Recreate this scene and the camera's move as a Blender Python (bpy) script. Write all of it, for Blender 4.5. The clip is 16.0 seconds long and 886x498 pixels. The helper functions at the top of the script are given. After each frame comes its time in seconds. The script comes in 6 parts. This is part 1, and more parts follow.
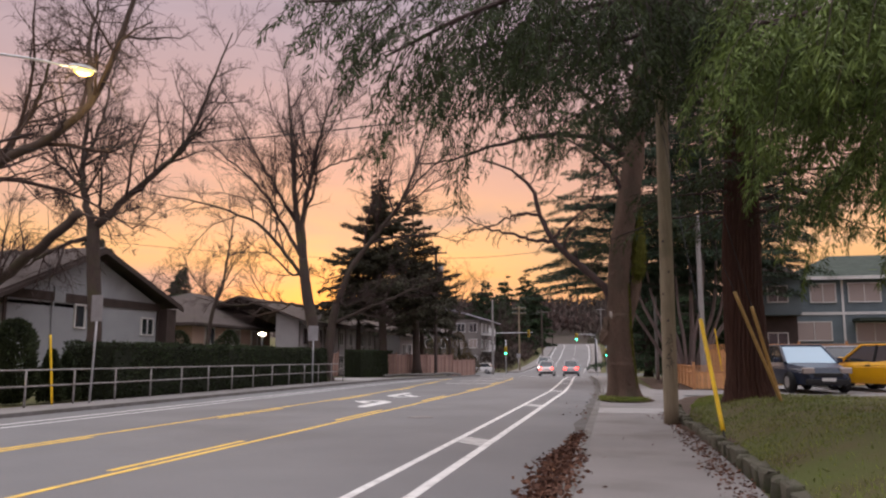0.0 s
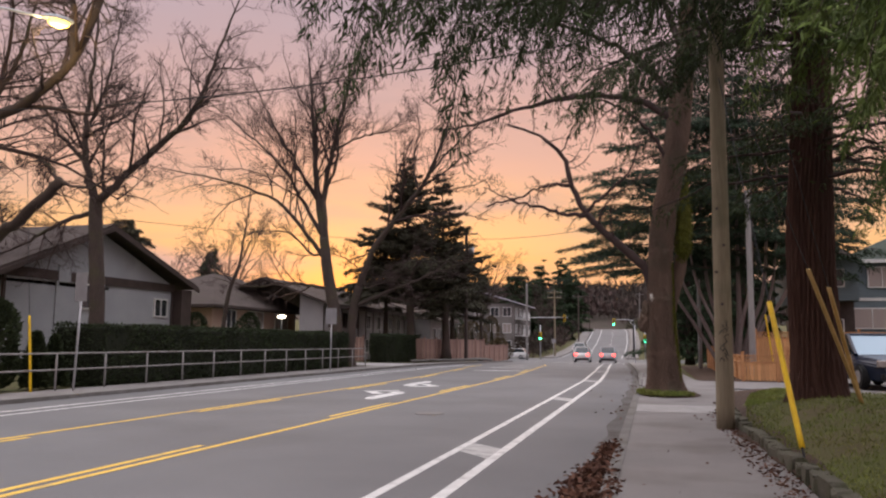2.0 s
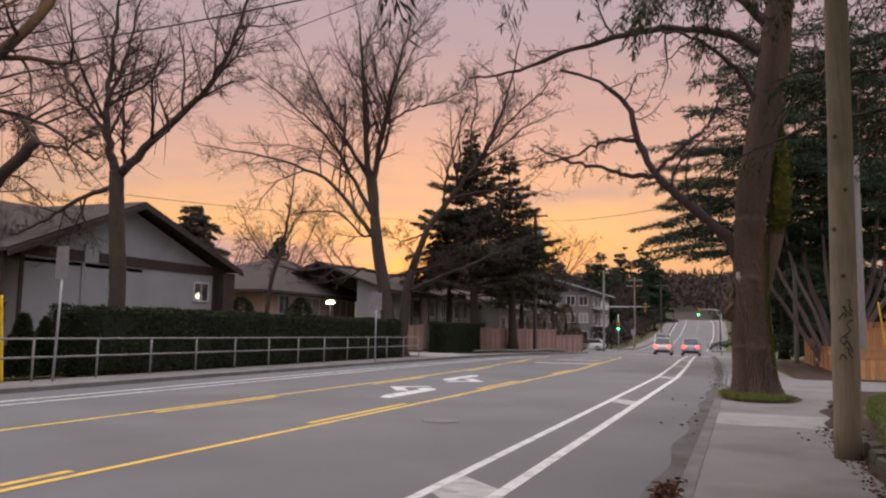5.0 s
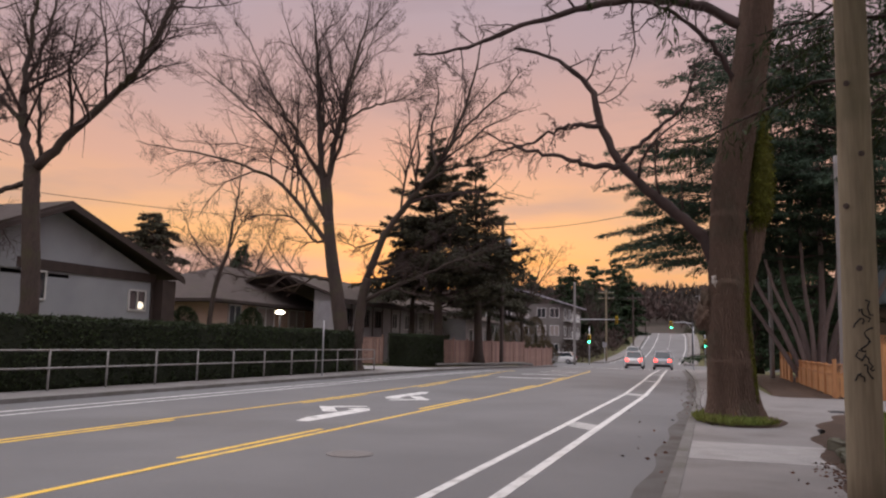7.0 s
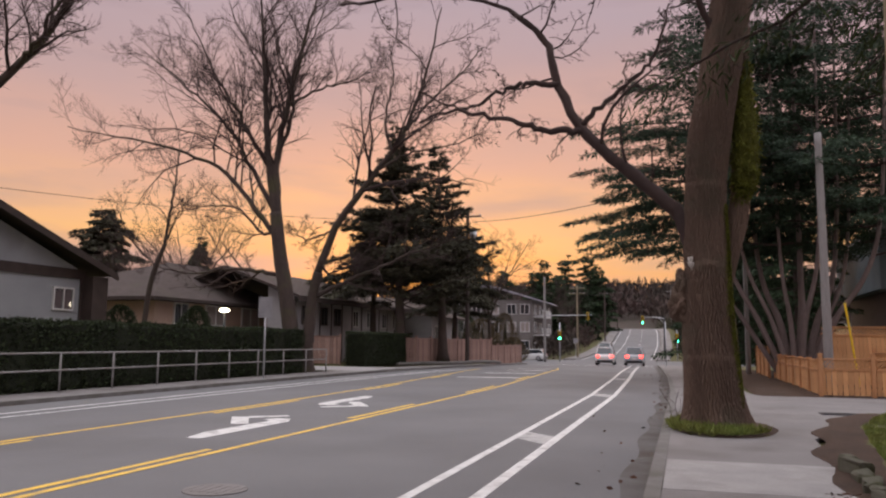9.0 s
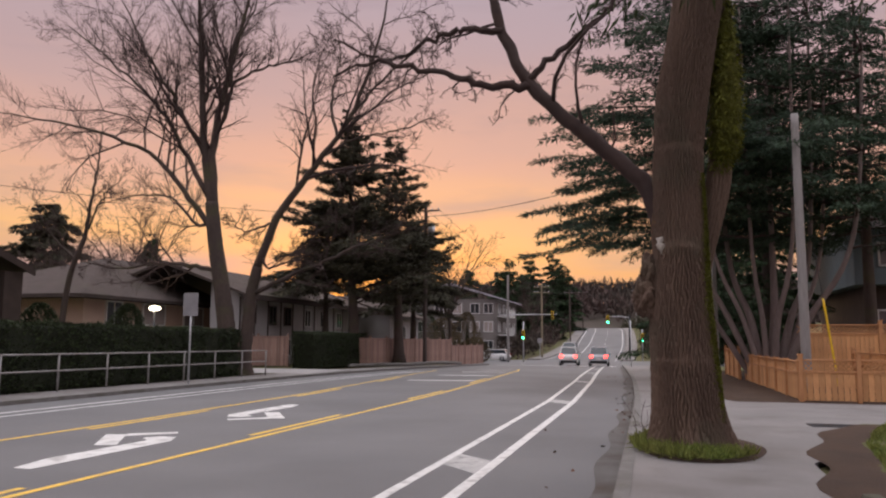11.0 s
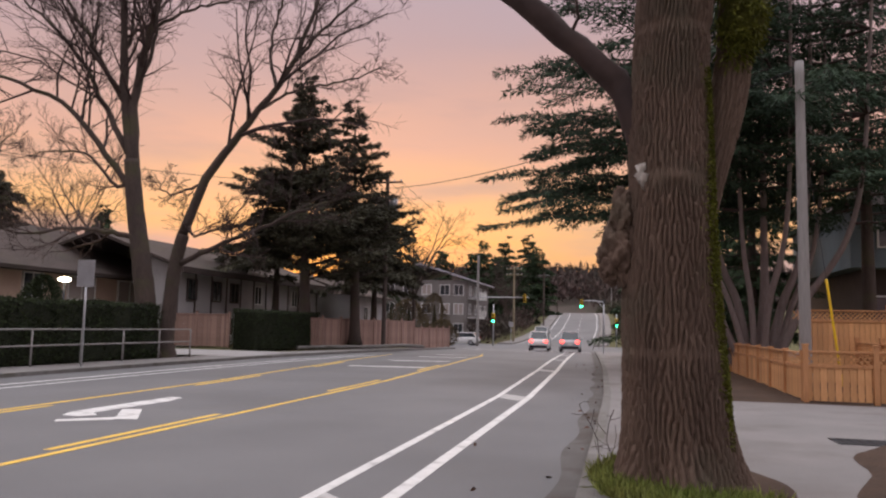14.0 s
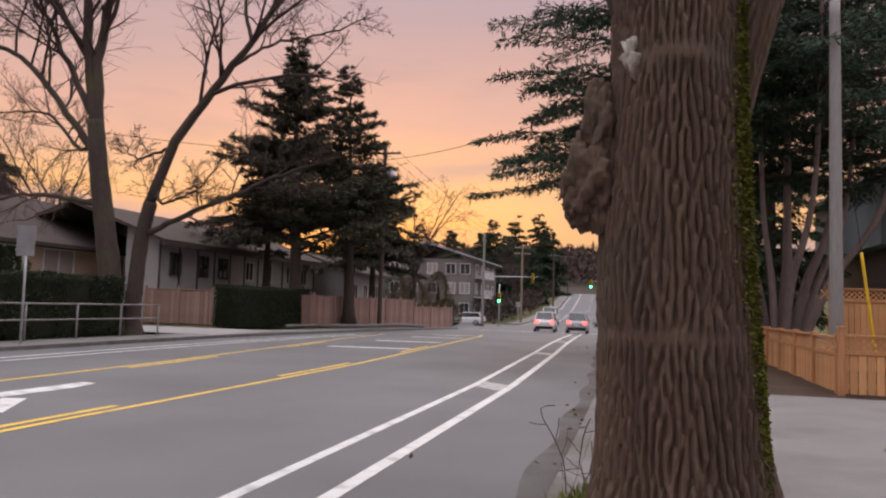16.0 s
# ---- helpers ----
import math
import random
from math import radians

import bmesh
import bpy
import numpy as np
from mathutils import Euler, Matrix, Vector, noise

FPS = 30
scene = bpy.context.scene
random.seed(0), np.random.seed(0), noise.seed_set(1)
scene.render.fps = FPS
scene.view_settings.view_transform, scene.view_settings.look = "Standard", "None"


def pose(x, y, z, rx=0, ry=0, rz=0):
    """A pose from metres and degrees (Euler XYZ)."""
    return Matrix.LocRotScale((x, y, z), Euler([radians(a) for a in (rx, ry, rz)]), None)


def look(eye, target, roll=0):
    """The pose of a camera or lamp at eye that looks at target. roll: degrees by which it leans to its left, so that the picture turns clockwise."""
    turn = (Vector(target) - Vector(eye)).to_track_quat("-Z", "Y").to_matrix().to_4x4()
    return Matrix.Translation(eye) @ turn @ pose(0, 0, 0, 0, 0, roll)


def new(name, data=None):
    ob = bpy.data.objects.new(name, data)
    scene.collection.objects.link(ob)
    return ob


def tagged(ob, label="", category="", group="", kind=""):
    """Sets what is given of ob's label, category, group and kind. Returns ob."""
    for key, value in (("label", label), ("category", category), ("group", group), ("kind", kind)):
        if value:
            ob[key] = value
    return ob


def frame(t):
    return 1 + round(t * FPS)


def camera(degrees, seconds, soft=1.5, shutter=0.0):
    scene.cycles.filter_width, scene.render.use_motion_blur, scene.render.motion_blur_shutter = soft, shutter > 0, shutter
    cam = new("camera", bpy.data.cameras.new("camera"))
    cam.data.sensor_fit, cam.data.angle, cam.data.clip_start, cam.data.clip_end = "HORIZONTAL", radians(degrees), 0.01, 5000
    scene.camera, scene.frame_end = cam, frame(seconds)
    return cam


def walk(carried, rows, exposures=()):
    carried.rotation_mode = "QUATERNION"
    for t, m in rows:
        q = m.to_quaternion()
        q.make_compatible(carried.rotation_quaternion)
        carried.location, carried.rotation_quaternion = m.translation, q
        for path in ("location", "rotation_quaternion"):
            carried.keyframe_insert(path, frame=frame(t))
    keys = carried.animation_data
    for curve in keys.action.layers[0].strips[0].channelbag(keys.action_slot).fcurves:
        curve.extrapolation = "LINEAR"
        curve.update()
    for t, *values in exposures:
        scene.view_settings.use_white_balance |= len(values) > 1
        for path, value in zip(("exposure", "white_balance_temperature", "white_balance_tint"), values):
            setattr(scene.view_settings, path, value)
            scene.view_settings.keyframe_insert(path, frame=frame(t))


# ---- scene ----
import functools
cam = camera(58.8, 16.0, soft=2.2)
METRES, EYE, TILT, LEAN, TURN = 23.0, 1.55, 0.0, 0.0, 12.1
ROWS = [
    (0.0, 0.0, 0.0, 0.0, 0.03, 7.90, 0.03),
    (0.5, 0.0061, 0.0333, 0.0007, -0.21, 7.13, -0.23),
    (1.0, 0.0121, 0.0642, 0.0033, 0.33, 6.83, -0.50),
    (1.5, 0.018, 0.0949, 0.0045, 1.02, 6.75, -0.46),
    (2.0, 0.0242, 0.125, 0.004, 2.69, 6.73, -0.50),
    (2.5, 0.0314, 0.1571, 0.0038, 4.60, 6.41, -0.43),
    (3.0, 0.0379, 0.188, 0.0034, 7.43, 5.83, -0.47),
    (3.5, 0.045, 0.2189, 0.0032, 8.04, 6.06, -0.44),
    (4.0, 0.0532, 0.2489, 0.0028, 8.85, 5.52, -0.77),
    (6.5, 0.0836, 0.4017, 0.0022, 7.39, 6.77, -1.35),
    (7.0, 0.0879, 0.4317, 0.002, 6.69, 6.86, -1.18),
    (7.5, 0.0932, 0.4617, 0.0018, 5.28, 6.91, -1.05),
    (8.0, 0.0995, 0.4932, 0.0022, 4.81, 6.72, -0.94),
    (8.5, 0.1051, 0.5244, 0.002, 4.67, 7.05, -0.67),
    (9.0, 0.1103, 0.5558, 0.0017, 4.82, 6.76, -0.46),
    (11.5, 0.1403, 0.7089, 0.0024, 1.98, 6.78, -0.49),
    (12.0, 0.1457, 0.7391, 0.0023, 1.66, 6.71, -0.81),
    (12.5, 0.1527, 0.7699, 0.0014, 0.96, 6.37, -0.96),
    (13.0, 0.1586, 0.801, 0.0021, 0.67, 6.66, -1.06),
    (13.5, 0.1661, 0.8304, 0.0019, 0.38, 6.45, -1.16),
    (14.0, 0.1747, 0.8586, 0.0012, 0.75, 5.55, -1.25),
    (14.5, 0.1852, 0.8876, 0.0005, 0.97, 4.42, -1.29),
    (15.0, 0.1926, 0.9162, -0.0002, 2.17, 3.99, -1.28),
    (15.5, 0.2016, 0.9465, -0.0005, 1.96, 4.18, -1.35),
    (16.0, 0.2097, 0.9765, -0.0017, 1.63, 4.10, -1.77),
]
walk(cam, [(t, pose(0, 0, EYE, TILT, LEAN, TURN) @ pose(METRES * x, METRES * y, METRES * z, 90 + pitch, roll, yaw)) for t, x, y, z, yaw, pitch, roll in ROWS], [(0.0, 0.1), (3.0, 0.04), (6.5, -0.08), (12.0, -0.04), (16.0, 0.06)])


# ---- world and light ----
def build_world():
    w = bpy.data.worlds.new("dusk_sky")
    w.use_nodes = True
    scene.world = w
    nt = w.node_tree
    nd, ln = nt.nodes, nt.links
    nd.clear()
    out, bg = nd.new("ShaderNodeOutputWorld"), nd.new("ShaderNodeBackground")
    tc, sep = nd.new("ShaderNodeTexCoord"), nd.new("ShaderNodeSeparateXYZ")
    ln.new(tc.outputs["Generated"], sep.inputs[0])
    # height, with streaky clouds bending the bands
    mp = nd.new("ShaderNodeMapping")
    mp.inputs["Scale"].default_value = (2.2, 2.2, 9.0)
    mp.inputs["Rotation"].default_value = (0.12, 0.1, 0.3)
    ln.new(tc.outputs["Generated"], mp.inputs[0])
    nz = nd.new("ShaderNodeTexNoise")
    nz.inputs["Scale"].default_value, nz.inputs["Detail"].default_value, nz.inputs["Roughness"].default_value = 1.6, 6.0, 0.55
    ln.new(mp.outputs[0], nz.inputs["Vector"])
    off = nd.new("ShaderNodeMath")
    off.operation = "MULTIPLY_ADD"
    off.inputs[1].default_value, off.inputs[2].default_value = SKY_WARP, -SKY_WARP / 2
    ln.new(nz.outputs["Fac"], off.inputs[0])
    hgt = nd.new("ShaderNodeMath")
    ln.new(sep.outputs["Z"], hgt.inputs[0])
    ln.new(off.outputs[0], hgt.inputs[1])
    ramp = nd.new("ShaderNodeValToRGB")
    el = ramp.color_ramp.elements
    for i, (pos, col) in enumerate(SKY_WEST):
        e = el[i] if i < 2 else el.new(pos)
        e.position, e.color = pos, (*col, 1)
    ln.new(hgt.outputs[0], ramp.inputs[0])
    ramp2 = nd.new("ShaderNodeValToRGB")
    el = ramp2.color_ramp.elements
    for i, (pos, col) in enumerate(SKY_EAST):
        e = el[i] if i < 2 else el.new(pos)
        e.position, e.color = pos, (*col, 1)
    ln.new(hgt.outputs[0], ramp2.inputs[0])
    # the glow lies towards the sunset
    dot = nd.new("ShaderNodeVectorMath")
    dot.operation = "DOT_PRODUCT"
    dot.inputs[1].default_value = (-0.36, 0.93, 0.0)
    ln.new(tc.outputs["Generated"], dot.inputs[0])
    mr = nd.new("ShaderNodeMapRange")
    mr.interpolation_type = "SMOOTHSTEP"
    mr.inputs["From Min"].default_value, mr.inputs["From Max"].default_value = -0.1, 0.8
    ln.new(dot.outputs["Value"], mr.inputs["Value"])
    mix = nd.new("ShaderNodeMix")
    mix.data_type = "RGBA"
    ln.new(mr.outputs[0], mix.inputs["Factor"])
    ln.new(ramp2.outputs[0], mix.inputs["A"])
    ln.new(ramp.outputs[0], mix.inputs["B"])
    # mauve cloud streaks
    mp2 = nd.new("ShaderNodeMapping")
    mp2.inputs["Scale"].default_value = (3.0, 3.0, 14.0)
    mp2.inputs["Rotation"].default_value = (0.25, -0.15, 0.0)
    ln.new(tc.outputs["Generated"], mp2.inputs[0])
    nz2 = nd.new("ShaderNodeTexNoise")
    nz2.inputs["Scale"].default_value, nz2.inputs["Detail"].default_value = 1.3, 7.0
    ln.new(mp2.outputs[0], nz2.inputs["Vector"])
    cr = nd.new("ShaderNodeMapRange")
    cr.inputs["From Min"].default_value, cr.inputs["From Max"].default_value = 0.48, 0.75
    cr.inputs["To Max"].default_value = 0.7
    ln.new(nz2.outputs["Fac"], cr.inputs["Value"])
    mix2 = nd.new("ShaderNodeMix")
    mix2.data_type = "RGBA"
    mix2.inputs["B"].default_value = (*SKY_CLOUD, 1)
    ln.new(cr.outputs[0], mix2.inputs["Factor"])
    ln.new(mix.outputs["Result"], mix2.inputs["A"])
    # a mauve cloud bank low down, away from the glow
    lowz = nd.new("ShaderNodeMapRange")
    lowz.interpolation_type = "SMOOTHSTEP"
    lowz.inputs["From Min"].default_value, lowz.inputs["From Max"].default_value = 0.125, 0.085
    ln.new(hgt.outputs[0], lowz.inputs["Value"])
    away = nd.new("ShaderNodeMapRange")
    away.interpolation_type = "SMOOTHSTEP"
    away.inputs["From Min"].default_value, away.inputs["From Max"].default_value = 0.985, 0.93
    dot2 = nd.new("ShaderNodeVectorMath")
    dot2.operation = "DOT_PRODUCT"
    dot2.inputs[1].default_value = (-0.19, 0.98, 0.05)
    ln.new(tc.outputs["Generated"], dot2.inputs[0])
    ln.new(dot2.outputs["Value"], away.inputs["Value"])
    both = nd.new("ShaderNodeMath")
    both.operation = "MULTIPLY"
    ln.new(lowz.outputs[0], both.inputs[0])
    ln.new(away.outputs[0], both.inputs[1])
    mix3 = nd.new("ShaderNodeMix")
    mix3.data_type = "RGBA"
    mix3.inputs["B"].default_value = (*SKY_BANK, 1)
    ln.new(both.outputs[0], mix3.inputs["Factor"])
    ln.new(mix2.outputs["Result"], mix3.inputs["A"])
    # the thin blue daylight that is left
    sky = nd.new("ShaderNodeTexSky")
    sky.sky_type, sky.sun_disc = "NISHITA", False
    sky.sun_elevation, sky.sun_rotation = radians(1.0), radians(-21)
    add = nd.new("ShaderNodeMix")
    add.data_type, add.blend_type = "RGBA", "ADD"
    add.inputs["Factor"].default_value = 0.05
    ln.new(mix3.outputs["Result"], add.inputs["A"])
    ln.new(sky.outputs[0], add.inputs["B"])
    ln.new(add.outputs["Result"], bg.inputs["Color"])
    bg.inputs["Strength"].default_value = SKY_STRENGTH
    ln.new(bg.outputs[0], out.inputs[0])


SKY_STRENGTH, SKY_WARP = 1.0, 0.10
SKY_WEST = [(0.0, (0.5, 0.25, 0.17)), (0.06, (0.88, 0.37, 0.1)), (0.13, (0.86, 0.44, 0.19)), (0.22, (0.7, 0.37, 0.28)), (0.34, (0.5, 0.33, 0.34)), (0.48, (0.42, 0.35, 0.43)), (0.7, (1.66, 1.61, 1.73)), (1.0, (2.6, 2.55, 2.7))]
SKY_EAST = [(0.0, (0.3, 0.22, 0.25)), (0.2, (0.45, 0.35, 0.4)), (0.5, (0.8, 0.7, 0.8)), (0.7, (1.66, 1.61, 1.73)), (1.0, (2.6, 2.55, 2.7))]
SKY_CLOUD = (0.36, 0.25, 0.28)
SKY_BANK = (0.42, 0.27, 0.3)
YARD_X, YARD_Y, YARD_Z = -22.3, 47.8, 3.1
build_world()

glow = bpy.data.lights.new("afterglow", "SUN")
glow.energy, glow.angle, glow.color = 0.5, radians(50), (1.0, 0.72, 0.5)
new("afterglow", glow).matrix_world = look((-36, 93, 45), (0, 0, 0))


# ---- materials ----
def material(name, base, base2=None, rough=0.8, scale=3.0, fine=40.0, bump=0.2, dist=0.02, metal=0.0, stretch=(1, 1, 1), rand=0.0, spec=0.3, detail_mix=0.35, stain=None):
    m = bpy.data.materials.new(name)
    m.use_nodes = True
    nt = m.node_tree
    nd, ln = nt.nodes, nt.links
    b = nd["Principled BSDF"]
    b.inputs["Roughness"].default_value, b.inputs["Metallic"].default_value = rough, metal
    b.inputs["Specular IOR Level"].default_value = spec
    base2 = base2 or tuple(c * 0.7 for c in base)
    tc, mp = nd.new("ShaderNodeTexCoord"), nd.new("ShaderNodeMapping")
    mp.inputs["Scale"].default_value = stretch
    ln.new(tc.outputs["Object"], mp.inputs[0])
    n1, n2 = nd.new("ShaderNodeTexNoise"), nd.new("ShaderNodeTexNoise")
    n1.inputs["Scale"].default_value, n1.inputs["Detail"].default_value = scale, 5
    n2.inputs["Scale"].default_value, n2.inputs["Detail"].default_value = fine, 3
    ln.new(mp.outputs[0], n1.inputs["Vector"])
    ln.new(mp.outputs[0], n2.inputs["Vector"])
    mr = nd.new("ShaderNodeMapRange")
    mr.inputs["From Min"].default_value, mr.inputs["From Max"].default_value = 0.3, 0.7
    ln.new(n1.outputs["Fac"], mr.inputs["Value"])
    mx = nd.new("ShaderNodeMix")
    mx.data_type = "RGBA"
    mx.inputs["A"].default_value, mx.inputs["B"].default_value = (*base, 1), (*base2, 1)
    ln.new(mr.outputs[0], mx.inputs["Factor"])
    col = mx.outputs["Result"]
    fm = nd.new("ShaderNodeMix")
    fm.data_type, fm.blend_type = "RGBA", "OVERLAY"
    fm.inputs["Factor"].default_value = detail_mix
    ln.new(col, fm.inputs["A"])
    ln.new(n2.outputs["Fac"], fm.inputs["B"])
    col = fm.outputs["Result"]
    if stain:
        n3 = nd.new("ShaderNodeTexNoise")
        n3.inputs["Scale"].default_value, n3.inputs["Detail"].default_value = stain[1], 6
        ln.new(tc.outputs["Object"], n3.inputs["Vector"])
        sr = nd.new("ShaderNodeMapRange")
        sr.inputs["From Min"].default_value, sr.inputs["From Max"].default_value, sr.inputs["To Max"].default_value = 0.52, 0.68, stain[2]
        ln.new(n3.outputs["Fac"], sr.inputs["Value"])
        sm = nd.new("ShaderNodeMix")
        sm.data_type = "RGBA"
        sm.inputs["B"].default_value = (*stain[0], 1)
        ln.new(sr.outputs[0], sm.inputs["Factor"])
        ln.new(col, sm.inputs["A"])
        col = sm.outputs["Result"]
    if rand:
        src = nd.new("ShaderNodeNewGeometry").outputs["Random Per Island"] if rand > 0 else nd.new("ShaderNodeObjectInfo").outputs["Random"]
        rr = nd.new("ShaderNodeMapRange")
        rr.inputs["To Min"].default_value, rr.inputs["To Max"].default_value = 1 - abs(rand), 1 + abs(rand)
        ln.new(src, rr.inputs["Value"])
        vm = nd.new("ShaderNodeVectorMath")
        vm.operation = "SCALE"
        ln.new(col, vm.inputs[0])
        ln.new(rr.outputs[0], vm.inputs["Scale"])
        col = vm.outputs[0]
    ln.new(col, b.inputs["Base Color"])
    if bump:
        bp = nd.new("ShaderNodeBump")
        bp.inputs["Strength"].default_value, bp.inputs["Distance"].default_value = bump, dist
        ln.new(n2.outputs["Fac"], bp.inputs["Height"])
        ln.new(bp.outputs[0], b.inputs["Normal"])
    return m


def glowing(name, col, strength):
    m = bpy.data.materials.new(name)
    m.use_nodes = True
    b = m.node_tree.nodes["Principled BSDF"]
    b.inputs["Base Color"].default_value = (*col, 1)
    b.inputs["Emission Color"].default_value, b.inputs["Emission Strength"].default_value = (*col, 1), strength
    return m


def glassy(name, tint, rough=0.03):
    m = bpy.data.materials.new(name)
    m.use_nodes = True
    b = m.node_tree.nodes["Principled BSDF"]
    b.inputs["Base Color"].default_value, b.inputs["Roughness"].default_value = (*tint, 1), rough
    b.inputs["Specular IOR Level"].default_value = 0.8
    return m


ASPHALT = material("asphalt", (0.135, 0.134, 0.14), (0.165, 0.163, 0.168), 0.75, 0.35, 90, 0.25, 0.01, spec=0.25, stain=((0.1, 0.097, 0.1), 0.16, 0.55))
PATH = material("worn_path_asphalt", (0.19, 0.176, 0.172), (0.235, 0.216, 0.21), 0.85, 0.6, 70, 0.3, 0.012, stain=((0.1, 0.08, 0.07), 0.5, 0.5))
CONCRETE = material("pale_concrete", (0.36, 0.34, 0.33), (0.28, 0.265, 0.26), 0.85, 1.5, 60, 0.2, 0.01, stain=((0.2, 0.18, 0.17), 1.2, 0.5))
GUTTER = material("gutter_dirt", (0.09, 0.08, 0.075), (0.13, 0.122, 0.12), 0.9, 1.2, 60, 0.5, 0.01, stain=((0.06, 0.045, 0.035), 0.9, 0.8))
KERB = material("kerb_concrete", (0.2, 0.19, 0.182), (0.14, 0.13, 0.122), 0.85, 2.5, 50, 0.3, 0.01, stain=((0.1, 0.09, 0.07), 1.0, 0.6))
WHITE_LINE = material("white_road_paint", (0.72, 0.71, 0.7), (0.58, 0.57, 0.56), 0.6, 4, 60, 0.15, 0.004, stain=((0.25, 0.24, 0.24), 3.0, 0.7))
YELLOW_LINE = material("yellow_road_paint", (0.84, 0.54, 0.08), (0.72, 0.45, 0.08), 0.6, 4, 60, 0.15, 0.004, stain=((0.28, 0.22, 0.14), 2.5, 0.55))
GRASS_SOIL = material("turf", (0.085, 0.1, 0.026), (0.11, 0.085, 0.045), 0.95, 0.8, 30, 0.6, 0.03, stain=((0.06, 0.04, 0.022), 0.5, 0.8))
EARTH = material("bare_earth", (0.075, 0.045, 0.03), (0.05, 0.032, 0.024), 0.95, 1.5, 40, 0.6, 0.03)
BLADE = material("grass_blade", (0.14, 0.19, 0.035), (0.19, 0.19, 0.05), 0.7, 1.0, 5, 0, rand=0.45)
BARK = material("furrowed_bark", (0.165, 0.11, 0.082), (0.105, 0.07, 0.054), 0.95, 2.0, 40, 1.0, 0.02, stretch=(1, 1, 0.2), stain=((0.09, 0.085, 0.06), 1.2, 0.5))
REDBARK = material("fibrous_red_bark", (0.085, 0.042, 0.03), (0.055, 0.028, 0.022), 0.95, 3.0, 22, 1.0, 0.05, stretch=(1, 1, 0.06))
GREYBARK = material("grey_bark", (0.085, 0.062, 0.052), (0.06, 0.045, 0.04), 0.95, 2.0, 20, 0.7, 0.03, stretch=(1, 1, 0.3), stain=((0.075, 0.08, 0.03), 0.8, 0.5))
TWIG = material("twig_bark", (0.07, 0.045, 0.04), (0.05, 0.034, 0.032), 0.9, 2.0, 8, 0)
MOSS = material("moss", (0.1, 0.1, 0.014), (0.07, 0.07, 0.012), 1.0, 4, 60, 1.0, 0.03)
MOSS_LEAF = material("moss_tuft", (0.13, 0.135, 0.018), (0.085, 0.085, 0.014), 1.0, 4, 20, 0, rand=0.4)
PALE_SCAR = material("weathered_cut_wood", (0.62, 0.57, 0.52), (0.42, 0.37, 0.33), 0.9, 9, 60, 0.6, 0.01)
NEEDLE = material("dark_needles", (0.032, 0.055, 0.02), (0.02, 0.036, 0.016), 0.8, 0.6, 6, 0, rand=0.5)
NEEDLE_BLUE = material("blue_green_needles", (0.046, 0.074, 0.042), (0.028, 0.048, 0.03), 0.8, 0.5, 6, 0, rand=0.5)
# bright green: light on the near boughs put into the needle colour
NEEDLE_LIT = material("lit_cedar_needles", (0.125, 0.175, 0.038), (0.075, 0.11, 0.026), 0.75, 0.7, 6, 0, rand=0.5)
# darker olive: shade of the overhead boughs put into the needle colour
NEEDLE_OLIVE_SHADED = material("shaded_olive_needles", (0.05, 0.07, 0.022), (0.03, 0.042, 0.016), 0.8, 0.6, 6, 0, rand=0.5)
NEEDLE_RUST = material("rusty_needles", (0.062, 0.056, 0.032), (0.04, 0.038, 0.024), 0.8, 0.6, 6, 0, rand=0.5)
HEDGE = material("hedge_leaf", (0.038, 0.052, 0.02), (0.025, 0.034, 0.016), 0.8, 0.9, 9, 0, rand=0.5)
# near-black green: shade inside the hedges put into the core colour
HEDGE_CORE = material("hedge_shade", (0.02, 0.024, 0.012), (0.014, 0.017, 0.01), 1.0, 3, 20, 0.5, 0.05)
BROWN_LEAF = material("fallen_leaf", (0.13, 0.06, 0.035), (0.085, 0.04, 0.028), 0.85, 2, 12, 0, rand=0.5)
POLE_WOOD = material("weathered_pole_wood", (0.3, 0.25, 0.17), (0.21, 0.17, 0.115), 0.9, 1.2, 30, 0.5, 0.01, stretch=(1, 1, 0.08), stain=((0.13, 0.12, 0.07), 0.9, 0.6))
POLE_GREY = material("grey_pole_wood", (0.3, 0.28, 0.27), (0.22, 0.205, 0.2), 0.85, 1.2, 30, 0.4, 0.01, stretch=(1, 1, 0.08))
POLE_DARK = material("creosoted_pole_wood", (0.11, 0.085, 0.075), (0.08, 0.06, 0.055), 0.9, 1.2, 30, 0.4, 0.01, stretch=(1, 1, 0.08))
GALV = material("galvanised_steel", (0.55, 0.55, 0.57), (0.44, 0.44, 0.46), 0.5, 3, 30, 0.05, 0.002, metal=0.6)
RAIL_STEEL = material("weathered_rail_steel", (0.34, 0.33, 0.33), (0.24, 0.22, 0.21), 0.6, 4, 40, 0.1, 0.002, metal=0.3, stain=((0.16, 0.09, 0.05), 3, 0.4))
DARK_STEEL = material("dark_steel", (0.05, 0.05, 0.055), (0.035, 0.035, 0.04), 0.5, 3, 30, 0.05, 0.002, metal=0.5)
CABLE = material("cable_rubber", (0.03, 0.027, 0.028), (0.02, 0.02, 0.02), 0.7, 3, 20, 0)
YELLOW_PLASTIC = material("yellow_plastic", (0.85, 0.55, 0.02), (0.7, 0.44, 0.02), 0.45, 5, 50, 0.05, 0.002, stain=((0.4, 0.28, 0.08), 2, 0.4))
FADED_PLASTIC = material("faded_yellow_plastic", (0.6, 0.4, 0.16), (0.5, 0.33, 0.12), 0.6, 5, 50, 0.05, 0.002)
SIGN_BACK = material("sign_back_aluminium", (0.36, 0.35, 0.36), (0.29, 0.28, 0.29), 0.55, 3, 40, 0.03, 0.002, metal=0.4)
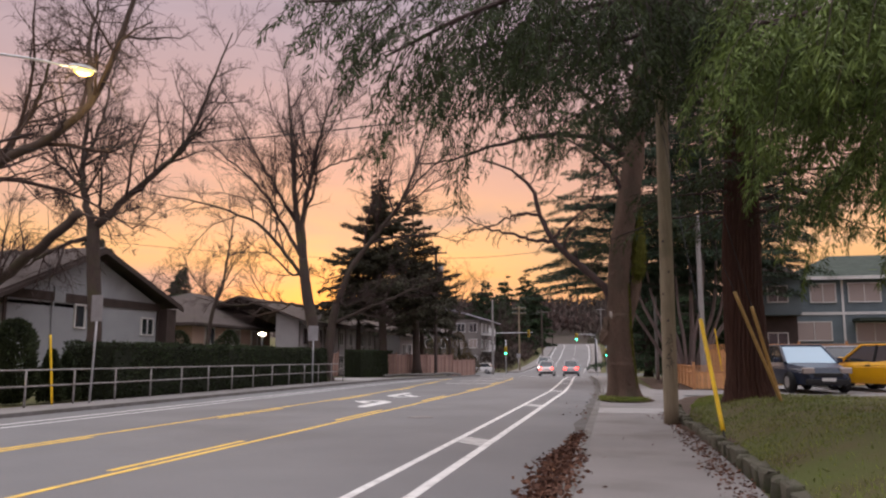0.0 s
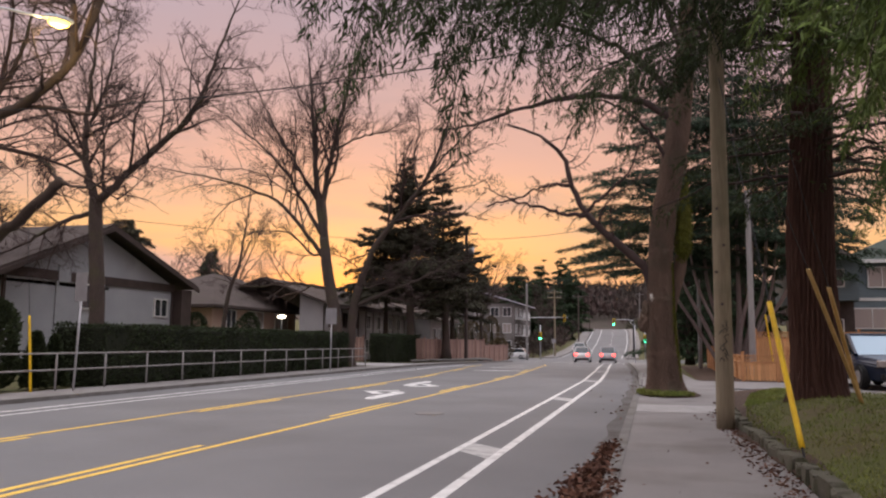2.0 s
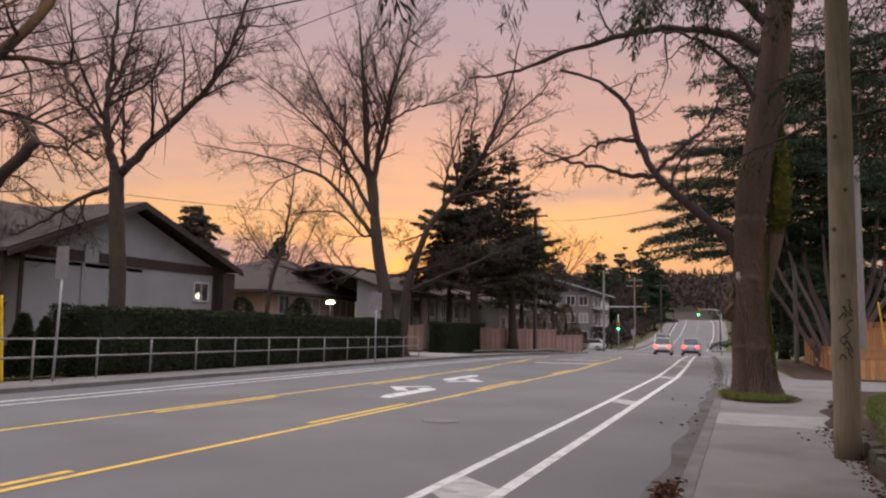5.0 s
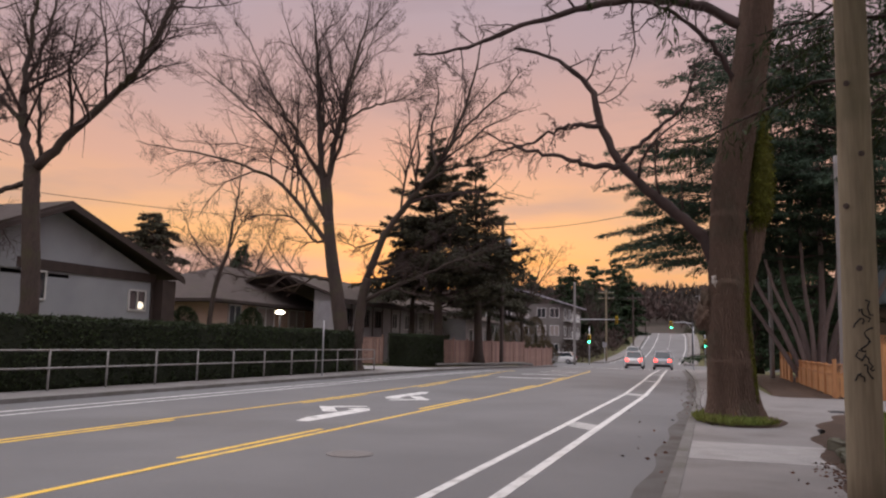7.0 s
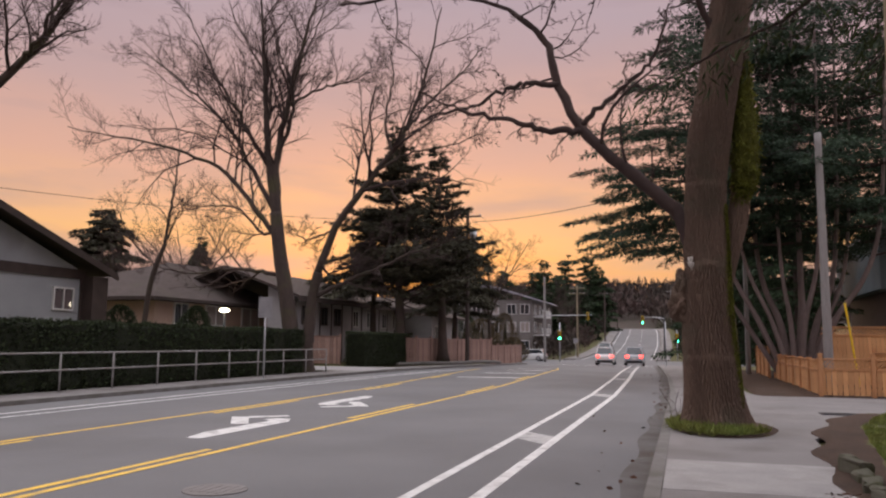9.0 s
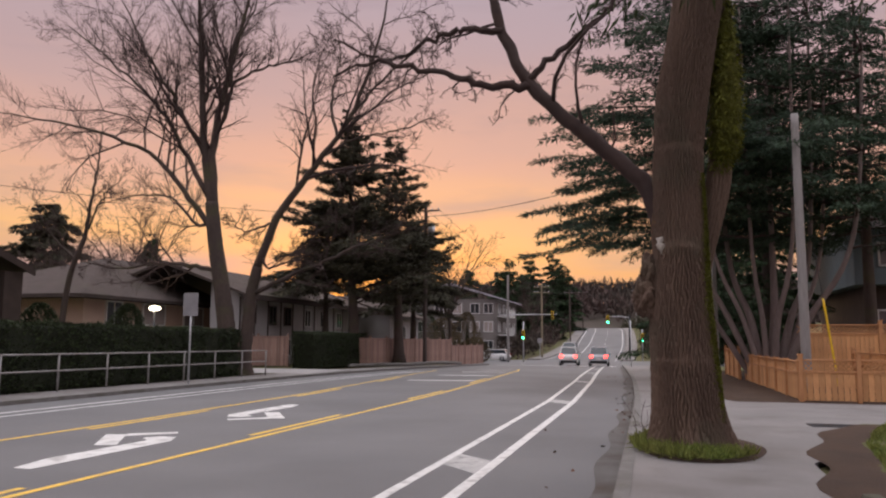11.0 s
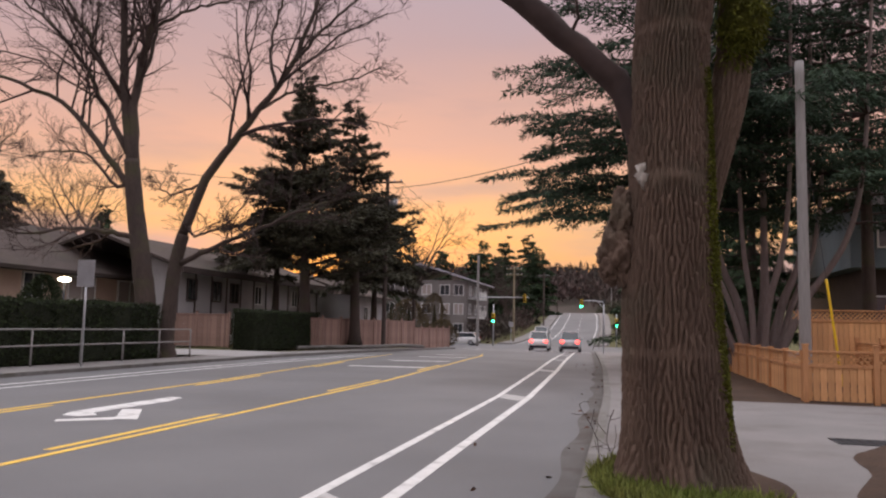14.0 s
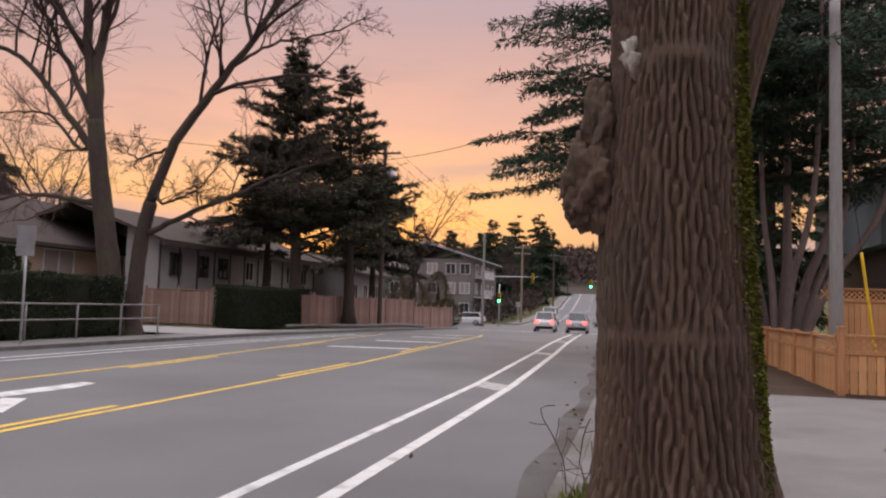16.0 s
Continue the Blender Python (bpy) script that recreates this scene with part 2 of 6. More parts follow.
CYPRESS_BARK = material("grey_pink_bark", (0.25, 0.2, 0.185), (0.17, 0.135, 0.125), 0.95, 2.0, 20, 0.7, 0.03, stretch=(1, 1, 0.15))
CEDAR_WOOD = material("new_cedar_board", (0.62, 0.33, 0.15), (0.5, 0.25, 0.11), 0.75, 1.5, 22, 0.3, 0.006, stretch=(1, 1, 0.15), rand=-0.2)
CEDAR_POST = material("cedar_post", (0.52, 0.26, 0.12), (0.42, 0.2, 0.09), 0.75, 1.5, 22, 0.3, 0.006, stretch=(1, 1, 0.15))
OLD_WOOD = material("old_fence_board", (0.36, 0.23, 0.19), (0.28, 0.18, 0.15), 0.9, 1.2, 20, 0.4, 0.008, stretch=(1, 1, 0.15), rand=-0.25)
STUCCO_GREY = material("grey_painted_stucco", (0.36, 0.37, 0.385), (0.3, 0.31, 0.325), 0.9, 0.6, 70, 0.3, 0.01, stain=((0.25, 0.25, 0.25), 0.7, 0.4))
STUCCO_PINK = material("buff_stucco", (0.52, 0.38, 0.3), (0.43, 0.31, 0.25), 0.9, 0.6, 70, 0.3, 0.01)
SIDING_BLUE = material("blue_grey_siding", (0.16, 0.2, 0.22), (0.13, 0.165, 0.185), 0.75, 0.8, 50, 0.1, 0.006, rand=-0.08)
SIDING_GREY = material("pale_board_siding", (0.4, 0.38, 0.38), (0.32, 0.31, 0.31), 0.85, 0.7, 50, 0.2, 0.006, rand=-0.08)
TRIM_DARK = material("dark_brown_trim", (0.07, 0.05, 0.045), (0.05, 0.037, 0.033), 0.7, 2, 30, 0.2, 0.005)
TRIM_WHITE = material("white_trim_paint", (0.72, 0.71, 0.69), (0.62, 0.61, 0.6), 0.6, 2, 40, 0.05, 0.003)
EDGING = material("mossy_edging_stone", (0.11, 0.1, 0.08), (0.08, 0.08, 0.05), 0.95, 3, 40, 0.5, 0.02, stain=((0.06, 0.065, 0.025), 1.5, 0.7))
SHINGLE = material("brown_roof_shingle", (0.075, 0.056, 0.05), (0.055, 0.042, 0.038), 0.95, 1.2, 14, 0.8, 0.03, stain=((0.06, 0.055, 0.035), 0.5, 0.5))
SHINGLE_GREEN = material("green_grey_shingle", (0.06, 0.075, 0.06), (0.045, 0.056, 0.046), 0.95, 1.2, 14, 0.8, 0.03)
STUCCO_WORN = material("worn_grey_stucco", (0.2, 0.18, 0.17), (0.15, 0.135, 0.13), 0.9, 0.6, 70, 0.3, 0.01)
WORN_PAINT = material("worn_white_paint", (0.5, 0.49, 0.48), (0.36, 0.35, 0.35), 0.7, 5, 60, 0.15, 0.004, stain=((0.2, 0.2, 0.2), 4.0, 0.8))
BUSH = material("brown_bush_leaf", (0.1, 0.075, 0.035), (0.07, 0.05, 0.03), 0.9, 0.6, 9, 0, rand=0.5)
ROOF_PALE = material("pale_metal_roof", (0.4, 0.38, 0.43), (0.33, 0.31, 0.36), 0.6, 0.8, 20, 0.2, 0.02)
PANE = glassy("dark_window_glass", (0.03, 0.035, 0.04))
PANE_LIT = glassy("curtained_window_glass", (0.35, 0.3, 0.28), 0.15)
CAR_GLASS = glassy("car_glass", (0.02, 0.025, 0.03))
WINDSHIELD = glassy("frosted_windscreen", (0.3, 0.42, 0.52), 0.2)
TYRE = material("tyre_rubber", (0.025, 0.025, 0.026), (0.018, 0.018, 0.018), 0.85, 6, 60, 0.1, 0.003)
RIM = material("alloy_rim", (0.5, 0.5, 0.52), (0.4, 0.4, 0.42), 0.35, 5, 40, 0, metal=0.8)
BLACK_TRIM = material("black_plastic", (0.022, 0.022, 0.024), (0.016, 0.016, 0.017), 0.55, 5, 50, 0)


def paint(name, col):
    m = material(name, col, tuple(c * 0.9 for c in col), 0.35, 1.5, 200, 0, spec=0.35, detail_mix=0.05)
    m.node_tree.nodes["Principled BSDF"].inputs["Coat Weight"].default_value = 0.15
    return m


NAVY = paint("navy_car_paint", (0.012, 0.02, 0.045))
TAXI = paint("yellow_car_paint", (0.85, 0.42, 0.01))
SILVER = paint("silver_car_paint", (0.42, 0.42, 0.44))
WHITE_CAR = paint("white_car_paint", (0.72, 0.71, 0.7))
LAMP_WARM = glowing("street_lamp_glow", (1.0, 0.66, 0.13), 4)
LAMP_PORCH = glowing("yard_lamp_glow", (1.0, 0.86, 0.66), 9)
GREEN_LENS = glowing("green_signal_lens", (0.03, 1.0, 0.45), 14)
AMBER_LENS = glowing("amber_signal_lens", (1.0, 0.4, 0.03), 5)
TAIL = glowing("tail_lamp_red", (1.0, 0.05, 0.04), 7)
HEAD = glowing("headlamp_white", (1.0, 0.95, 0.85), 16)
RED_DARK = glassy("unlit_red_lens", (0.25, 0.01, 0.01))


# ---- mesh helpers ----
def link(name, verts, faces, mat, parent=None, label="", smooth=False):
    me = bpy.data.meshes.new(name)
    me.from_pydata([tuple(v) for v in verts], [], [tuple(f) for f in faces])
    me.update()
    if smooth:
        me.polygons.foreach_set("use_smooth", np.ones(len(me.polygons), dtype=bool))
    if mat:
        me.materials.append(mat)
    ob = new(name, me)
    if parent:
        ob.parent = parent
    if label:
        ob["label"] = label
    return ob


def part(name, bm, mat, parent=None, label="", smooth=False):
    me = bpy.data.meshes.new(name)
    bm.to_mesh(me)
    bm.free()
    if smooth:
        me.polygons.foreach_set("use_smooth", np.ones(len(me.polygons), dtype=bool))
    me.materials.append(mat)
    ob = new(name, me)
    if parent:
        ob.parent = parent
    if label:
        ob["label"] = label
    return ob


def box_bm(x0, x1, y0, y1, z0, z1, bevel=0.0, bm=None):
    bm = bm or bmesh.new()
    r = bmesh.ops.create_cube(bm, size=1.0, matrix=Matrix.Translation(((x0 + x1) / 2, (y0 + y1) / 2, (z0 + z1) / 2)) @ Matrix.Diagonal((x1 - x0, y1 - y0, z1 - z0, 1)))
    if bevel:
        edges = {e for v in r["verts"] for e in v.link_edges}
        bmesh.ops.bevel(bm, geom=list(edges), offset=bevel, segments=2, affect="EDGES", profile=0.5)
    return bm


def thing(name, at, label, category, group="", kind=""):
    e = new(name)
    e.location = at
    e.empty_display_size = 0.2
    return tagged(e, label, category, group, kind)


@functools.lru_cache(maxsize=None)
def ring_faces(n, sides):
    """Quads between n rings of so many sides."""
    i, j = np.meshgrid(np.arange(n - 1) * sides, np.arange(sides), indexing="ij")
    k = (j + 1) % sides
    return np.stack([i + j, i + k, i + sides + k, i + sides + j], -1).reshape(-1, 4)


def tube(pts, radii, sides=8, caps=True):
    """Verts and faces of a tapered tube along a line."""
    pts = np.asarray(pts, float)
    n = len(pts)
    tang = np.gradient(pts, axis=0)
    tang /= np.linalg.norm(tang, axis=1)[:, None] + 1e-9
    ref = np.array((0.31, 0.77, 0.55))
    a = np.cross(tang, ref)
    a /= np.linalg.norm(a, axis=1)[:, None] + 1e-9
    b = np.cross(tang, a)
    th = np.linspace(0, 2 * np.pi, sides, endpoint=False)
    ring = pts[:, None, :] + np.asarray(radii, float)[:, None, None] * (np.cos(th)[None, :, None] * a[:, None, :] + np.sin(th)[None, :, None] * b[:, None, :])
    verts = ring.reshape(-1, 3)
    faces = ring_faces(n, sides)
    if caps:
        faces = [tuple(q) for q in faces.tolist()]
        faces.append(tuple(range(sides - 1, -1, -1)))
        faces.append(tuple((n - 1) * sides + j for j in range(sides)))
    return verts, faces


def smooth_line(pts, n):
    """A smooth line through a few points (Catmull-Rom)."""
    p = np.asarray(pts, float)
    p = np.vstack([2 * p[0] - p[1], p, 2 * p[-1] - p[-2]])
    out = []
    segs = len(p) - 3
    for u in np.linspace(0, segs - 1e-6, n):
        i = int(u)
        t = u - i
        a, b, c, d = p[i:i + 4]
        out.append(0.5 * (2 * b + (c - a) * t + (2 * a - 5 * b + 4 * c - d) * t * t + (3 * b - a - 3 * c + d) * t ** 3))
    return np.array(out)


class Many:
    """Gathers many small open tubes into one mesh."""

    def __init__(self):
        self.v, self.f, self.n = [], [], 0

    def add(self, verts, faces):
        self.v.append(np.asarray(verts, float))
        self.f.append(np.asarray(faces, np.int32) + self.n)
        self.n += len(verts)

    def mesh(self, name, mat, parent=None, label="", smooth=True, kind=""):
        v, f = np.vstack(self.v), np.vstack(self.f)
        me = bpy.data.meshes.new(name)
        me.vertices.add(len(v))
        me.vertices.foreach_set("co", v.ravel())
        me.loops.add(f.size)
        me.loops.foreach_set("vertex_index", f.ravel())
        me.polygons.add(len(f))
        me.polygons.foreach_set("loop_start", np.arange(0, f.size, 4, dtype=np.int32))
        me.update(calc_edges=True)
        if smooth:
            me.polygons.foreach_set("use_smooth", np.ones(len(f), dtype=bool))
        me.materials.append(mat)
        ob = new(name, me)
        if parent:
            ob.parent = parent
        if label:
            ob["label"] = label
        if kind:
            ob["kind"] = kind
        return ob


def blades(name, base, way, length, width, mat, parent=None, label="", kind="", rng=None):
    """Thin leaf-shaped blades: one diamond of two triangles each, all in one mesh."""
    rng = rng or np.random.default_rng(3)
    base, way = np.asarray(base, float), np.asarray(way, float)
    n = len(base)
    way = way / (np.linalg.norm(way, axis=1)[:, None] + 1e-9)
    side = np.cross(way, rng.normal(size=(n, 3)))
    side /= np.linalg.norm(side, axis=1)[:, None] + 1e-9
    length, width = np.broadcast_to(length, n)[:, None], np.broadcast_to(width, n)[:, None]
    v = np.stack([base, base + way * length * 0.45 + side * width / 2, base + way * length, base + way * length * 0.45 - side * width / 2], axis=1).reshape(-1, 3)
    me = bpy.data.meshes.new(name)
    me.vertices.add(4 * n)
    me.vertices.foreach_set("co", v.ravel())
    me.loops.add(4 * n)
    me.loops.foreach_set("vertex_index", np.arange(4 * n, dtype=np.int32))
    me.polygons.add(n)
    me.polygons.foreach_set("loop_start", np.arange(0, 4 * n, 4, dtype=np.int32))
    me.update(calc_edges=True)
    me.materials.append(mat)
    ob = new(name, me)
    if parent:
        ob.parent = parent
    if label:
        ob["label"] = label
    if kind:
        ob["kind"] = kind
    return ob


def local(parent, pts):
    return np.asarray(pts, float) - np.array(parent.location)


# ---- lie of the land ----
def ease(a, b, v):
    u = np.clip((np.asarray(v, float) - a) / (b - a), 0, 1)
    return u * u * (3 - 2 * u)


def gz(y):
    """Height of the road along its length: a slight dip, then a hill."""
    return -0.6 * ease(50, 105, y) + 6.0 * ease(118, 225, y) + 1.0 * ease(225, 420, y)


def kerb_r(y):
    return np.interp(y, [-40, 38, 50, 80, 124, 160, 192, 225, 300, 420], [-0.62, -0.62, -0.95, -2.2, -4.0, -4.2, -5.2, -7.2, -14, -30])


def kerb_l(y):
    return np.interp(y, [-40, 45, 62, 90, 124, 160, 192, 225, 300, 420], [-15.6, -15.6, -14.9, -15.0, -13.9, -12.9, -13.9, -16, -23, -39])


def strip(name, fx0, fx1, ys, z, mat, label="", category="", kind="structure", dz=0.0, parent=None):
    """A strip along the road from fx0(y) to fx1(y), draped on the road's height."""
    v, f = [], []
    for i, y in enumerate(ys):
        h = float(gz(y)) + z
        v += [(float(fx0(y)), y, h), (float(fx1(y)), y, h)]
        if i:
            k = 2 * i
            f.append((k - 2, k - 1, k + 1, k))
    n = len(v)
    if dz:
        v += [(x, y, h - dz) for x, y, h in v]
        f += [(a + n, d + n, c + n, b + n) for a, b, c, d in f[:]]
        m = len(ys)
        for i in range(1, m):
            a, b = 2 * (i - 1), 2 * i
            f.append((a, b, b + n, a + n))
            f.append((a + 1, a + 1 + n, b + 1 + n, b + 1))
        f.append((0, n, n + 1, 1))
        f.append((2 * m - 2, 2 * m - 1, 2 * m - 1 + n, 2 * m - 2 + n))
    ob = link(name, v, f, mat, parent)
    return tagged(ob, label, category, "", kind) if not parent else ob


def build_ground():
    # one sheet to the horizon, lowered under the roadways
    xs = np.unique(np.concatenate([np.linspace(-900, -60, 12), np.linspace(-60, 40, 101), np.linspace(40, 900, 12)]))
    ys = np.unique(np.concatenate([np.linspace(-300, -20, 8), np.linspace(-20, 140, 161), np.linspace(140, 420, 90), np.linspace(420, 1500, 14)]))
    v = []
    for y in ys:
        l, r, h = float(kerb_l(y)), float(kerb_r(y)), float(gz(y))
        for x in xs:
            z = h + 0.02
            if l - 3.2 < x < r + 0.9 or 92 < y < 119:
                z = h - 0.12
            if x > r + 5 or x < l - 5:
                z += 0.06
            if y > 150:
                d = max(l - 4 - x, x - r - 4, 0)
                z += min(d * 0.03, 3.0) * float(ease(150, 200, y))
            v.append((x, y, z))
    nx = len(xs)
    f = [(j * nx + i, j * nx + i + 1, (j + 1) * nx + i + 1, (j + 1) * nx + i) for j in range(len(ys) - 1) for i in range(nx - 1)]
    tagged(link("ground", v, f, GRASS_SOIL, None, "", True), "dull green and brown winter turf and earth", "ground", "", "structure")
    yy = np.concatenate([np.arange(-30, 50, 10.0), np.arange(50, 430, 4.0)])
    strip("road", kerb_l, kerb_r, yy, 0.0, ASPHALT, "worn grey asphalt road with painted lanes", "road")
    v = [(x, y, float(gz(y)) - 0.02) for y in np.arange(92, 120, 3.0) for x in (-90, 70)]
    tagged(link("road_cross", v, [(2 * i, 2 * i + 1, 2 * i + 3, 2 * i + 2) for i in range(len(v) // 2 - 1)], ASPHALT), "grey asphalt side street crossing the road", "road", "", "structure")
    near = np.arange(-30, 92, 3.0)
    strip("gutter", lambda y: kerb_r(y) - 0.3 - 0.06 * math.sin(y * 1.7), kerb_r, np.arange(-30, 90, 0.5), 0.004, GUTTER, "dirty gutter strip along the kerb", "gutter")
    strip("kerb_right", kerb_r, lambda y: kerb_r(y) + 0.16, near, 0.11, KERB, "worn concrete kerb", "kerb", dz=0.3)
    strip("kerb_left", lambda y: kerb_l(y) - 0.16, kerb_l, near, 0.11, KERB, "worn concrete kerb", "kerb", dz=0.3)
    strip("pavement_left", lambda y: kerb_l(y) - 1.9, lambda y: kerb_l(y) - 0.16, near, 0.105, PATH, "narrow grey asphalt pavement behind the kerb", "pavement", dz=0.25)
    strip("pavement_right", lambda y: kerb_r(y) + 0.16, lambda y: np.interp(y, [22, 27, 30, 33], [1.55, 1.75, 3.2, 6.0]), np.arange(-30, 37, 1.0), 0.10, PATH, "grey asphalt pavement with leaf stains", "pavement", dz=0.25)
    v = [(x, y, 0.092) for y in (28.0, 38.3) for x in (1.2, 40)]
    tagged(link("driveway", v, [(0, 1, 3, 2)], PATH), "grey asphalt driveway and parking court", "driveway", "", "structure")
    v = [(x, y, z) for x, z in ((4.55, 0.06), (4.85, 0.5), (40, 0.55)) for y in (23.2, 32.5)]
    tagged(link("parking_court", v, [(0, 2, 3, 1), (2, 4, 5, 3)], PATH), "raised grey asphalt parking court with a ramp", "driveway", "", "structure")
    v = [(x, y, float(gz(y)) + (0.05 if y < 38.5 or x < 2 else 0.15 + 0.05 * noise.noise(Vector((x, y, 0))))) for y in np.arange(38.1, 66, 0.8) for x in (1.85, 2.05, 2.8, 3.6, 4.6, 6.3)]
    n = len(v) // 6
    tagged(link("planting_bed", v, [(6 * j + i, 6 * j + i + 1, 6 * j + i + 7, 6 * j + i + 6) for j in range(n - 1) for i in range(5)], EARTH, None, "", True), "bare brown earth bed beside the cedar fence", "bed", "", "structure")
    strip("pavement_far", lambda y: kerb_r(y) + 0.16, lambda y: np.interp(y, [36, 39, 92], [2.6, 1.7, -0.4]), np.arange(36, 92, 3.0), 0.10, PATH, "grey pavement leading to the junction", "pavement", dz=0.25)
    v = [(x, y, 0.111) for y in (50.4, 56.4) for x in (-27, -15.75)]
    tagged(link("driveway_far", v, [(0, 1, 3, 2)], CONCRETE), "pale concrete drive across the far pavement", "driveway", "", "structure")
    bm = box_bm(-0.45, 1.72, 21.7, 23.9, 0.0, 0.108, 0.01)
    tagged(part("pavement_slab", bm, CONCRETE), "pale concrete slab let into the pavement", "slab", "", "structure")
    for s, (k0, k1) in enumerate(((lambda y: kerb_r(y) + 0.1, lambda y: kerb_r(y) + 2.0), (lambda y: kerb_l(y) - 2.0, lambda y: kerb_l(y) - 0.1))):
        strip("pavement_hill", k0, k1, np.arange(121, 300, 4.0), 0.1, PATH, "grey pavement climbing the hill", "pavement", dz=0.2)


def marking(name, fx, w, y0, y1, mat, step=2.0, z=0.005, label="", parent=None):
    ys = np.append(np.arange(y0, y1, step), y1)
    ob = strip(name, lambda y: fx(y) - w / 2, lambda y: fx(y) + w / 2, ys, z, mat, label, "road marking", parent=parent)
    return ob


def flat(name, poly, mat, label, z=0.006):
    v = [(x, y, float(gz(y)) + z) for x, y in poly]
    return tagged(link(name, v, [tuple(range(len(v)))], mat), label, "road marking", "", "structure")


def yel_r(y):
    return np.interp(y, [-40, 41, 53, 64, 68], [-6.65, -6.65, -7.2, -8.0, -8.6])


def yel_l(y):
    return np.interp(y, [-40, 31, 39, 50, 62], [-10.36, -10.36, -10.6, -11.5, -12.6])


def build_markings():
    marking("bike_line", lambda y: kerb_r(y) - 2.36, 0.13, -30, 86, WHITE_LINE, label="worn white cycle lane line")
    marking("bike_line", lambda y: kerb_r(y) - 1.66, 0.15, -30, 86, WHITE_LINE, label="worn white cycle lane line")
    for k in range(-2, 6):
        y = 14.6 + 11.5 * k
        a, b = float(kerb_r(y)) - 2.3, float(kerb_r(y)) - 1.73
        flat("buffer_bar", [(a, y + 1.15), (a, y + 0.15), (b, y - 0.5), (b, y + 0.6)], WORN_PAINT, "white diagonal bar in the cycle lane buffer")
    marking("centre_line", yel_r, 0.12, -30, 68, YELLOW_LINE, label="yellow solid turn lane line")
    marking("centre_line", yel_l, 0.12, -30, 62, YELLOW_LINE, label="yellow solid turn lane line")
    for k in range(-3, 4):
        y = 19.2 + 9.2 * k
        marking("centre_dash", lambda t: yel_r(t) - 0.24, 0.12, y, y + 4.1, YELLOW_LINE, label="yellow dash beside the solid line")
        marking("centre_dash", lambda t: yel_l(t) + 0.24, 0.12, y, y + 4.1, YELLOW_LINE, label="yellow dash beside the solid line")
    marking("edge_line", lambda y: kerb_l(y) + 1.5, 0.15, -30, 60, WHITE_LINE, label="white cycle lane line along the far kerb")
    marking("edge_line", lambda y: kerb_l(y) + 2.15, 0.13, -30, 60, WHITE_LINE, label="white cycle lane line along the far kerb")
    for i, y in enumerate((48.5, 54.0, 60.0, 65.0)):
        flat("island_bar", [(float(yel_r(y)) - 0.4, y), (float(yel_r(y)) - 0.4, y + 0.5), (float(yel_r(y)) - 3.2 + 0.2 * i, y + 0.1), (float(yel_r(y)) - 3.2 + 0.2 * i, y - 0.4)], WHITE_LINE, "faded white bar of the painted island")
    # a pair of worn turn arrows, one for each direction
    pieces = (([(-8.93, 34.75), (-9.22, 34.78), (-9.24, 31.83), (-9.03, 31.34), (-8.71, 31.31), (-8.55, 31.58), (-8.82, 31.84), (-8.75, 33.98)], "white painted turn arrow shaft"),
              ([(-8.75, 30.86), (-8.12, 31.45), (-7.94, 31.14), (-8.6, 30.64)], "thin worn edge of a turn arrow"),
              ([(-8.73, 32.48), (-8.42, 32.61), (-7.66, 31.34), (-7.99, 31.22)], "white painted turn arrow head"))
    for poly, what in pieces:
        flat("turn_arrow", poly, WHITE_LINE, what)
        flat("turn_arrow", [(-16.97 - x, 59.15 - y) for x, y in poly], WHITE_LINE, what)
    for y0 in (86.5,):
        flat("stop_bar", [(float(kerb_r(y0)) - 0.3, y0), (float(kerb_r(y0)) - 0.3, y0 + 0.5), (-9.0, y0 + 0.5), (-9.0, y0)], WHITE_LINE, "white stop bar")
    for k in (0, 1):
        y = 88.8 + 2.6 * k
        flat("crossing_line", [(-3.0, y), (-3.0, y + 0.25), (-14.5, y + 0.25), (-14.5, y)], WHITE_LINE, "white crossing line at the junction")
    # the hill
    marking("hill_line", lambda y: kerb_r(y) - 0.5, 0.12, 121, 300, WHITE_LINE, 4, label="white edge line climbing the hill")
    marking("hill_line", lambda y: kerb_l(y) + 0.4, 0.12, 121, 300, WHITE_LINE, 4, label="white edge line climbing the hill")
    for y in np.arange(122, 290, 9.0):
        marking("hill_dash", lambda t: kerb_r(t) - 3.6, 0.1, y, y + 3, WHITE_LINE, label="white lane dash on the hill")
    marking("hill_centre", lambda y: kerb_r(y) - 6.3, 0.11, 126, 300, WHITE_LINE, 4, label="pale centre line on the hill")


build_ground()
build_markings()


# ---- trees ----
def polyline_tree(rng, start, way, length, r0, wander, n, rise=0.0):
    p, d = np.array(start, float), np.array(way, float)
    d /= np.linalg.norm(d)
    pts, step = [p.copy()], length / n
    for i in range(n):
        d = d + rng.normal(size=3) * wander + np.array((0, 0, rise))
        d /= np.linalg.norm(d)
        p = p + d * step
        pts.append(p.copy())
    return np.array(pts), np.linspace(r0, max(r0 * 0.25, 0.004), n + 1)


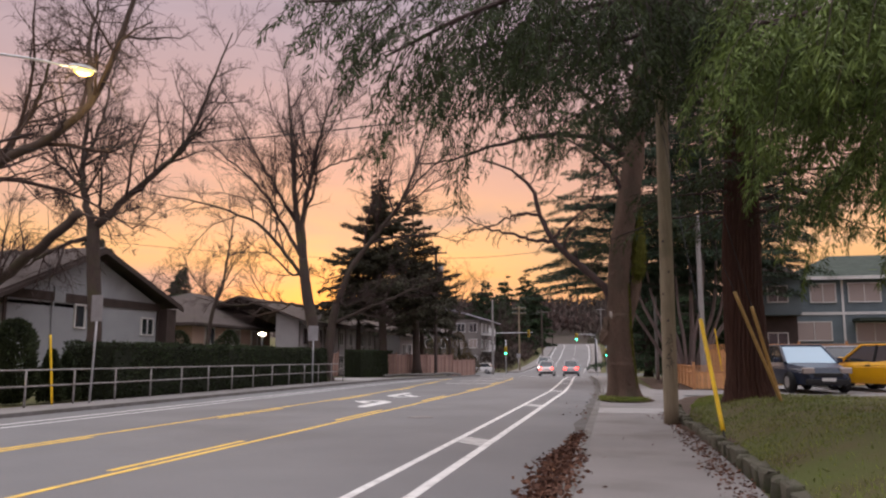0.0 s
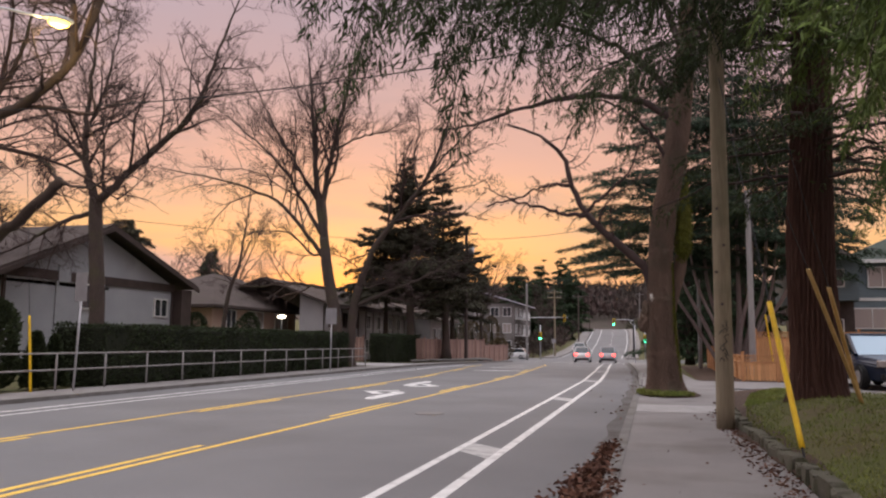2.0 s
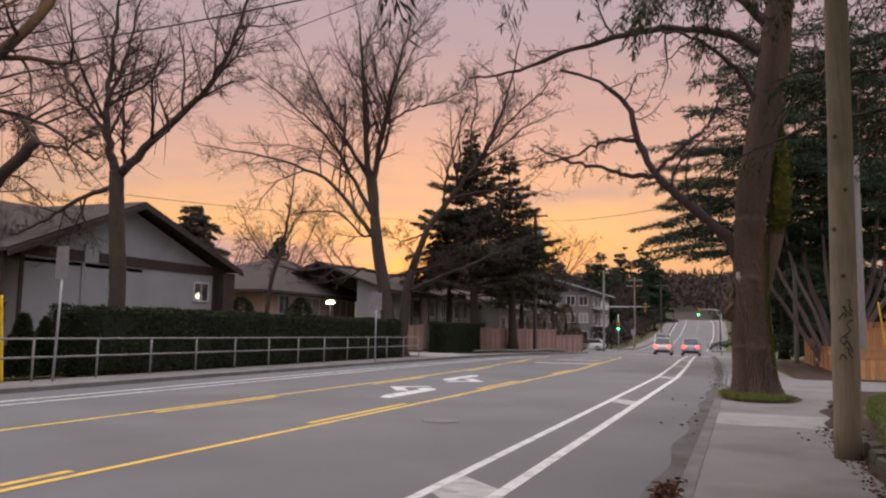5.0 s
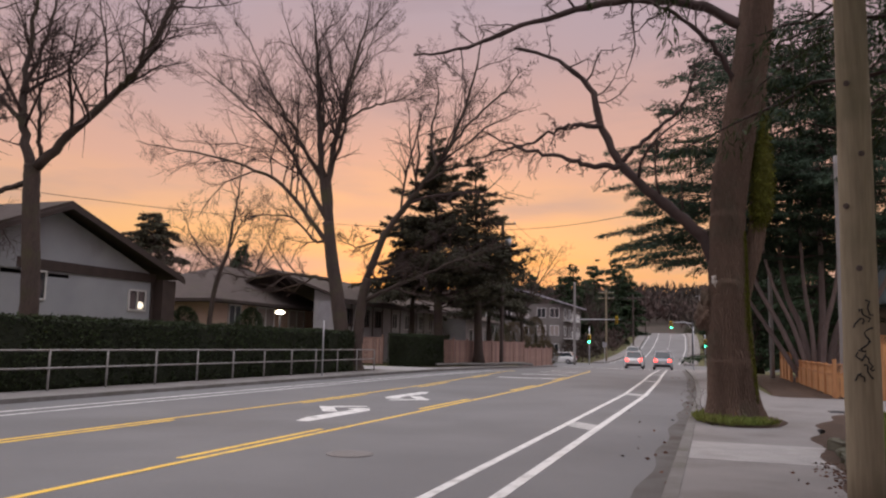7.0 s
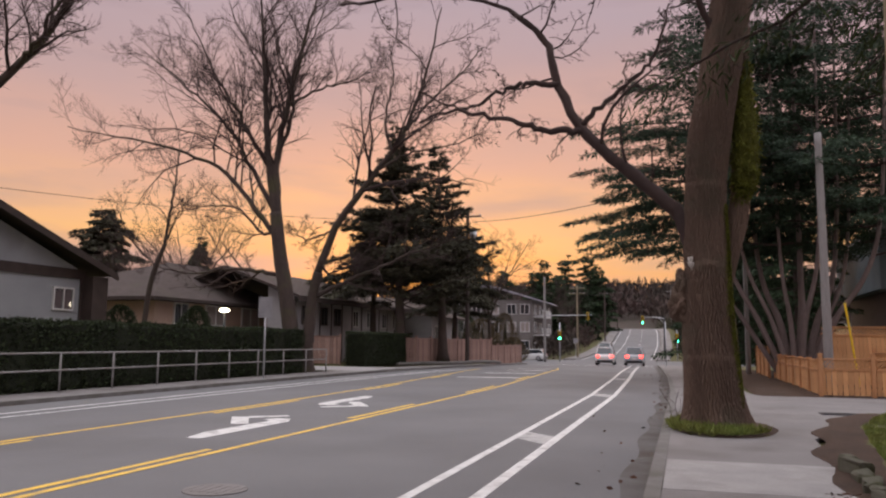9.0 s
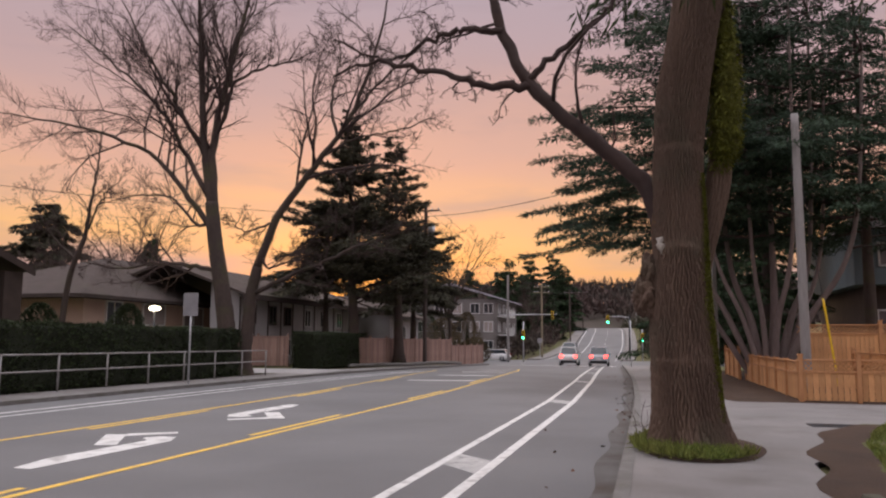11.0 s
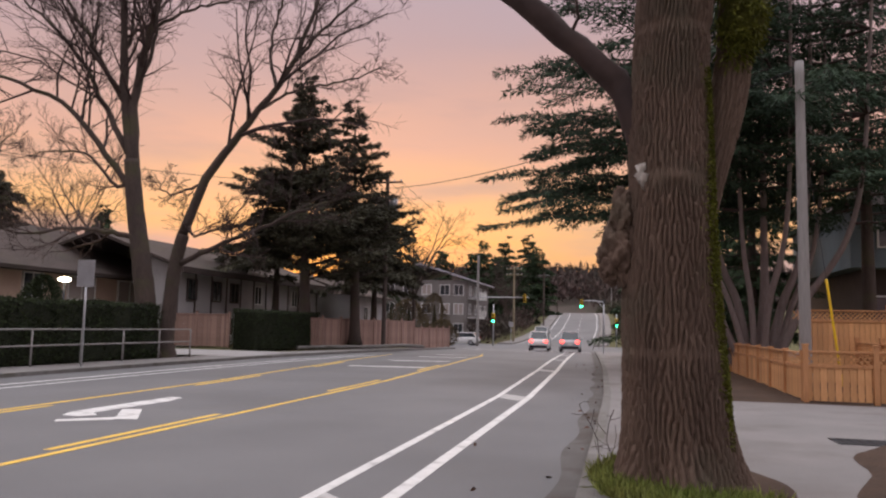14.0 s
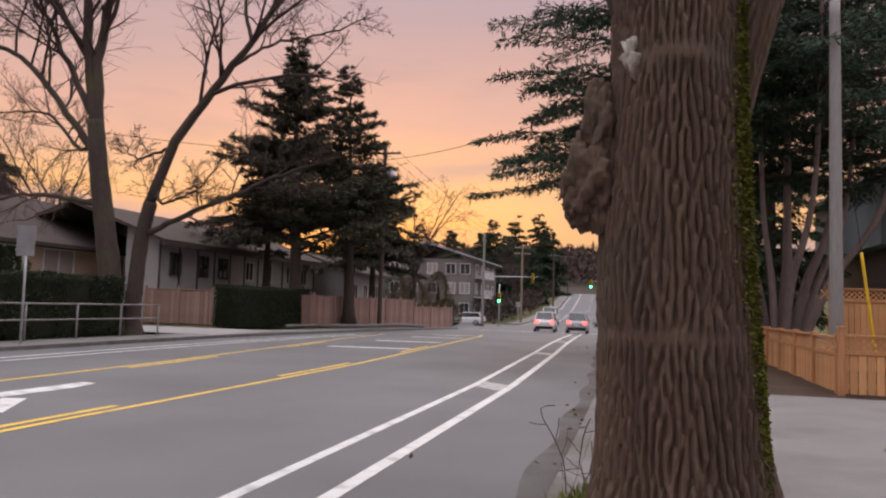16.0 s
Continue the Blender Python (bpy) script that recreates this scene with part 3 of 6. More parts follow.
def branch_out(rng, many, pts, radii, depth, count, ratio, wander, rise, spread, minr=0.0045, start=0.2, taper_len=True):
    """Side branches along a line, and theirs in turn, into one mesh."""
    total = np.sum(np.linalg.norm(np.diff(pts, axis=0), axis=1))
    for k in range(count):
        u = start + (1 - start) * (k + rng.random()) / count
        i = min(int(u * (len(pts) - 1)), len(pts) - 2)
        f = u * (len(pts) - 1) - i
        p = pts[i] * (1 - f) + pts[i + 1] * f
        t = pts[i + 1] - pts[i]
        t /= np.linalg.norm(t)
        q = np.cross(t, rng.normal(size=3))
        q /= np.linalg.norm(q)
        d = t * (1 - spread) + q * spread + np.array((0, 0, rise))
        L = total * ratio * (1.15 - 0.6 * u if taper_len else 1) * (0.6 + 0.7 * rng.random())
        r = max(min(radii[i] * 0.55, L * 0.018), minr)
        n = 5 if depth > 2 else (4 if depth > 1 else 2)
        pp, rr = polyline_tree(rng, p, d, L, r, wander, n, rise * 0.3)
        rr = np.maximum(rr, minr * 0.7)
        many.add(*tube(pp, rr, 4 if depth > 1 else 3, False))
        if depth > 1:
            branch_out(rng, many, pp, rr, depth - 1, max(3, int(count * 0.8)), ratio * 1.05, wander * 1.05, rise, spread, minr, 0.12)


def bare_tree(name, base, trunk, limbs, label, seed, depth=3, count=9, ratio=0.4, wander=0.16, rise=0.08, spread=0.55, mat=None, twig=None, minr=0.007):
    """trunk and limbs: (points, first radius, last radius)."""
    rng = np.random.default_rng(seed)
    t = thing(name, base, label, "tree")
    mat, twig = mat or GREYBARK, twig or TWIG
    pts, ra, rb = trunk
    p = smooth_line(local(t, pts), 40)
    rad = np.linspace(ra, rb, 40)
    zz = p[:, 2] - p[0, 2]
    rad = rad + ra * 0.55 * np.exp(-zz / 0.35)
    v, f = tube(p, rad, 16)
    v = v + rng.normal(size=v.shape) * ra * 0.025
    link("trunk", v, f, mat, t, "", True)
    many = Many()
    for pts, ra, rb in limbs:
        p = smooth_line(local(t, pts), 22)
        p[3:-1] += rng.normal(size=p[3:-1].shape) * 0.035
        rad = np.linspace(ra, rb, 22)
        v, f = tube(p, rad, 9)
        link("limb", v, f, mat, t, "", True)
        branch_out(rng, many, p, rad, depth, count, ratio, wander, rise, spread, minr)
    many.mesh("twig_crown", twig, t, "", True, "stuff")
    return t


def spray_branch(rng, start, way, length, droop, n):
    """A conifer branch: a line that sags towards its tip."""
    u = np.linspace(0, 1, n)
    way = np.array(way, float) / np.linalg.norm(way)
    p = np.array(start)[None] + way[None] * (u * length)[:, None]
    p[:, 2] -= droop * length * u ** 2
    p[1:] += rng.normal(size=(n - 1, 3)) * length * 0.012
    return p


def foliage_on(rng, lines, per_m, size, hang, width, spread=0.35):
    """Points and directions of needle sprays along branch lines."""
    B, W, L, D = [], [], [], []
    for p, scale in lines:
        seg = np.linalg.norm(np.diff(p, axis=0), axis=1)
        total = seg.sum()
        n = max(4, int(total * per_m))
        u = 0.08 + 0.92 * rng.random(n) ** 0.8
        x = u * (len(p) - 1)
        i = np.minimum(x.astype(int), len(p) - 2)
        f = (x - i)[:, None]
        q = p[i] * (1 - f) + p[i + 1] * f
        t = p[i + 1] - p[i]
        t = t / (np.linalg.norm(t, axis=1)[:, None] + 1e-9)
        side = np.cross(t, np.array((0, 0, 1.0)))
        side /= np.linalg.norm(side, axis=1)[:, None] + 1e-9
        sgn = rng.choice((-1.0, 1.0), n)[:, None]
        reach = rng.random(n)[:, None] * scale * (1.05 - 0.75 * u[:, None])
        q = q + side * sgn * reach + t * reach * 0.6
        q[:, 2] -= (reach[:, 0] ** 2) * hang * 0.5 + rng.random(n) * hang * 0.35 * scale
        d = t * 0.6 + side * sgn * 0.7 + rng.normal(size=(n, 3)) * spread
        d[:, 2] -= hang
        B.append(q), W.append(d), L.append(size * (0.6 + 0.8 * rng.random(n))), D.append(width * (0.7 + 0.6 * rng.random(n)))
    return np.vstack(B), np.vstack(W), np.concatenate(L), np.concatenate(D)


def conifer(name, base, height, radius, label, seed, low=1.5, trunk_r=0.3, whorls=26, per=6, droop=0.25, rise=0.15, per_m=40, size=0.45, hang=0.5, width=0.12, side=0.9, mat=None, bark=None, shape=0.8, gap=0.0, lean=(0, 0), top=0.12, ragged=0.3):
    rng = np.random.default_rng(seed)
    t = thing(name, base, label, "tree")
    p = np.array([(lean[0] * u, lean[1] * u, height * u) for u in np.linspace(0, 0.98, 20)])
    rad = np.linspace(trunk_r, 0.03, 20)
    rad[0] *= 1.5
    rad[1] *= 1.12
    v, f = tube(p, rad, 12)
    link("trunk", v, f, bark or GREYBARK, t, "", True)
    lines, many = [], Many()
    for w in range(whorls):
        u = (w + 0.5 * rng.random()) / whorls
        z = low + (height - low) * u
        reach = radius * max(top, (1 - u) ** shape) * (0.75 + 0.4 * rng.random())
        for k in range(per):
            if rng.random() < gap:
                continue
            a = 2 * np.pi * (k + rng.random()) / per + w * 1.1
            L = reach * (0.65 - 0.2 * ragged + (0.5 + 0.4 * ragged) * rng.random())
            q = spray_branch(rng, (lean[0] * u, lean[1] * u, z + (0.2 + 0.5 * ragged) * rng.normal()), (np.cos(a), np.sin(a), rise), L, droop, 7)
            lines.append((q, side * L * 0.35 + 0.15))
            many.add(*tube(q, np.linspace(max(0.016 * L, 0.012), 0.006, 7), 4, False))
    many.mesh("branchwork", TWIG, t, "", True, "stuff")
    b, d, L, W = foliage_on(rng, lines, per_m, size, hang, width)
    blades("crown", b, d, L, W, mat or NEEDLE, t, "", "stuff", rng)
    return t


def bark_trunk(name, centre, parent, mat, ridges, depth, sides, zs, seed=1, label="", flare=None, wander=18.0, calm=()):
    """A trunk with interlacing bark ridges. centre: rows of (z, x, y, radius), in the world; zs: heights of its rings."""
    c, z = np.array(centre, float), np.asarray(zs, float)
    rng = np.random.default_rng(seed)

    def curve(col):
        q = smooth_line(np.array([c[:, 0], c[:, col]]).T, 900)
        return np.interp(z, q[:, 0], q[:, 1])
    x, y, r = curve(1)[:, None], curve(2)[:, None], curve(3)[:, None]
    th = np.linspace(0, 2 * np.pi, sides, endpoint=False)[None]
    zz = z[:, None]

    def waves(n, spread, kz, count):
        w = np.zeros((len(z), sides), complex)
        for k in range(count):
            m = max(1, round(n * (1 + spread * rng.normal())))
            w += np.exp(1j * (m * th + kz * rng.normal() * zz + 6.283 * rng.random()))
        return w / math.sqrt(count)
    w = waves(ridges, 0.2, wander, 26)
    ridge = np.tanh(2.6 * (np.cos(np.angle(w)) + 0.35)) * np.clip(np.abs(w) * 1.6, 0.25, 1.0)
    ridge += 0.22 * waves(ridges * 1.9, 0.35, wander * 3.5, 14).real
    for z0, wide in calm:
        ridge = ridge * (1 - 0.8 * np.exp(-((zz - z0) / wide) ** 2))
    lump = waves(2.2, 0.35, 2.2, 10).real
    rr = r * (1 + 0.025 * lump) + depth * ridge
    if flare:
        rr = rr + flare(th, zz)
    v = np.stack([x + np.cos(th) * rr, y + np.sin(th) * rr, zz + 0 * th], -1).reshape(-1, 3) - np.array(parent.location)
    many = Many()
    many.add(v, ring_faces(len(z), sides))
    return many.mesh(name, mat, parent, label)


# ---- pavement side: street tree, pole, lawn ----
def street_tree():
    t = thing("street_tree", (0.35, 28.0, 0.1), "large bare street tree with furrowed brown bark and moss", "tree")

    def flare(a, z):
        foot = 0.22 * np.exp(-np.maximum(z - 0.1, 0) / 0.3) * (0.75 + 0.35 * np.sin(4 * a + 0.8) + 0.2 * np.sin(7 * a))
        collar = 0.035 * np.exp(-((z - 3.0) / 0.07) ** 2) * np.exp(-((a - 4.75) / 0.45) ** 2)
        return foot + collar + 0.012 * np.exp(-((z - 1.36) / 0.05) ** 2)
    zs = np.concatenate([np.arange(0.02, 6.4, 0.024), np.arange(6.4, 13, 0.12)])
    bark_trunk("trunk", [(0.02, 0.33, 28.0, 0.48), (0.6, 0.29, 28.0, 0.465), (1.5, 0.25, 28.0, 0.45), (2.2, 0.235, 28.0, 0.42), (3.0, 0.23, 28.0, 0.385), (4.05, 0.235, 28.0, 0.35), (5.25, 0.335, 28.0, 0.36), (6.2, 0.5, 28.0, 0.35), (8.0, 0.82, 28.05, 0.35), (9.3, 0.98, 28.1, 0.33), (11.0, 1.2, 28.1, 0.29), (13.0, 1.35, 28.2, 0.2)], t, BARK, 60, 0.022, 360, zs, 2, flare=flare, calm=((1.36, 0.05), (3.0, 0.07), (4.5, 0.05)))
    # a knobbly burl, a pale scar and the mossy second stem
    for c, r in (((-0.24, 27.92, 2.3), (0.2, 0.2, 0.3)), ((-0.2, 27.9, 2.66), (0.13, 0.15, 0.3)), ((-0.33, 27.86, 2.16), (0.1, 0.1, 0.13))):
        bm = bmesh.new()
        bmesh.ops.create_icosphere(bm, subdivisions=5, radius=1)
        for v in bm.verts:
            k = 1 + 0.3 * noise.noise(v.co * 2.1 + Vector(c)) + 0.16 * noise.noise(v.co * 6) + 0.08 * noise.noise(v.co * 15)
            v.co = Vector((v.co.x * r[0] * k, v.co.y * r[1] * k, v.co.z * r[2] * k)) + Vector(c) - t.location
        part("burl", bm, BARK, t, "knobbly dark burl", True)
    rng = np.random.default_rng(14)
    rings, spokes = 6, 26
    edge = 1 + 0.32 * rng.normal(size=spokes)
    v, f = [], []
    for i in range(rings + 1):
        for j in range(spokes):
            a, q = 2 * math.pi * j / spokes, i / rings
            u, w = 0.055 * q * math.cos(a) * edge[j], 0.1 * q * math.sin(a) * edge[j]
            out = 0.035 + 0.018 * (1 - q ** 3) + 0.006 * rng.normal()
            rad, ang = 0.385 + out - 0.05 * (i == rings), -2.29 + u / 0.385
            v.append((0.23 + rad * math.cos(ang) - t.location.x, 28.0 + rad * math.sin(ang) - t.location.y, 3.03 + w - t.location.z))
    many = Many()
    many.add(v, ring_faces(rings + 1, spokes))
    many.mesh("scar", PALE_SCAR, t, "pale weathered cut scar", False)
    rng = np.random.default_rng(12)
    bark_trunk("second_stem", [(2.3, 0.44, 28.2, 0.16), (3.0, 0.56, 28.24, 0.19), (4.05, 0.84, 28.28, 0.17), (5.2, 0.92, 28.28, 0.16), (6.4, 0.92, 28.25, 0.15), (7.6, 1.0, 28.2, 0.14)], t, BARK, 24, 0.012, 150, np.arange(2.3, 7.5, 0.03), 3)
    p = smooth_line(local(t, [(0.84, 28.2, 4.2), (0.95, 28.22, 4.7), (0.98, 28.2, 5.6), (1.0, 28.2, 6.8)]), 26)
    v, f = tube(p, np.interp(np.linspace(0, 1, 26), [0, 0.3, 0.7, 1], [0.06, 0.22, 0.21, 0.08]), 20)
    v = v + rng.normal(size=v.shape) * 0.014
    link("moss_cushion", v, f, MOSS, t, "hanging cushion of green moss", True)
    k = rng.integers(0, len(v), 5000)
    way = rng.normal(size=(5000, 3)) * 0.5 + np.array((0.2, -0.4, -0.8))
    blades("moss_tuft", v[k] + rng.normal(size=(5000, 3)) * 0.02, way, 0.05 + 0.08 * rng.random(5000), 0.02, MOSS_LEAF, t, "", "stuff", rng)
    N = 5200
    z = 0.5 + 3.6 * rng.random(N)
    a = -0.42 + 0.13 * rng.normal(size=N) + 0.12 * np.sin(2.1 * z)
    rad = np.interp(z, [0, 1.5, 3, 4.1], [0.5, 0.455, 0.39, 0.355]) + 0.012
    base = local(t, np.stack([np.interp(z, [0, 1.5, 4.1], [0.31, 0.25, 0.235]) + rad * np.cos(a), 28 + rad * np.sin(a), z], 1))
    way = np.stack([np.cos(a), np.sin(a), -0.6 + 0 * a], 1) + rng.normal(size=(N, 3)) * 0.6
    blades("moss_streak", base, way, 0.015 + 0.025 * rng.random(N), 0.018, MOSS_LEAF, t, "thin green moss down the bark", "stuff", rng)
    # limbs
    L = [
        ([(0.05, 28, 3.3), (-0.3, 28, 4.1), (-1.05, 28, 4.8), (-1.95, 28.1, 5.7), (-2.5, 28.2, 6.8), (-2.75, 28.3, 7.7), (-3.5, 28.3, 8.4), (-4.6, 28.4, 8.9)], 0.15, 0.03),
        ([(-1.95, 28.1, 5.7), (-2.7, 28.0, 5.75), (-3.4, 27.9, 5.95), (-4.4, 27.8, 6.2), (-5.2, 27.7, 6.0)], 0.075, 0.015),
        ([(-2.45, 28.2, 6.7), (-3.1, 28.1, 6.75), (-3.6, 28.0, 6.6), (-4.4, 28.0, 6.3), (-5.3, 27.9, 6.7)], 0.06, 0.012),
        ([(-2.0, 28.1, 5.8), (-1.3, 28.3, 6.5), (-0.6, 28.4, 7.2), (-0.3, 28.4, 8.2)], 0.06, 0.012),
        ([(0.85, 28.05, 8.6), (-0.3, 28, 9.3), (-2.0, 28, 9.6), (-3.8, 27.9, 9.35), (-5.7, 27.8, 8.8), (-7.0, 27.7, 8.7)], 0.13, 0.015),
        ([(0.95, 28.05, 9.2), (-0.2, 28.2, 10.6), (-1.8, 28.4, 11.8), (-4.0, 28.5, 12.6)], 0.13, 0.02),
        ([(1.2, 28.1, 10.6), (0.6, 28.4, 12.5), (0.2, 28.8, 15.0)], 0.14, 0.02),
        ([(1.2, 28.1, 10.9), (2.2, 28.0, 12.2), (3.4, 27.6, 13.5)], 0.13, 0.02),
        ([(0.6, 28, 7.0), (0.0, 27.6, 8.2), (-1.2, 27.0, 9.0), (-2.6, 26.2, 9.0)], 0.07, 0.015),
    ]
    many = Many()
    for pts, a, b in L:
        p = smooth_line(local(t, pts), 30)
        p[2:-1] += rng.normal(size=p[2:-1].shape) * 0.025
        rad = np.linspace(a, b, 30)
        v, f = tube(p, rad, 12)
        link("limb", v + rng.normal(size=v.shape) * a * 0.07, f, TWIG, t, "", True)
        branch_out(rng, many, p, rad, 3, 12, 0.25, 0.36, -0.05, 0.66, 0.005, 0.2)
    many.mesh("twig_crown", TWIG, t, "", True, "stuff")
    return t


street_tree()


def mound(x, y):
    rise = float(ease(1.45, 3.4, x))
    drop = float(1 - ease(21.5, 25.5, y))
    return 0.1 + 0.48 * rise * drop + 0.03 * noise.noise(Vector((x * 0.8, y * 0.8, 3)))


def lawn_edge(y):
    return float(np.interp(y, [-10, 9, 19, 24, 27, 29, 31, 32.5], [1.9, 1.75, 1.5, 1.7, 2.1, 2.4, 3.0, 3.6]))


def lawn_far(y):
    return 26.0 if y < 22.9 else float(np.interp(y, [22.9, 23.3, 30, 32.5], [26.0, 4.4, 4.3, 4.0]))


def build_lawn():
    ys, us = np.linspace(-12, 32.5, 110), np.linspace(0, 1, 45) ** 1.6
    v = []
    for y in ys:
        e = lawn_edge(y)
        for u in us:
            x = e + u * (lawn_far(y) - e)
            v.append((x, y, mound(x, y) + 0.02 * float(ease(0, 0.02, u)) - (0.12 if u == 0 else 0)))
    n = len(us)
    f = [(j * n + i, j * n + i + 1, (j + 1) * n + i + 1, (j + 1) * n + i) for j in range(len(ys) - 1) for i in range(n - 1)]
    tagged(link("lawn", v, f, GRASS_SOIL, None, "", True), "mown lawn with mossy and bare patches", "lawn", "", "structure")
    rng = np.random.default_rng(21)
    N = 62000
    y = 4 + 28.5 * rng.random(N)
    e = np.array([lawn_edge(q) for q in y])
    x = e + np.interp(y, [10, 18, 24], [0.05, 0.12, 0.45]) + (rng.random(N) ** 1.5) * (np.minimum(np.array([lawn_far(q) for q in y]), 12) - e)
    keep = np.array([noise.noise(Vector((a * 0.35, b * 0.35, 7))) > -0.12 for a, b in zip(x, y)]) | (rng.random(N) < 0.2)
    x, y = x[keep], y[keep]
    z = np.array([mound(a, b) + 0.015 for a, b in zip(x, y)])
    way = rng.normal(size=(len(x), 3)) * 0.5 + np.array((0, 0, 1.0))
    tagged(blades("lawn_grass", np.stack([x, y, z], 1), way, 0.03 + 0.06 * rng.random(len(x)), 0.012, BLADE, None, "", "stuff", rng), "short green grass blades", "grass", "", "stuff")
    v = []
    for y in np.arange(13, 32.4, 0.4):
        e = lawn_edge(y)
        w = float(np.interp(y, [13, 18, 24], [0.05, 0.2, 0.3])) * (1 + 0.4 * math.sin(y * 2.3))
        v += [(e - w, y, 0.104), (e - 0.1, y, 0.13), (e + 0.25, y, mound(e + 0.25, y) + 0.035), (e + 0.25 + w, y, mound(e + 0.25 + w, y) + 0.012)]
    n = len(v) // 4
    tagged(link("lawn_border", v, [(4 * j + i, 4 * j + i + 1, 4 * j + i + 5, 4 * j + i + 4) for j in range(n - 1) for i in range(3)], EARTH, None, "", True), "strip of bare reddish earth along the lawn", "border", "", "structure")
    # tree island
    th = np.linspace(0, 2 * np.pi, 40, endpoint=False)
    ring = [(0.42 + 0.92 * math.cos(a) * (1 + 0.06 * math.sin(3 * a)), 28.1 + 1.45 * math.sin(a), 0.108) for a in th]
    v = ring + [(0.42 + 0.8 * math.cos(a), 28.1 + 1.2 * math.sin(a), 0.17) for a in th] + [(0.42, 28.15, 0.2)]
    f = [(i, (i + 1) % 40, 40 + (i + 1) % 40, 40 + i) for i in range(40)] + [(40 + i, 40 + (i + 1) % 40, 80) for i in range(40)]
    tagged(link("tree_pit", v, f, EARTH, None, "", True), "bare earth round the foot of the street tree", "tree pit", "", "structure")
    N = 14000
    a, r = rng.random(N) * 2 * np.pi, np.sqrt(rng.random(N))
    x, y = 0.36 + 0.88 * r * np.cos(a), 28.0 + 1.4 * r * np.sin(a)
    k = ((x < 0.55) | (y < 27.35)) & (y < 29.0) & (rng.random(N) < 0.75)
    x, y = x[k], y[k]
    way = rng.normal(size=(len(x), 3)) * 0.55 + np.array((0, 0, 1.0))
    tagged(blades("tree_pit_grass", np.stack([x, y, np.full(len(x), 0.15)], 1), way, 0.06 + 0.13 * rng.random(len(x)), 0.016, BLADE, None, "", "stuff", rng), "tufts of bright green grass round the street tree", "grass", "", "stuff")
    # low stone edging of the lawn
    g = thing("stone_edging", (1.6, 14, 0.1), "low mossy stone edging between pavement and lawn", "edging")
    y = 2.0
    while y < 24:
        L = 0.28 + 0.3 * rng.random()
        x = lawn_edge(y)
        bm = box_bm(-0.09, 0.09, -L / 2, L / 2, -0.1, 0.12 + 0.07 * rng.random(), 0.035)
        for w in bm.verts:
            w.co += Vector(rng.normal(size=3) * 0.012)
        s = part("stone", bm, EDGING, g)
        s.location = (x - 1.6, y + L / 2 - 14, 0)
        s.rotation_euler = (0, 0, 0.1 * rng.normal())
        y += L + 0.02
    # fallen leaves in the gutter and on the pavement
    N = 5200
    y = 3 + 13 * rng.random(N) ** 0.9
    x = -0.8 + rng.normal(size=N) * (0.1 + 0.05 * (y < 13))
    x = np.where(y > 14, -0.72 + rng.normal(size=N) * 0.06, x)
    z = np.where(x < -0.62, 0.012, 0.115) + np.abs(rng.normal(size=N)) * 0.035 * np.exp(-((x + 0.75) / 0.2) ** 2)
    way = rng.normal(size=(N, 3)) * np.array((1, 1, 0.3))
    tagged(blades("gutter_leaves", np.stack([x, y, z], 1), way, 0.05 + 0.07 * rng.random(N), 0.05, BROWN_LEAF, None, "", "stuff", rng), "drift of brown fallen leaves in the gutter", "leaves", "", "stuff")
    N = 1300
    y = 8 + 14 * rng.random(N)
    x = np.where(rng.random(N) < 0.8, 1.35 + rng.normal(size=N) * 0.12, -0.4 + 2 * rng.random(N) + 0 * y)
    way = rng.normal(size=(N, 3)) * np.array((1, 1, 0.15))
    k = (rng.random(N) < 0.06) | (np.abs(x - 1.35) < 0.3)
    tagged(blades("path_leaves", np.stack([x, y, np.full(N, 0.112)], 1)[k], way[k], 0.03 + 0.05 * rng.random(k.sum()), 0.03, BROWN_LEAF, None, "", "stuff", rng), "brown leaves and needles strewn on the pavement", "leaves", "", "stuff")
    N = 55
    y = 16 + 40 * rng.random(N)
    x = kerb_r(y) - np.abs(rng.normal(size=N)) * 0.6
    way = rng.normal(size=(N, 3)) * np.array((1, 1, 0.15))
    tagged(blades("road_leaves", np.stack([x, y, np.full(N, 0.012)], 1), way, 0.05 + 0.06 * rng.random(N), 0.05, BROWN_LEAF, None, "", "stuff", rng), "scattered brown leaves along the kerb", "leaves", "", "stuff")
    # saplings by the tree
    many = Many()
    for k in range(4):
        p, r = polyline_tree(rng, (-0.38 + 0.1 * rng.normal(), 28.6 + 0.3 * rng.normal(), 0.1), (-0.15 + 0.2 * rng.normal(), 0.2 * rng.normal(), 1), 0.5 + 0.35 * rng.random(), 0.006, 0.2, 7)
        many.add(*tube(p, r, 4, False))
        branch_out(rng, many, p, r, 1, 5, 0.4, 0.2, 0, 0.6, 0.003)
    tagged(many.mesh("sucker_shoots", TWIG), "thin bare sucker shoots by the kerb", "shrub")


build_lawn()


def round_pole(name, base, height, r0, r1, mat, label, category="utility pole", lean=(0, 0), sides=20):
    t = thing(name, base, label, category)
    n = 24
    p = np.array([(lean[0] * u, lean[1] * u, height * u) for u in np.linspace(0, 1, n)])
    rng = np.random.default_rng(int(abs(base[0] * 100)))
    v, f = tube(p, np.linspace(r0, r1, n), sides)
    link("shaft", v + rng.normal(size=v.shape) * r0 * 0.012, f, mat, t, "", True)
    return t


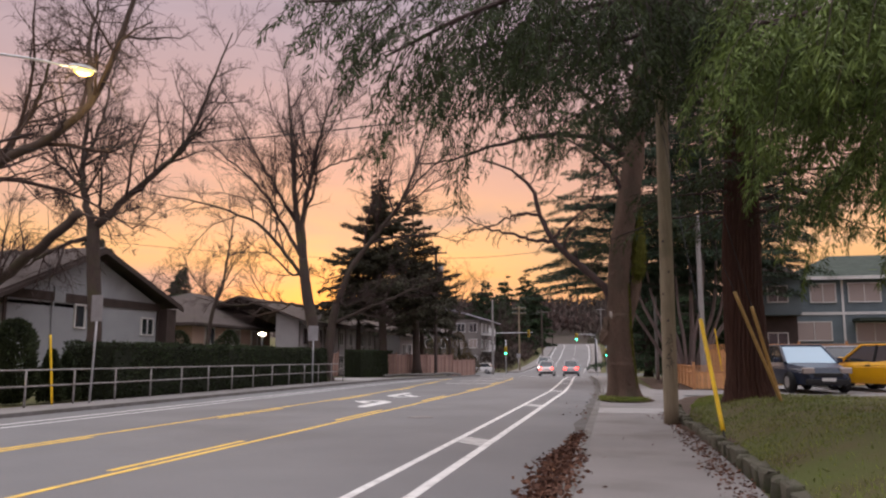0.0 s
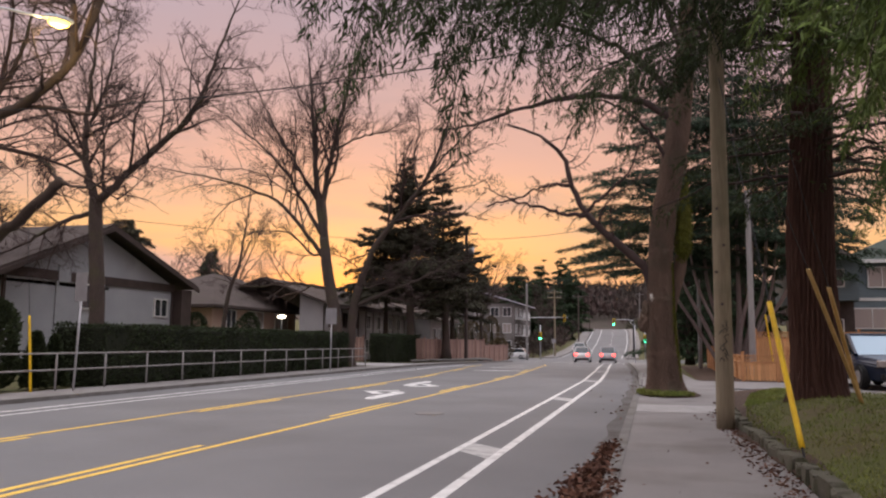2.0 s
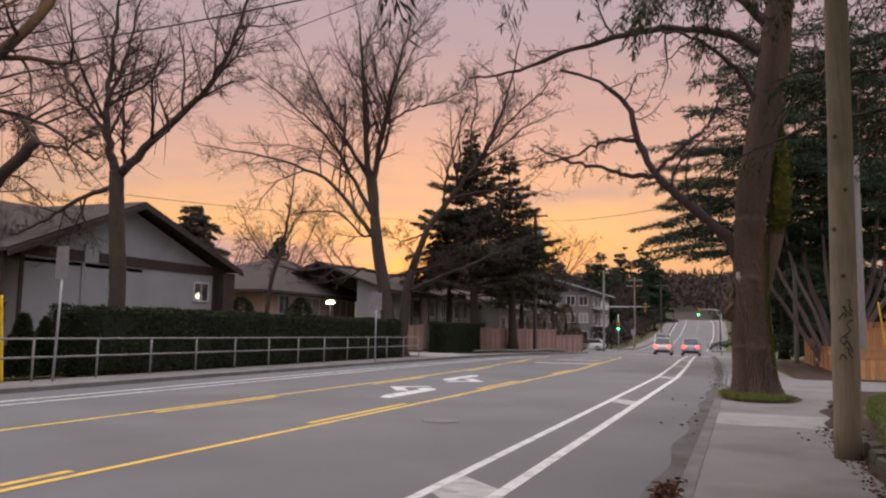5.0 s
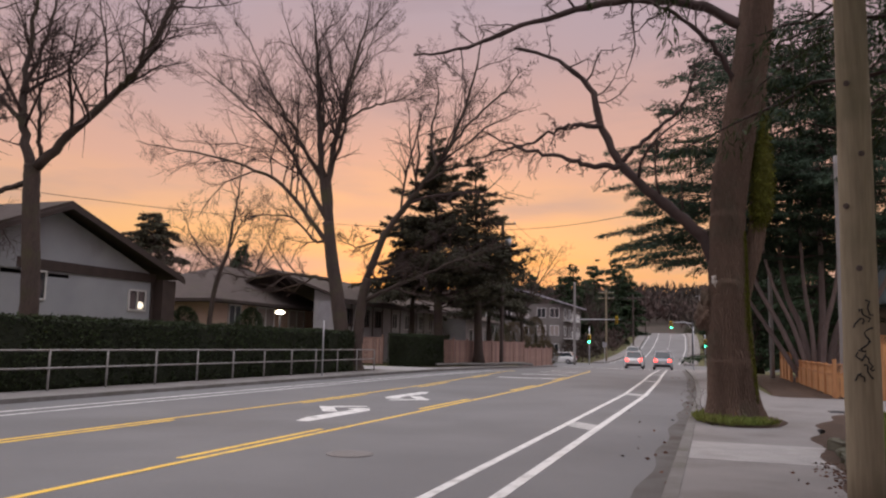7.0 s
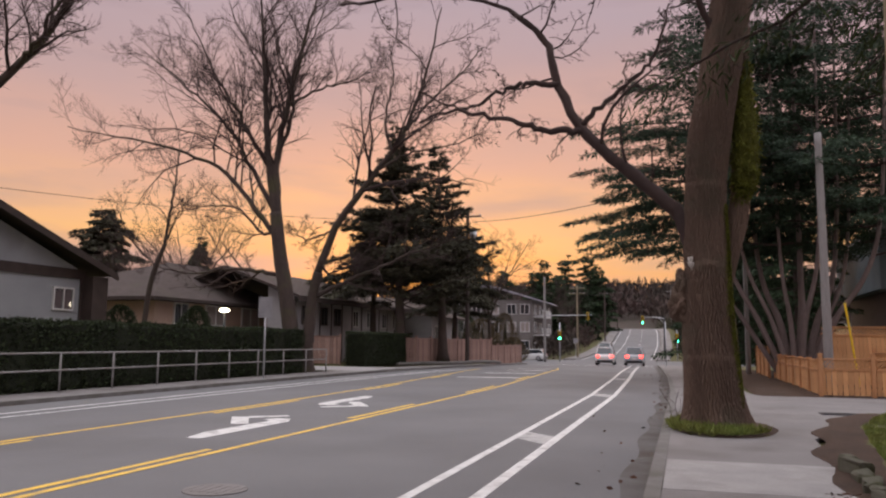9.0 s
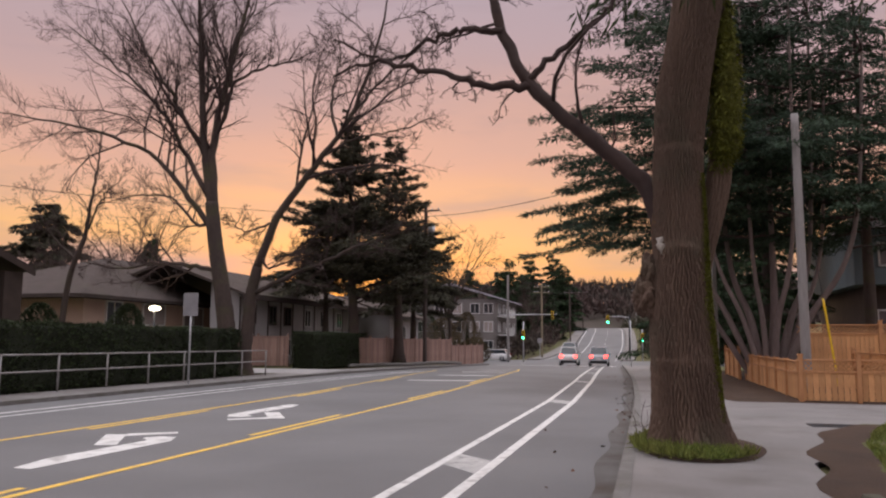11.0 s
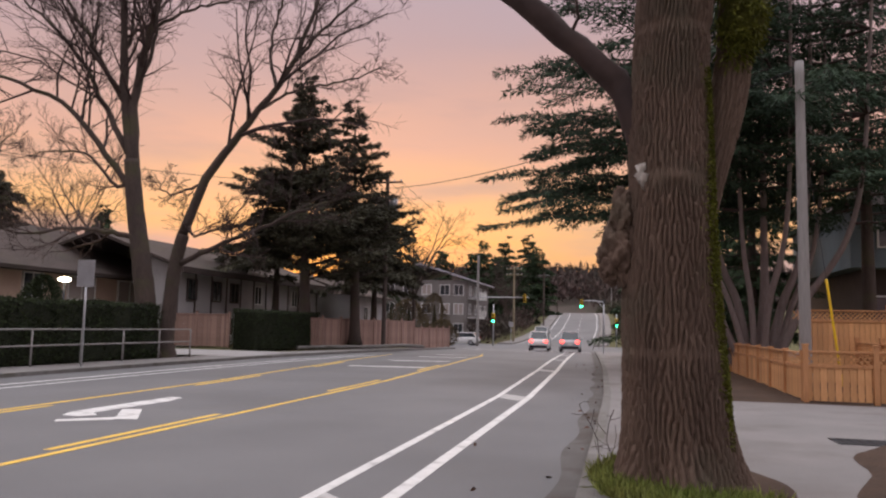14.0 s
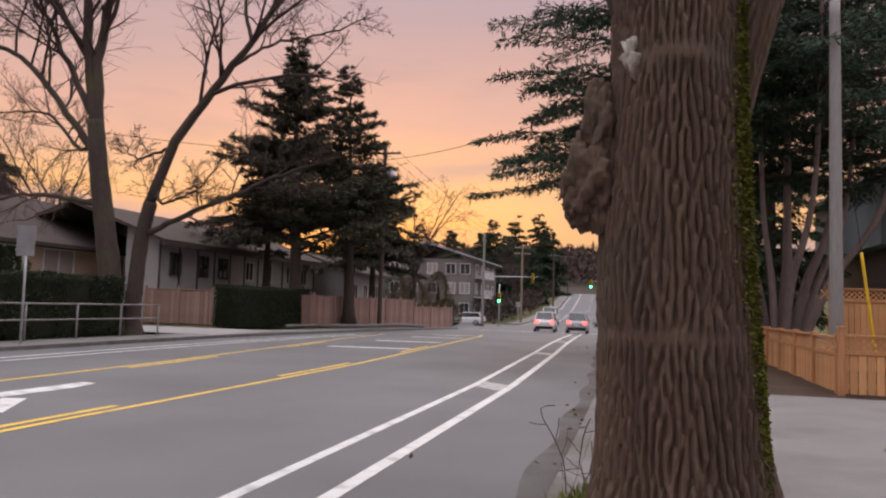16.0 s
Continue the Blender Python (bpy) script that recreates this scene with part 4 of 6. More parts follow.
def right_pole():
    t = round_pole("utility_pole", (1.22, 18.5, 0.08), 9.9, 0.165, 0.125, POLE_WOOD, "weathered pale wooden utility pole with scrawled marks", lean=(0.06, 0))
    rng = np.random.default_rng(8)
    for k in range(9):
        z = 1.25 + 0.085 * k
        a = -1.75 + 0.22 * (k % 3) - 0.15
        pts = [(0.166 * math.cos(a + 0.5 * s + 0.1 * rng.normal()), 0.166 * math.sin(a + 0.5 * s), z + 0.07 * math.sin(4 * s + k)) for s in np.linspace(0, 0.8, 7)]
        link("scrawl", *tube(pts, [0.007] * 7, 5), BLACK_TRIM, t, "dark unreadable scrawl bar", True)
    for z, a in ((2.3, -1.6), (3.4, -1.2), (4.1, -1.9), (2.9, -2.2)):
        bm = bmesh.new()
        bmesh.ops.create_cone(bm, cap_ends=True, segments=10, radius1=0.03, radius2=0.025, depth=0.02, matrix=pose(0.16 * math.cos(a), 0.16 * math.sin(a), z, 90, 0, math.degrees(a) + 90))
        part("knot", bm, POLE_DARK, t)
    p = [(0.1, 0.14, z) for z in np.linspace(0, 9, 12)]
    link("conduit", *tube(p, [0.03] * 12, 8), DARK_STEEL, t, "dark cable conduit")


right_pole()


def guard(name, base, way, length, mat, label):
    """A plastic guard sleeve round a guy wire."""
    t = thing(name, base, label, "guy guard")
    d = np.array(way, float)
    d /= np.linalg.norm(d)
    n = 12
    p = np.array([d * length * u for u in np.linspace(0, 1, n)])
    link("sleeve", *tube(p, [0.036] * n, 10), mat, t, "", True)
    link("wire", *tube([d * length * 0.99, d * length * 3.3], [0.008, 0.008], 5), DARK_STEEL, t)
    link("anchor_rod", *tube([d * -0.12, d * 0.2], [0.015, 0.015], 6), DARK_STEEL, t)
    return t


guard("guy_guard", (1.68, 13.5, 0.4), (-0.14, 1.2, 1.8), 2.2, YELLOW_PLASTIC, "bright yellow plastic guy guard in the lawn")
guard("guy_guard", (3.6, 18.8, 0.55), (-1.12, -1.7, 2.35), 3.1, FADED_PLASTIC, "faded yellow guy guard before the redwood")
guard("guy_guard", (3.62, 18.95, 0.55), (-0.85, -1.6, 2.35), 2.6, FADED_PLASTIC, "faded yellow guy guard before the redwood")
guard("guy_guard", (5.6, 43.6, 0.1), (-0.12, 0.0, 1.0), 3.0, YELLOW_PLASTIC, "yellow plastic guy guard behind the fence")
guard("guy_guard", (-17.3, 22.0, 0.1), (-0.1, 0.0, 1.0), 2.2, YELLOW_PLASTIC, "yellow plastic guy guard beside the railing")


def hang_sprays(rng, p, lines, many, count):
    """Drooping sprays along a limb."""
    for k in range(count):
        u = 0.2 + 0.8 * (k + rng.random()) / count
        i = min(int(u * (len(p) - 1)), len(p) - 2)
        tan = p[i + 1] - p[max(i - 1, 0)]
        tan /= np.linalg.norm(tan)
        sd = np.cross(tan, (0, 0, 1)) * rng.choice((-1, 1))
        d = tan * 0.7 + sd * (0.4 + 0.5 * rng.random()) + np.array((0, 0, -0.15))
        q = spray_branch(rng, p[i], d + rng.normal(size=3) * 0.25, 0.8 + 1.0 * rng.random(), 0.75, 8)
        lines.append((q, 0.42))
        many.add(*tube(q, np.linspace(0.014, 0.004, 8), 3, False))


def redwood():
    t = thing("redwood", (3.3, 21.0, 0.45), "massive conifer with fibrous red-brown bark", "tree")

    def flare(a, z):
        return 0.2 * np.exp(-np.maximum(z - 0.4, 0) / 0.5) * (0.8 + 0.3 * np.sin(5 * a) + 0.15 * np.sin(9 * a))
    bark_trunk("trunk", [(0.3, 3.3, 21, 0.47), (1.5, 3.28, 21, 0.47), (4, 3.25, 21, 0.44), (7, 3.4, 21, 0.38), (12, 3.5, 21, 0.3), (19, 3.5, 21, 0.1)], t, REDBARK, 34, 0.03, 190, np.arange(0.3, 19, 0.1), 5, flare=flare, wander=5.0)
    rng = np.random.default_rng(31)
    lines, many = [], Many()
    for k in range(130):
        z = 4.6 + 12.2 * rng.random() ** 1.2
        a = rng.random() * 2 * np.pi
        L = (1.8 + 3.0 * rng.random()) * (1 - 0.03 * (z - 4))
        q = spray_branch(rng, (0.1, 0, z), (math.cos(a), math.sin(a), 0.12), L, 0.28, 9)
        lines.append((q, 0.8))
        many.add(*tube(q, np.linspace(0.045, 0.01, 9), 5, False))
    # long boughs over the pavement and the road, put here for darker shaded needles
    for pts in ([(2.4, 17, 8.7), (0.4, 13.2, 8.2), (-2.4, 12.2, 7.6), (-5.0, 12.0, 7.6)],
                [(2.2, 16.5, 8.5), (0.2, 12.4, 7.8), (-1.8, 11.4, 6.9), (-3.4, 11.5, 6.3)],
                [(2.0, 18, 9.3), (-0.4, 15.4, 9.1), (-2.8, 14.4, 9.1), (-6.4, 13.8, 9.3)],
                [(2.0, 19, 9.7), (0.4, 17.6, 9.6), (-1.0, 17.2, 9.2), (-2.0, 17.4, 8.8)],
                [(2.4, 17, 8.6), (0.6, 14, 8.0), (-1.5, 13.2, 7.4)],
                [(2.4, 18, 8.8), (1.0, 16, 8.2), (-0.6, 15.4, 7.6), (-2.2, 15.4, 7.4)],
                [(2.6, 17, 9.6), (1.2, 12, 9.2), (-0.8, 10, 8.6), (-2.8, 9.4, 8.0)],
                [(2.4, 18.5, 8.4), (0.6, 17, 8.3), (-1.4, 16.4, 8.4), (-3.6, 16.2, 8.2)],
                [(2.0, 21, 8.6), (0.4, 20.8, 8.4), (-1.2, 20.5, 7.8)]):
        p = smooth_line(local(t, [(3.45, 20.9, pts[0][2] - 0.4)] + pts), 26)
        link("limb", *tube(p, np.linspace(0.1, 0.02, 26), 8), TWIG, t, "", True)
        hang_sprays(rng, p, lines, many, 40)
    many.mesh("branchwork", TWIG, t, "", True, "stuff")
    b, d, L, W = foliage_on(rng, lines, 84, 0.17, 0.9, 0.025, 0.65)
    blades("crown", b, d, L, W, NEEDLE_OLIVE_SHADED, t, "", "stuff", rng)


redwood()


def hanging_cedar():
    """A cedar beside the lawn, whose limbs hang over pavement and road."""
    t = thing("cedar", (8.6, 13.0, 0.3), "tall cedar whose drooping green boughs overhang the road", "tree")
    bark_trunk("trunk", [(0.2, 8.6, 13, 0.62), (4, 8.6, 13, 0.55), (9, 8.6, 13, 0.45), (18, 8.6, 13, 0.2)], t, REDBARK, 30, 0.03, 160, np.arange(0.2, 18, 0.2), 9, wander=4.0)
    rng = np.random.default_rng(41)
    limbs = [
        [(8.4, 13, 7.2), (6, 11.6, 7.0), (4.2, 10.9, 6.6), (2.9, 10.6, 6.1), (2.0, 10.5, 5.9)],
        [(8.4, 13, 6.6), (6.5, 12.6, 6.3), (4.6, 12.0, 5.8), (3.0, 11.6, 5.3)],
        [(8.4, 13, 7.6), (6.0, 15, 7.8), (4.4, 15.8, 7.6), (2.9, 16.2, 7.3)],
        [(8.4, 13, 7.0), (7.5, 15.5, 6.8), (6.0, 17.5, 6.2), (4.8, 18.5, 5.6)],
        [(8.4, 13, 6.4), (7.2, 11, 6.4), (5.6, 9.6, 5.9), (4.2, 9.0, 5.3)],
        [(8.4, 13, 7.4), (6.4, 10.5, 7.2), (4.0, 9.2, 6.5), (2.5, 8.7, 5.9)],
        [(8.4, 13, 7.9), (6.2, 12.4, 7.9), (3.8, 12.2, 7.5), (1.9, 12.0, 7.0)],
        [(8.4, 13, 6.0), (7.0, 12.2, 5.8), (5.4, 11.6, 5.2), (4.4, 11.2, 4.7)],
        [(8.4, 13, 7.8), (6.6, 14.2, 7.8), (4.8, 14.4, 7.3), (3.4, 14.2, 6.6)],
    ]
    lines, many = [], Many()
    for pts in limbs:
        p = smooth_line(local(t, pts), 26)
        v, f = tube(p, np.linspace(0.11, 0.02, 26), 8)
        link("limb", v, f, TWIG, t, "", True)
        hang_sprays(rng, p, lines, many, 46)
    many.mesh("branchwork", TWIG, t, "", True, "stuff")
    b, d, L, W = foliage_on(rng, lines, 150, 0.15, 0.95, 0.021, 0.75)
    blades("foliage", b, d, L, W, NEEDLE_LIT, t, "", "stuff", rng)


hanging_cedar()


def cypress():
    """A many-stemmed cypress with flat layered boughs."""
    t = thing("cypress", (4.4, 50.0, 0.1), "broad many-stemmed cypress with dark layered boughs", "tree")
    rng = np.random.default_rng(51)
    lines, many = [], Many()
    stems = []
    for k, (dx, dy, top, r) in enumerate(((-2.6, -0.5, 12, 0.15), (-1.2, 0.8, 18, 0.2), (0.3, 0.2, 21, 0.26), (1.6, 0.4, 18, 0.2), (2.8, -0.8, 15, 0.18), (0.8, -1.2, 16, 0.16), (-3.4, 1.2, 10, 0.13), (-1.9, -1.0, 14, 0.12), (2.1, 1.1, 16, 0.14), (-0.5, -0.7, 17, 0.14))):
        pts = [(0.5 * dx * 0.3, 0.3 * dy, 0), (0.55 * dx + 0.15 * math.sin(k), 0.6 * dy, 2.4), (1.15 * dx, dy, 6), (1.4 * dx, 1.2 * dy, top)]
        p = smooth_line(pts, 30)
        v, f = tube(p, np.linspace(r, 0.04, 30), 10)
        link("stem", v, f, CYPRESS_BARK, t, "", True)
        stems.append((p, top))
    for k in range(300):
        p, top = stems[rng.integers(len(stems))]
        z = 5.4 + (top - 5.4) * rng.random()
        i = int(np.argmin(abs(p[:, 2] - z)))
        a = rng.vonmises(math.pi, 0.55)
        L = (2.6 + 3.8 * rng.random()) * (1.0 - 0.55 * max(0, (z - 9) / 13))
        if math.cos(a) < -0.3:
            L *= 1.12
        q = spray_branch(rng, p[i], (math.cos(a), math.sin(a), 0.16), L, 0.2, 8)
        lines.append((q, 1.1))
        many.add(*tube(q, np.linspace(0.05, 0.01, 8), 4, False))
    many.mesh("branchwork", TWIG, t, "", True, "stuff")
    b, d, L, W = foliage_on(rng, lines, 98, 0.24, 0.2, 0.05, 0.5)
    blades("crown", b, d, L, W, NEEDLE_BLUE, t, "", "stuff", rng)


cypress()
conifer("fir", (9.2, 54.0, 0.1), 19, 4.4, "tall dark fir behind the fence", 61, low=6.5, per_m=75, size=0.26, width=0.06, gap=0.1, mat=NEEDLE_BLUE)
conifer("fir", (6.4, 64.0, 0.1), 22, 4.6, "tall dark fir behind the fence", 62, low=1.2, per_m=60, size=0.32, width=0.08, gap=0.05)
conifer("fir", (2.8, 68.0, 0.0), 15, 3.8, "dark fir beside the pavement", 63, low=1.5, per_m=60, size=0.34, width=0.08)

# ---- bare trees across the road ----
bare_tree("bare_tree", (-18.5, 48.0, 0.1), ([(-18.5, 48, 0.05), (-18.6, 48, 1.6), (-19.0, 48, 4.0), (-19.4, 48, 6.0), (-19.7, 48, 8.0)], 0.44, 0.3), [
    ([(-19.6, 48, 7.5), (-20.2, 48, 10.6), (-20.6, 48.2, 13.8), (-20.9, 48.3, 17.1), (-21.3, 48.4, 20.2)], 0.24, 0.04),
    ([(-19.6, 48, 7.7), (-19.8, 48.1, 10.4), (-19.3, 48.3, 14.0), (-18.7, 48.5, 16.9), (-18.0, 48.7, 19.8)], 0.24, 0.04),
    ([(-19.4, 48, 6.4), (-20.8, 47.8, 8.3), (-22.6, 47.6, 10.2), (-25.1, 47.4, 11.4), (-28.6, 47.2, 12.3), (-32.0, 47, 13.1)], 0.15, 0.02),
    ([(-19.9, 48, 8.3), (-21.3, 48.2, 10.4), (-23.0, 48.4, 12.9), (-26.1, 48.7, 15.6), (-29.1, 49, 17.9)], 0.14, 0.02),
    ([(-19.2, 48, 4.8), (-20.7, 47.9, 5.1), (-22.4, 47.8, 5.2), (-24.6, 47.7, 5.0), (-27.1, 47.6, 5.6)], 0.12, 0.02),
    ([(-20.2, 48, 10.4), (-21.8, 47.6, 13.1), (-23.2, 47.2, 15.6), (-24.6, 46.8, 18.6)], 0.12, 0.02),
    ([(-19.5, 48.3, 13.5), (-17.9, 48.6, 14.4), (-16.1, 48.8, 14.8), (-14.8, 49, 15.5)], 0.08, 0.015),
    ([(-19.8, 48.1, 10.8), (-18.9, 47.9, 12.9), (-18.7, 47.7, 14.7), (-17.6, 47.4, 16.8), (-16.7, 47.2, 18.8)], 0.1, 0.015),
    ([(-19.6, 48, 7.0), (-20.7, 48.3, 7.1), (-22.2, 48.6, 8.4), (-24.3, 48.9, 8.7), (-26.7, 49.2, 8.4)], 0.09, 0.015),
    ([(-20.4, 48.1, 12.0), (-21.0, 49.4, 15.0), (-22.4, 50.4, 18.6)], 0.1, 0.015),
], "tall bare twin-stemmed street tree behind the railing", 71, 3, 14, 0.4, 0.15, 0.1, 0.5)
bare_tree("bare_tree", (-18.0, 48.5, 0.1), ([(-18.0, 48.5, 0.05), (-18.0, 48.5, 1.1), (-17.8, 48.5, 3.6), (-17.5, 48.5, 5.0)], 0.32, 0.24), [
    ([(-17.6, 48.5, 4.8), (-16.6, 48.5, 7.2), (-15.5, 48.5, 8.7), (-14.4, 48.5, 10.0), (-13.2, 48.5, 11.6), (-12.4, 48.5, 13.4), (-11.8, 48.5, 15.4), (-11.2, 48.5, 18.0)], 0.21, 0.03),
    ([(-17.6, 48.5, 3.8), (-15.9, 48.4, 4.5), (-13.8, 48.3, 5.3), (-11.8, 48.1, 6.0), (-9.7, 48, 6.5)], 0.12, 0.02),
    ([(-16.5, 48.5, 7.3), (-17.6, 48.7, 6.8), (-18.7, 48.9, 6.8), (-19.3, 49.1, 7.6)], 0.07, 0.015),
    ([(-14.4, 48.5, 10.0), (-12.7, 48.3, 10.7), (-10.6, 48.1, 10.9), (-9.1, 48, 11.4)], 0.07, 0.015),
    ([(-13.0, 48.5, 11.9), (-11.7, 48.7, 13.4), (-10.2, 48.9, 14.8), (-9.2, 49, 16.0)], 0.08, 0.015),
    ([(-13.7, 48.5, 10.8), (-14.2, 48.8, 12.8), (-13.9, 49.1, 14.8), (-14.2, 49.3, 16.7)], 0.08, 0.015),
    ([(-17.3, 48.5, 5.5), (-16.7, 48.2, 4.9), (-15.1, 47.9, 5.5), (-13.6, 47.6, 7.0)], 0.07, 0.015),
], "leaning bare tree with a low spreading limb", 72, 3, 13, 0.36, 0.18, 0.08, 0.55)
bare_tree("bare_tree", (-23.3, 32.0, 0.1), ([(-23.3, 32, 0.05), (-23.2, 32, 3), (-23.5, 32, 6.2), (-23.6, 32, 7.8)], 0.34, 0.28), [
    ([(-23.6, 32, 7.6), (-24.2, 32, 9.4), (-24.5, 32.2, 11.4), (-24.4, 32.3, 14), (-24.2, 32.4, 18)], 0.2, 0.03),
    ([(-23.4, 32, 7.7), (-22.4, 32.2, 8.7), (-20.6, 32.5, 10.3), (-19.2, 32.7, 12), (-18.4, 32.8, 14.2), (-17.4, 33, 17)], 0.2, 0.03),
    ([(-20.6, 32.5, 10.3), (-19.2, 32.0, 11.0), (-18.0, 31.6, 12.2), (-16.4, 31.2, 13.4)], 0.09, 0.015),
    ([(-24.4, 32, 10.6), (-23.6, 32.2, 13), (-23.0, 32.6, 17.5)], 0.1, 0.015),
    ([(-24.2, 32, 9.4), (-25.6, 31.6, 11), (-27.0, 31.2, 13.6)], 0.11, 0.015),
    ([(-23.6, 32, 7.2), (-25.2, 31.6, 6.6), (-26.8, 31.2, 5.6), (-28.6, 31, 5.0)], 0.12, 0.02),
    ([(-23.2, 32, 8.0), (-22.9, 31.4, 10), (-22.6, 31.0, 12.6)], 0.09, 0.015),
], "bare forked tree before a gabled house", 73, 3, 14, 0.4, 0.17, 0.07, 0.55)
bare_tree("bare_tree", (-22.6, 21.5, 0.1), ([(-22.6, 21.5, 0.05), (-22.3, 21.6, 2), (-21.4, 21.8, 3.2)], 0.42, 0.34), [
    ([(-21.6, 21.8, 3.0), (-19.9, 22, 3.9), (-18.3, 22, 5.0), (-16.7, 22, 6.25)], 0.2, 0.15),
    ([(-22.2, 21.7, 2.4), (-22.2, 21.9, 6), (-20.3, 22, 7.9), (-18.2, 22, 8.7), (-16.6, 22, 9.9), (-15.6, 22, 12.2), (-15.0, 22.1, 15)], 0.24, 0.06),
    ([(-16.75, 22, 6.2), (-15.8, 22, 6.0), (-14.8, 22.1, 6.3), (-13.9, 22.2, 6.1)], 0.05, 0.01),
    ([(-16.8, 22, 6.2), (-17.8, 22.4, 7.0), (-19.4, 22.8, 6.8)], 0.05, 0.01),
    ([(-20.3, 22, 7.9), (-19.0, 22.3, 10.0), (-18.4, 22.6, 13.0)], 0.12, 0.02),
    ([(-16.6, 22, 9.9), (-16.9, 22.2, 12), (-16.6, 22.4, 15)], 0.1, 0.02),
], "bare tree with a lopped low limb", 74, 3, 13, 0.4, 0.2, 0.06, 0.6)
bare_tree("bare_tree", (-24.3, 44.0, 0.1), ([(-24.3, 44, 0), (-23.9, 44, 4), (-23.2, 44, 6)], 0.14, 0.1), [
    ([(-23.2, 44, 6), (-22.8, 44, 9), (-22.6, 44, 11)], 0.08, 0.01),
    ([(-23.4, 44, 5.6), (-22.4, 43.8, 7.4), (-21.2, 43.6, 8.4)], 0.06, 0.01),
    ([(-23.6, 44, 5), (-25.2, 44, 6.4), (-26.2, 44, 8.4)], 0.06, 0.01),
], "slender bare tree behind the hedge", 75, 3, 10, 0.4, 0.2, 0.06, 0.55)
for k, (x, y, h) in enumerate(((-17.4, 84, 13.5), (-37, 66, 13.0), (-47, 70, 11), (-19, 150, 10), (-21, 160, 12), (1, 170, 11), (-30, 98, 13), (-56, 84, 13))):
    rng = np.random.default_rng(80 + k)
    z0 = float(gz(y))
    limbs = []
    for j in range(6):
        a = j * 1.05 + rng.random()
        limbs.append(([(x, y, z0 + 0.3 * h), (x + 0.12 * h * math.cos(a), y + 0.12 * h * math.sin(a), z0 + 0.55 * h), (x + 0.3 * h * math.cos(a), y + 0.3 * h * math.sin(a), z0 + (0.75 + 0.25 * rng.random()) * h)], 0.1, 0.02))
    bare_tree("bare_tree", (x, y, z0), ([(x, y, z0), (x + 0.1, y, z0 + 0.2 * h), (x, y, z0 + 0.36 * h)], 0.2, 0.14), limbs, "rounded bare tree in a back garden", 80 + k, 3, 8, 0.42, 0.2, 0.05, 0.6, minr=0.012)

# conifers across the road
conifer("spruce", (-19.4, 66.0, 0.0), 16.8, 4.9, "tall dark spruce behind the clipped hedge", 91, low=5.2, trunk_r=0.42, whorls=34, per=7, per_m=105, size=0.33, hang=0.22, width=0.085, shape=0.85, gap=0.12, droop=0.05, rise=0.34, mat=NEEDLE_RUST, lean=(-0.7, 0), ragged=1.0)
conifer("spruce", (-17.2, 69.0, 0.0), 15.6, 3.7, "dark spruce with a broken crown", 92, low=5.4, trunk_r=0.38, whorls=26, per=6, per_m=100, size=0.33, hang=0.25, width=0.085, shape=0.7, gap=0.25, droop=0.05, rise=0.34, mat=NEEDLE_RUST, lean=(-0.5, 0), ragged=1.0)
conifer("spruce", (-19.2, 79.0, -0.2), 12.0, 3.9, "dark spreading conifer by the fence", 93, low=4.6, trunk_r=0.3, whorls=17, per=8, per_m=95, size=0.34, hang=0.4, width=0.085, shape=0.35, gap=0.1, mat=NEEDLE_RUST, ragged=0.8)
conifer("spruce", (-22.4, 68.0, 0.0), 10.8, 3.7, "dark spreading conifer before the houses", 94, low=5.4, trunk_r=0.3, whorls=16, per=8, per_m=90, size=0.34, hang=0.35, width=0.085, shape=0.45, gap=0.05, mat=NEEDLE_RUST, ragged=0.9)
conifer("spruce", (-66, 90, 0.0), 17.0, 5.4, "broad brownish conifer behind the houses", 95, low=1.0, whorls=24, per=8, per_m=60, size=0.55, width=0.16, shape=0.4, mat=NEEDLE_RUST, ragged=1.0)
conifer("spruce", (-58, 98, 0.0), 14.0, 4.6, "dark conifer behind the houses", 96, low=1.0, per_m=40, size=0.6, width=0.16, ragged=0.8)


# ---- buildings ----
def slab_faces(x0, x1, y0, y1, z0, z1, mat, parent, name, label="", bevel=0.0):
    o = parent.location
    return part(name, box_bm(x0 - o.x, x1 - o.x, y0 - o.y, y1 - o.y, z0 - o.z, z1 - o.z, bevel), mat, parent, label)


def prism(name, pts, axis, a, b, mat, parent, label=""):
    """A solid with the outline pts across, drawn along x or y from a to b."""
    o = parent.location
    n = len(pts)
    v = []
    for s in (a, b):
        for p, z in pts:
            v.append((s - o.x, p - o.y, z - o.z) if axis == "x" else (p - o.x, s - o.y, z - o.z))
    f = [tuple(range(n)), tuple(range(2 * n - 1, n - 1, -1))] + [(i, i + n, (i + 1) % n + n, (i + 1) % n) for i in range(n)]
    ob = link(name, v, f, mat, parent, label)
    bm = bmesh.new()
    bm.from_mesh(ob.data)
    bmesh.ops.recalc_face_normals(bm, faces=bm.faces)
    bm.to_mesh(ob.data)
    bm.free()
    return ob


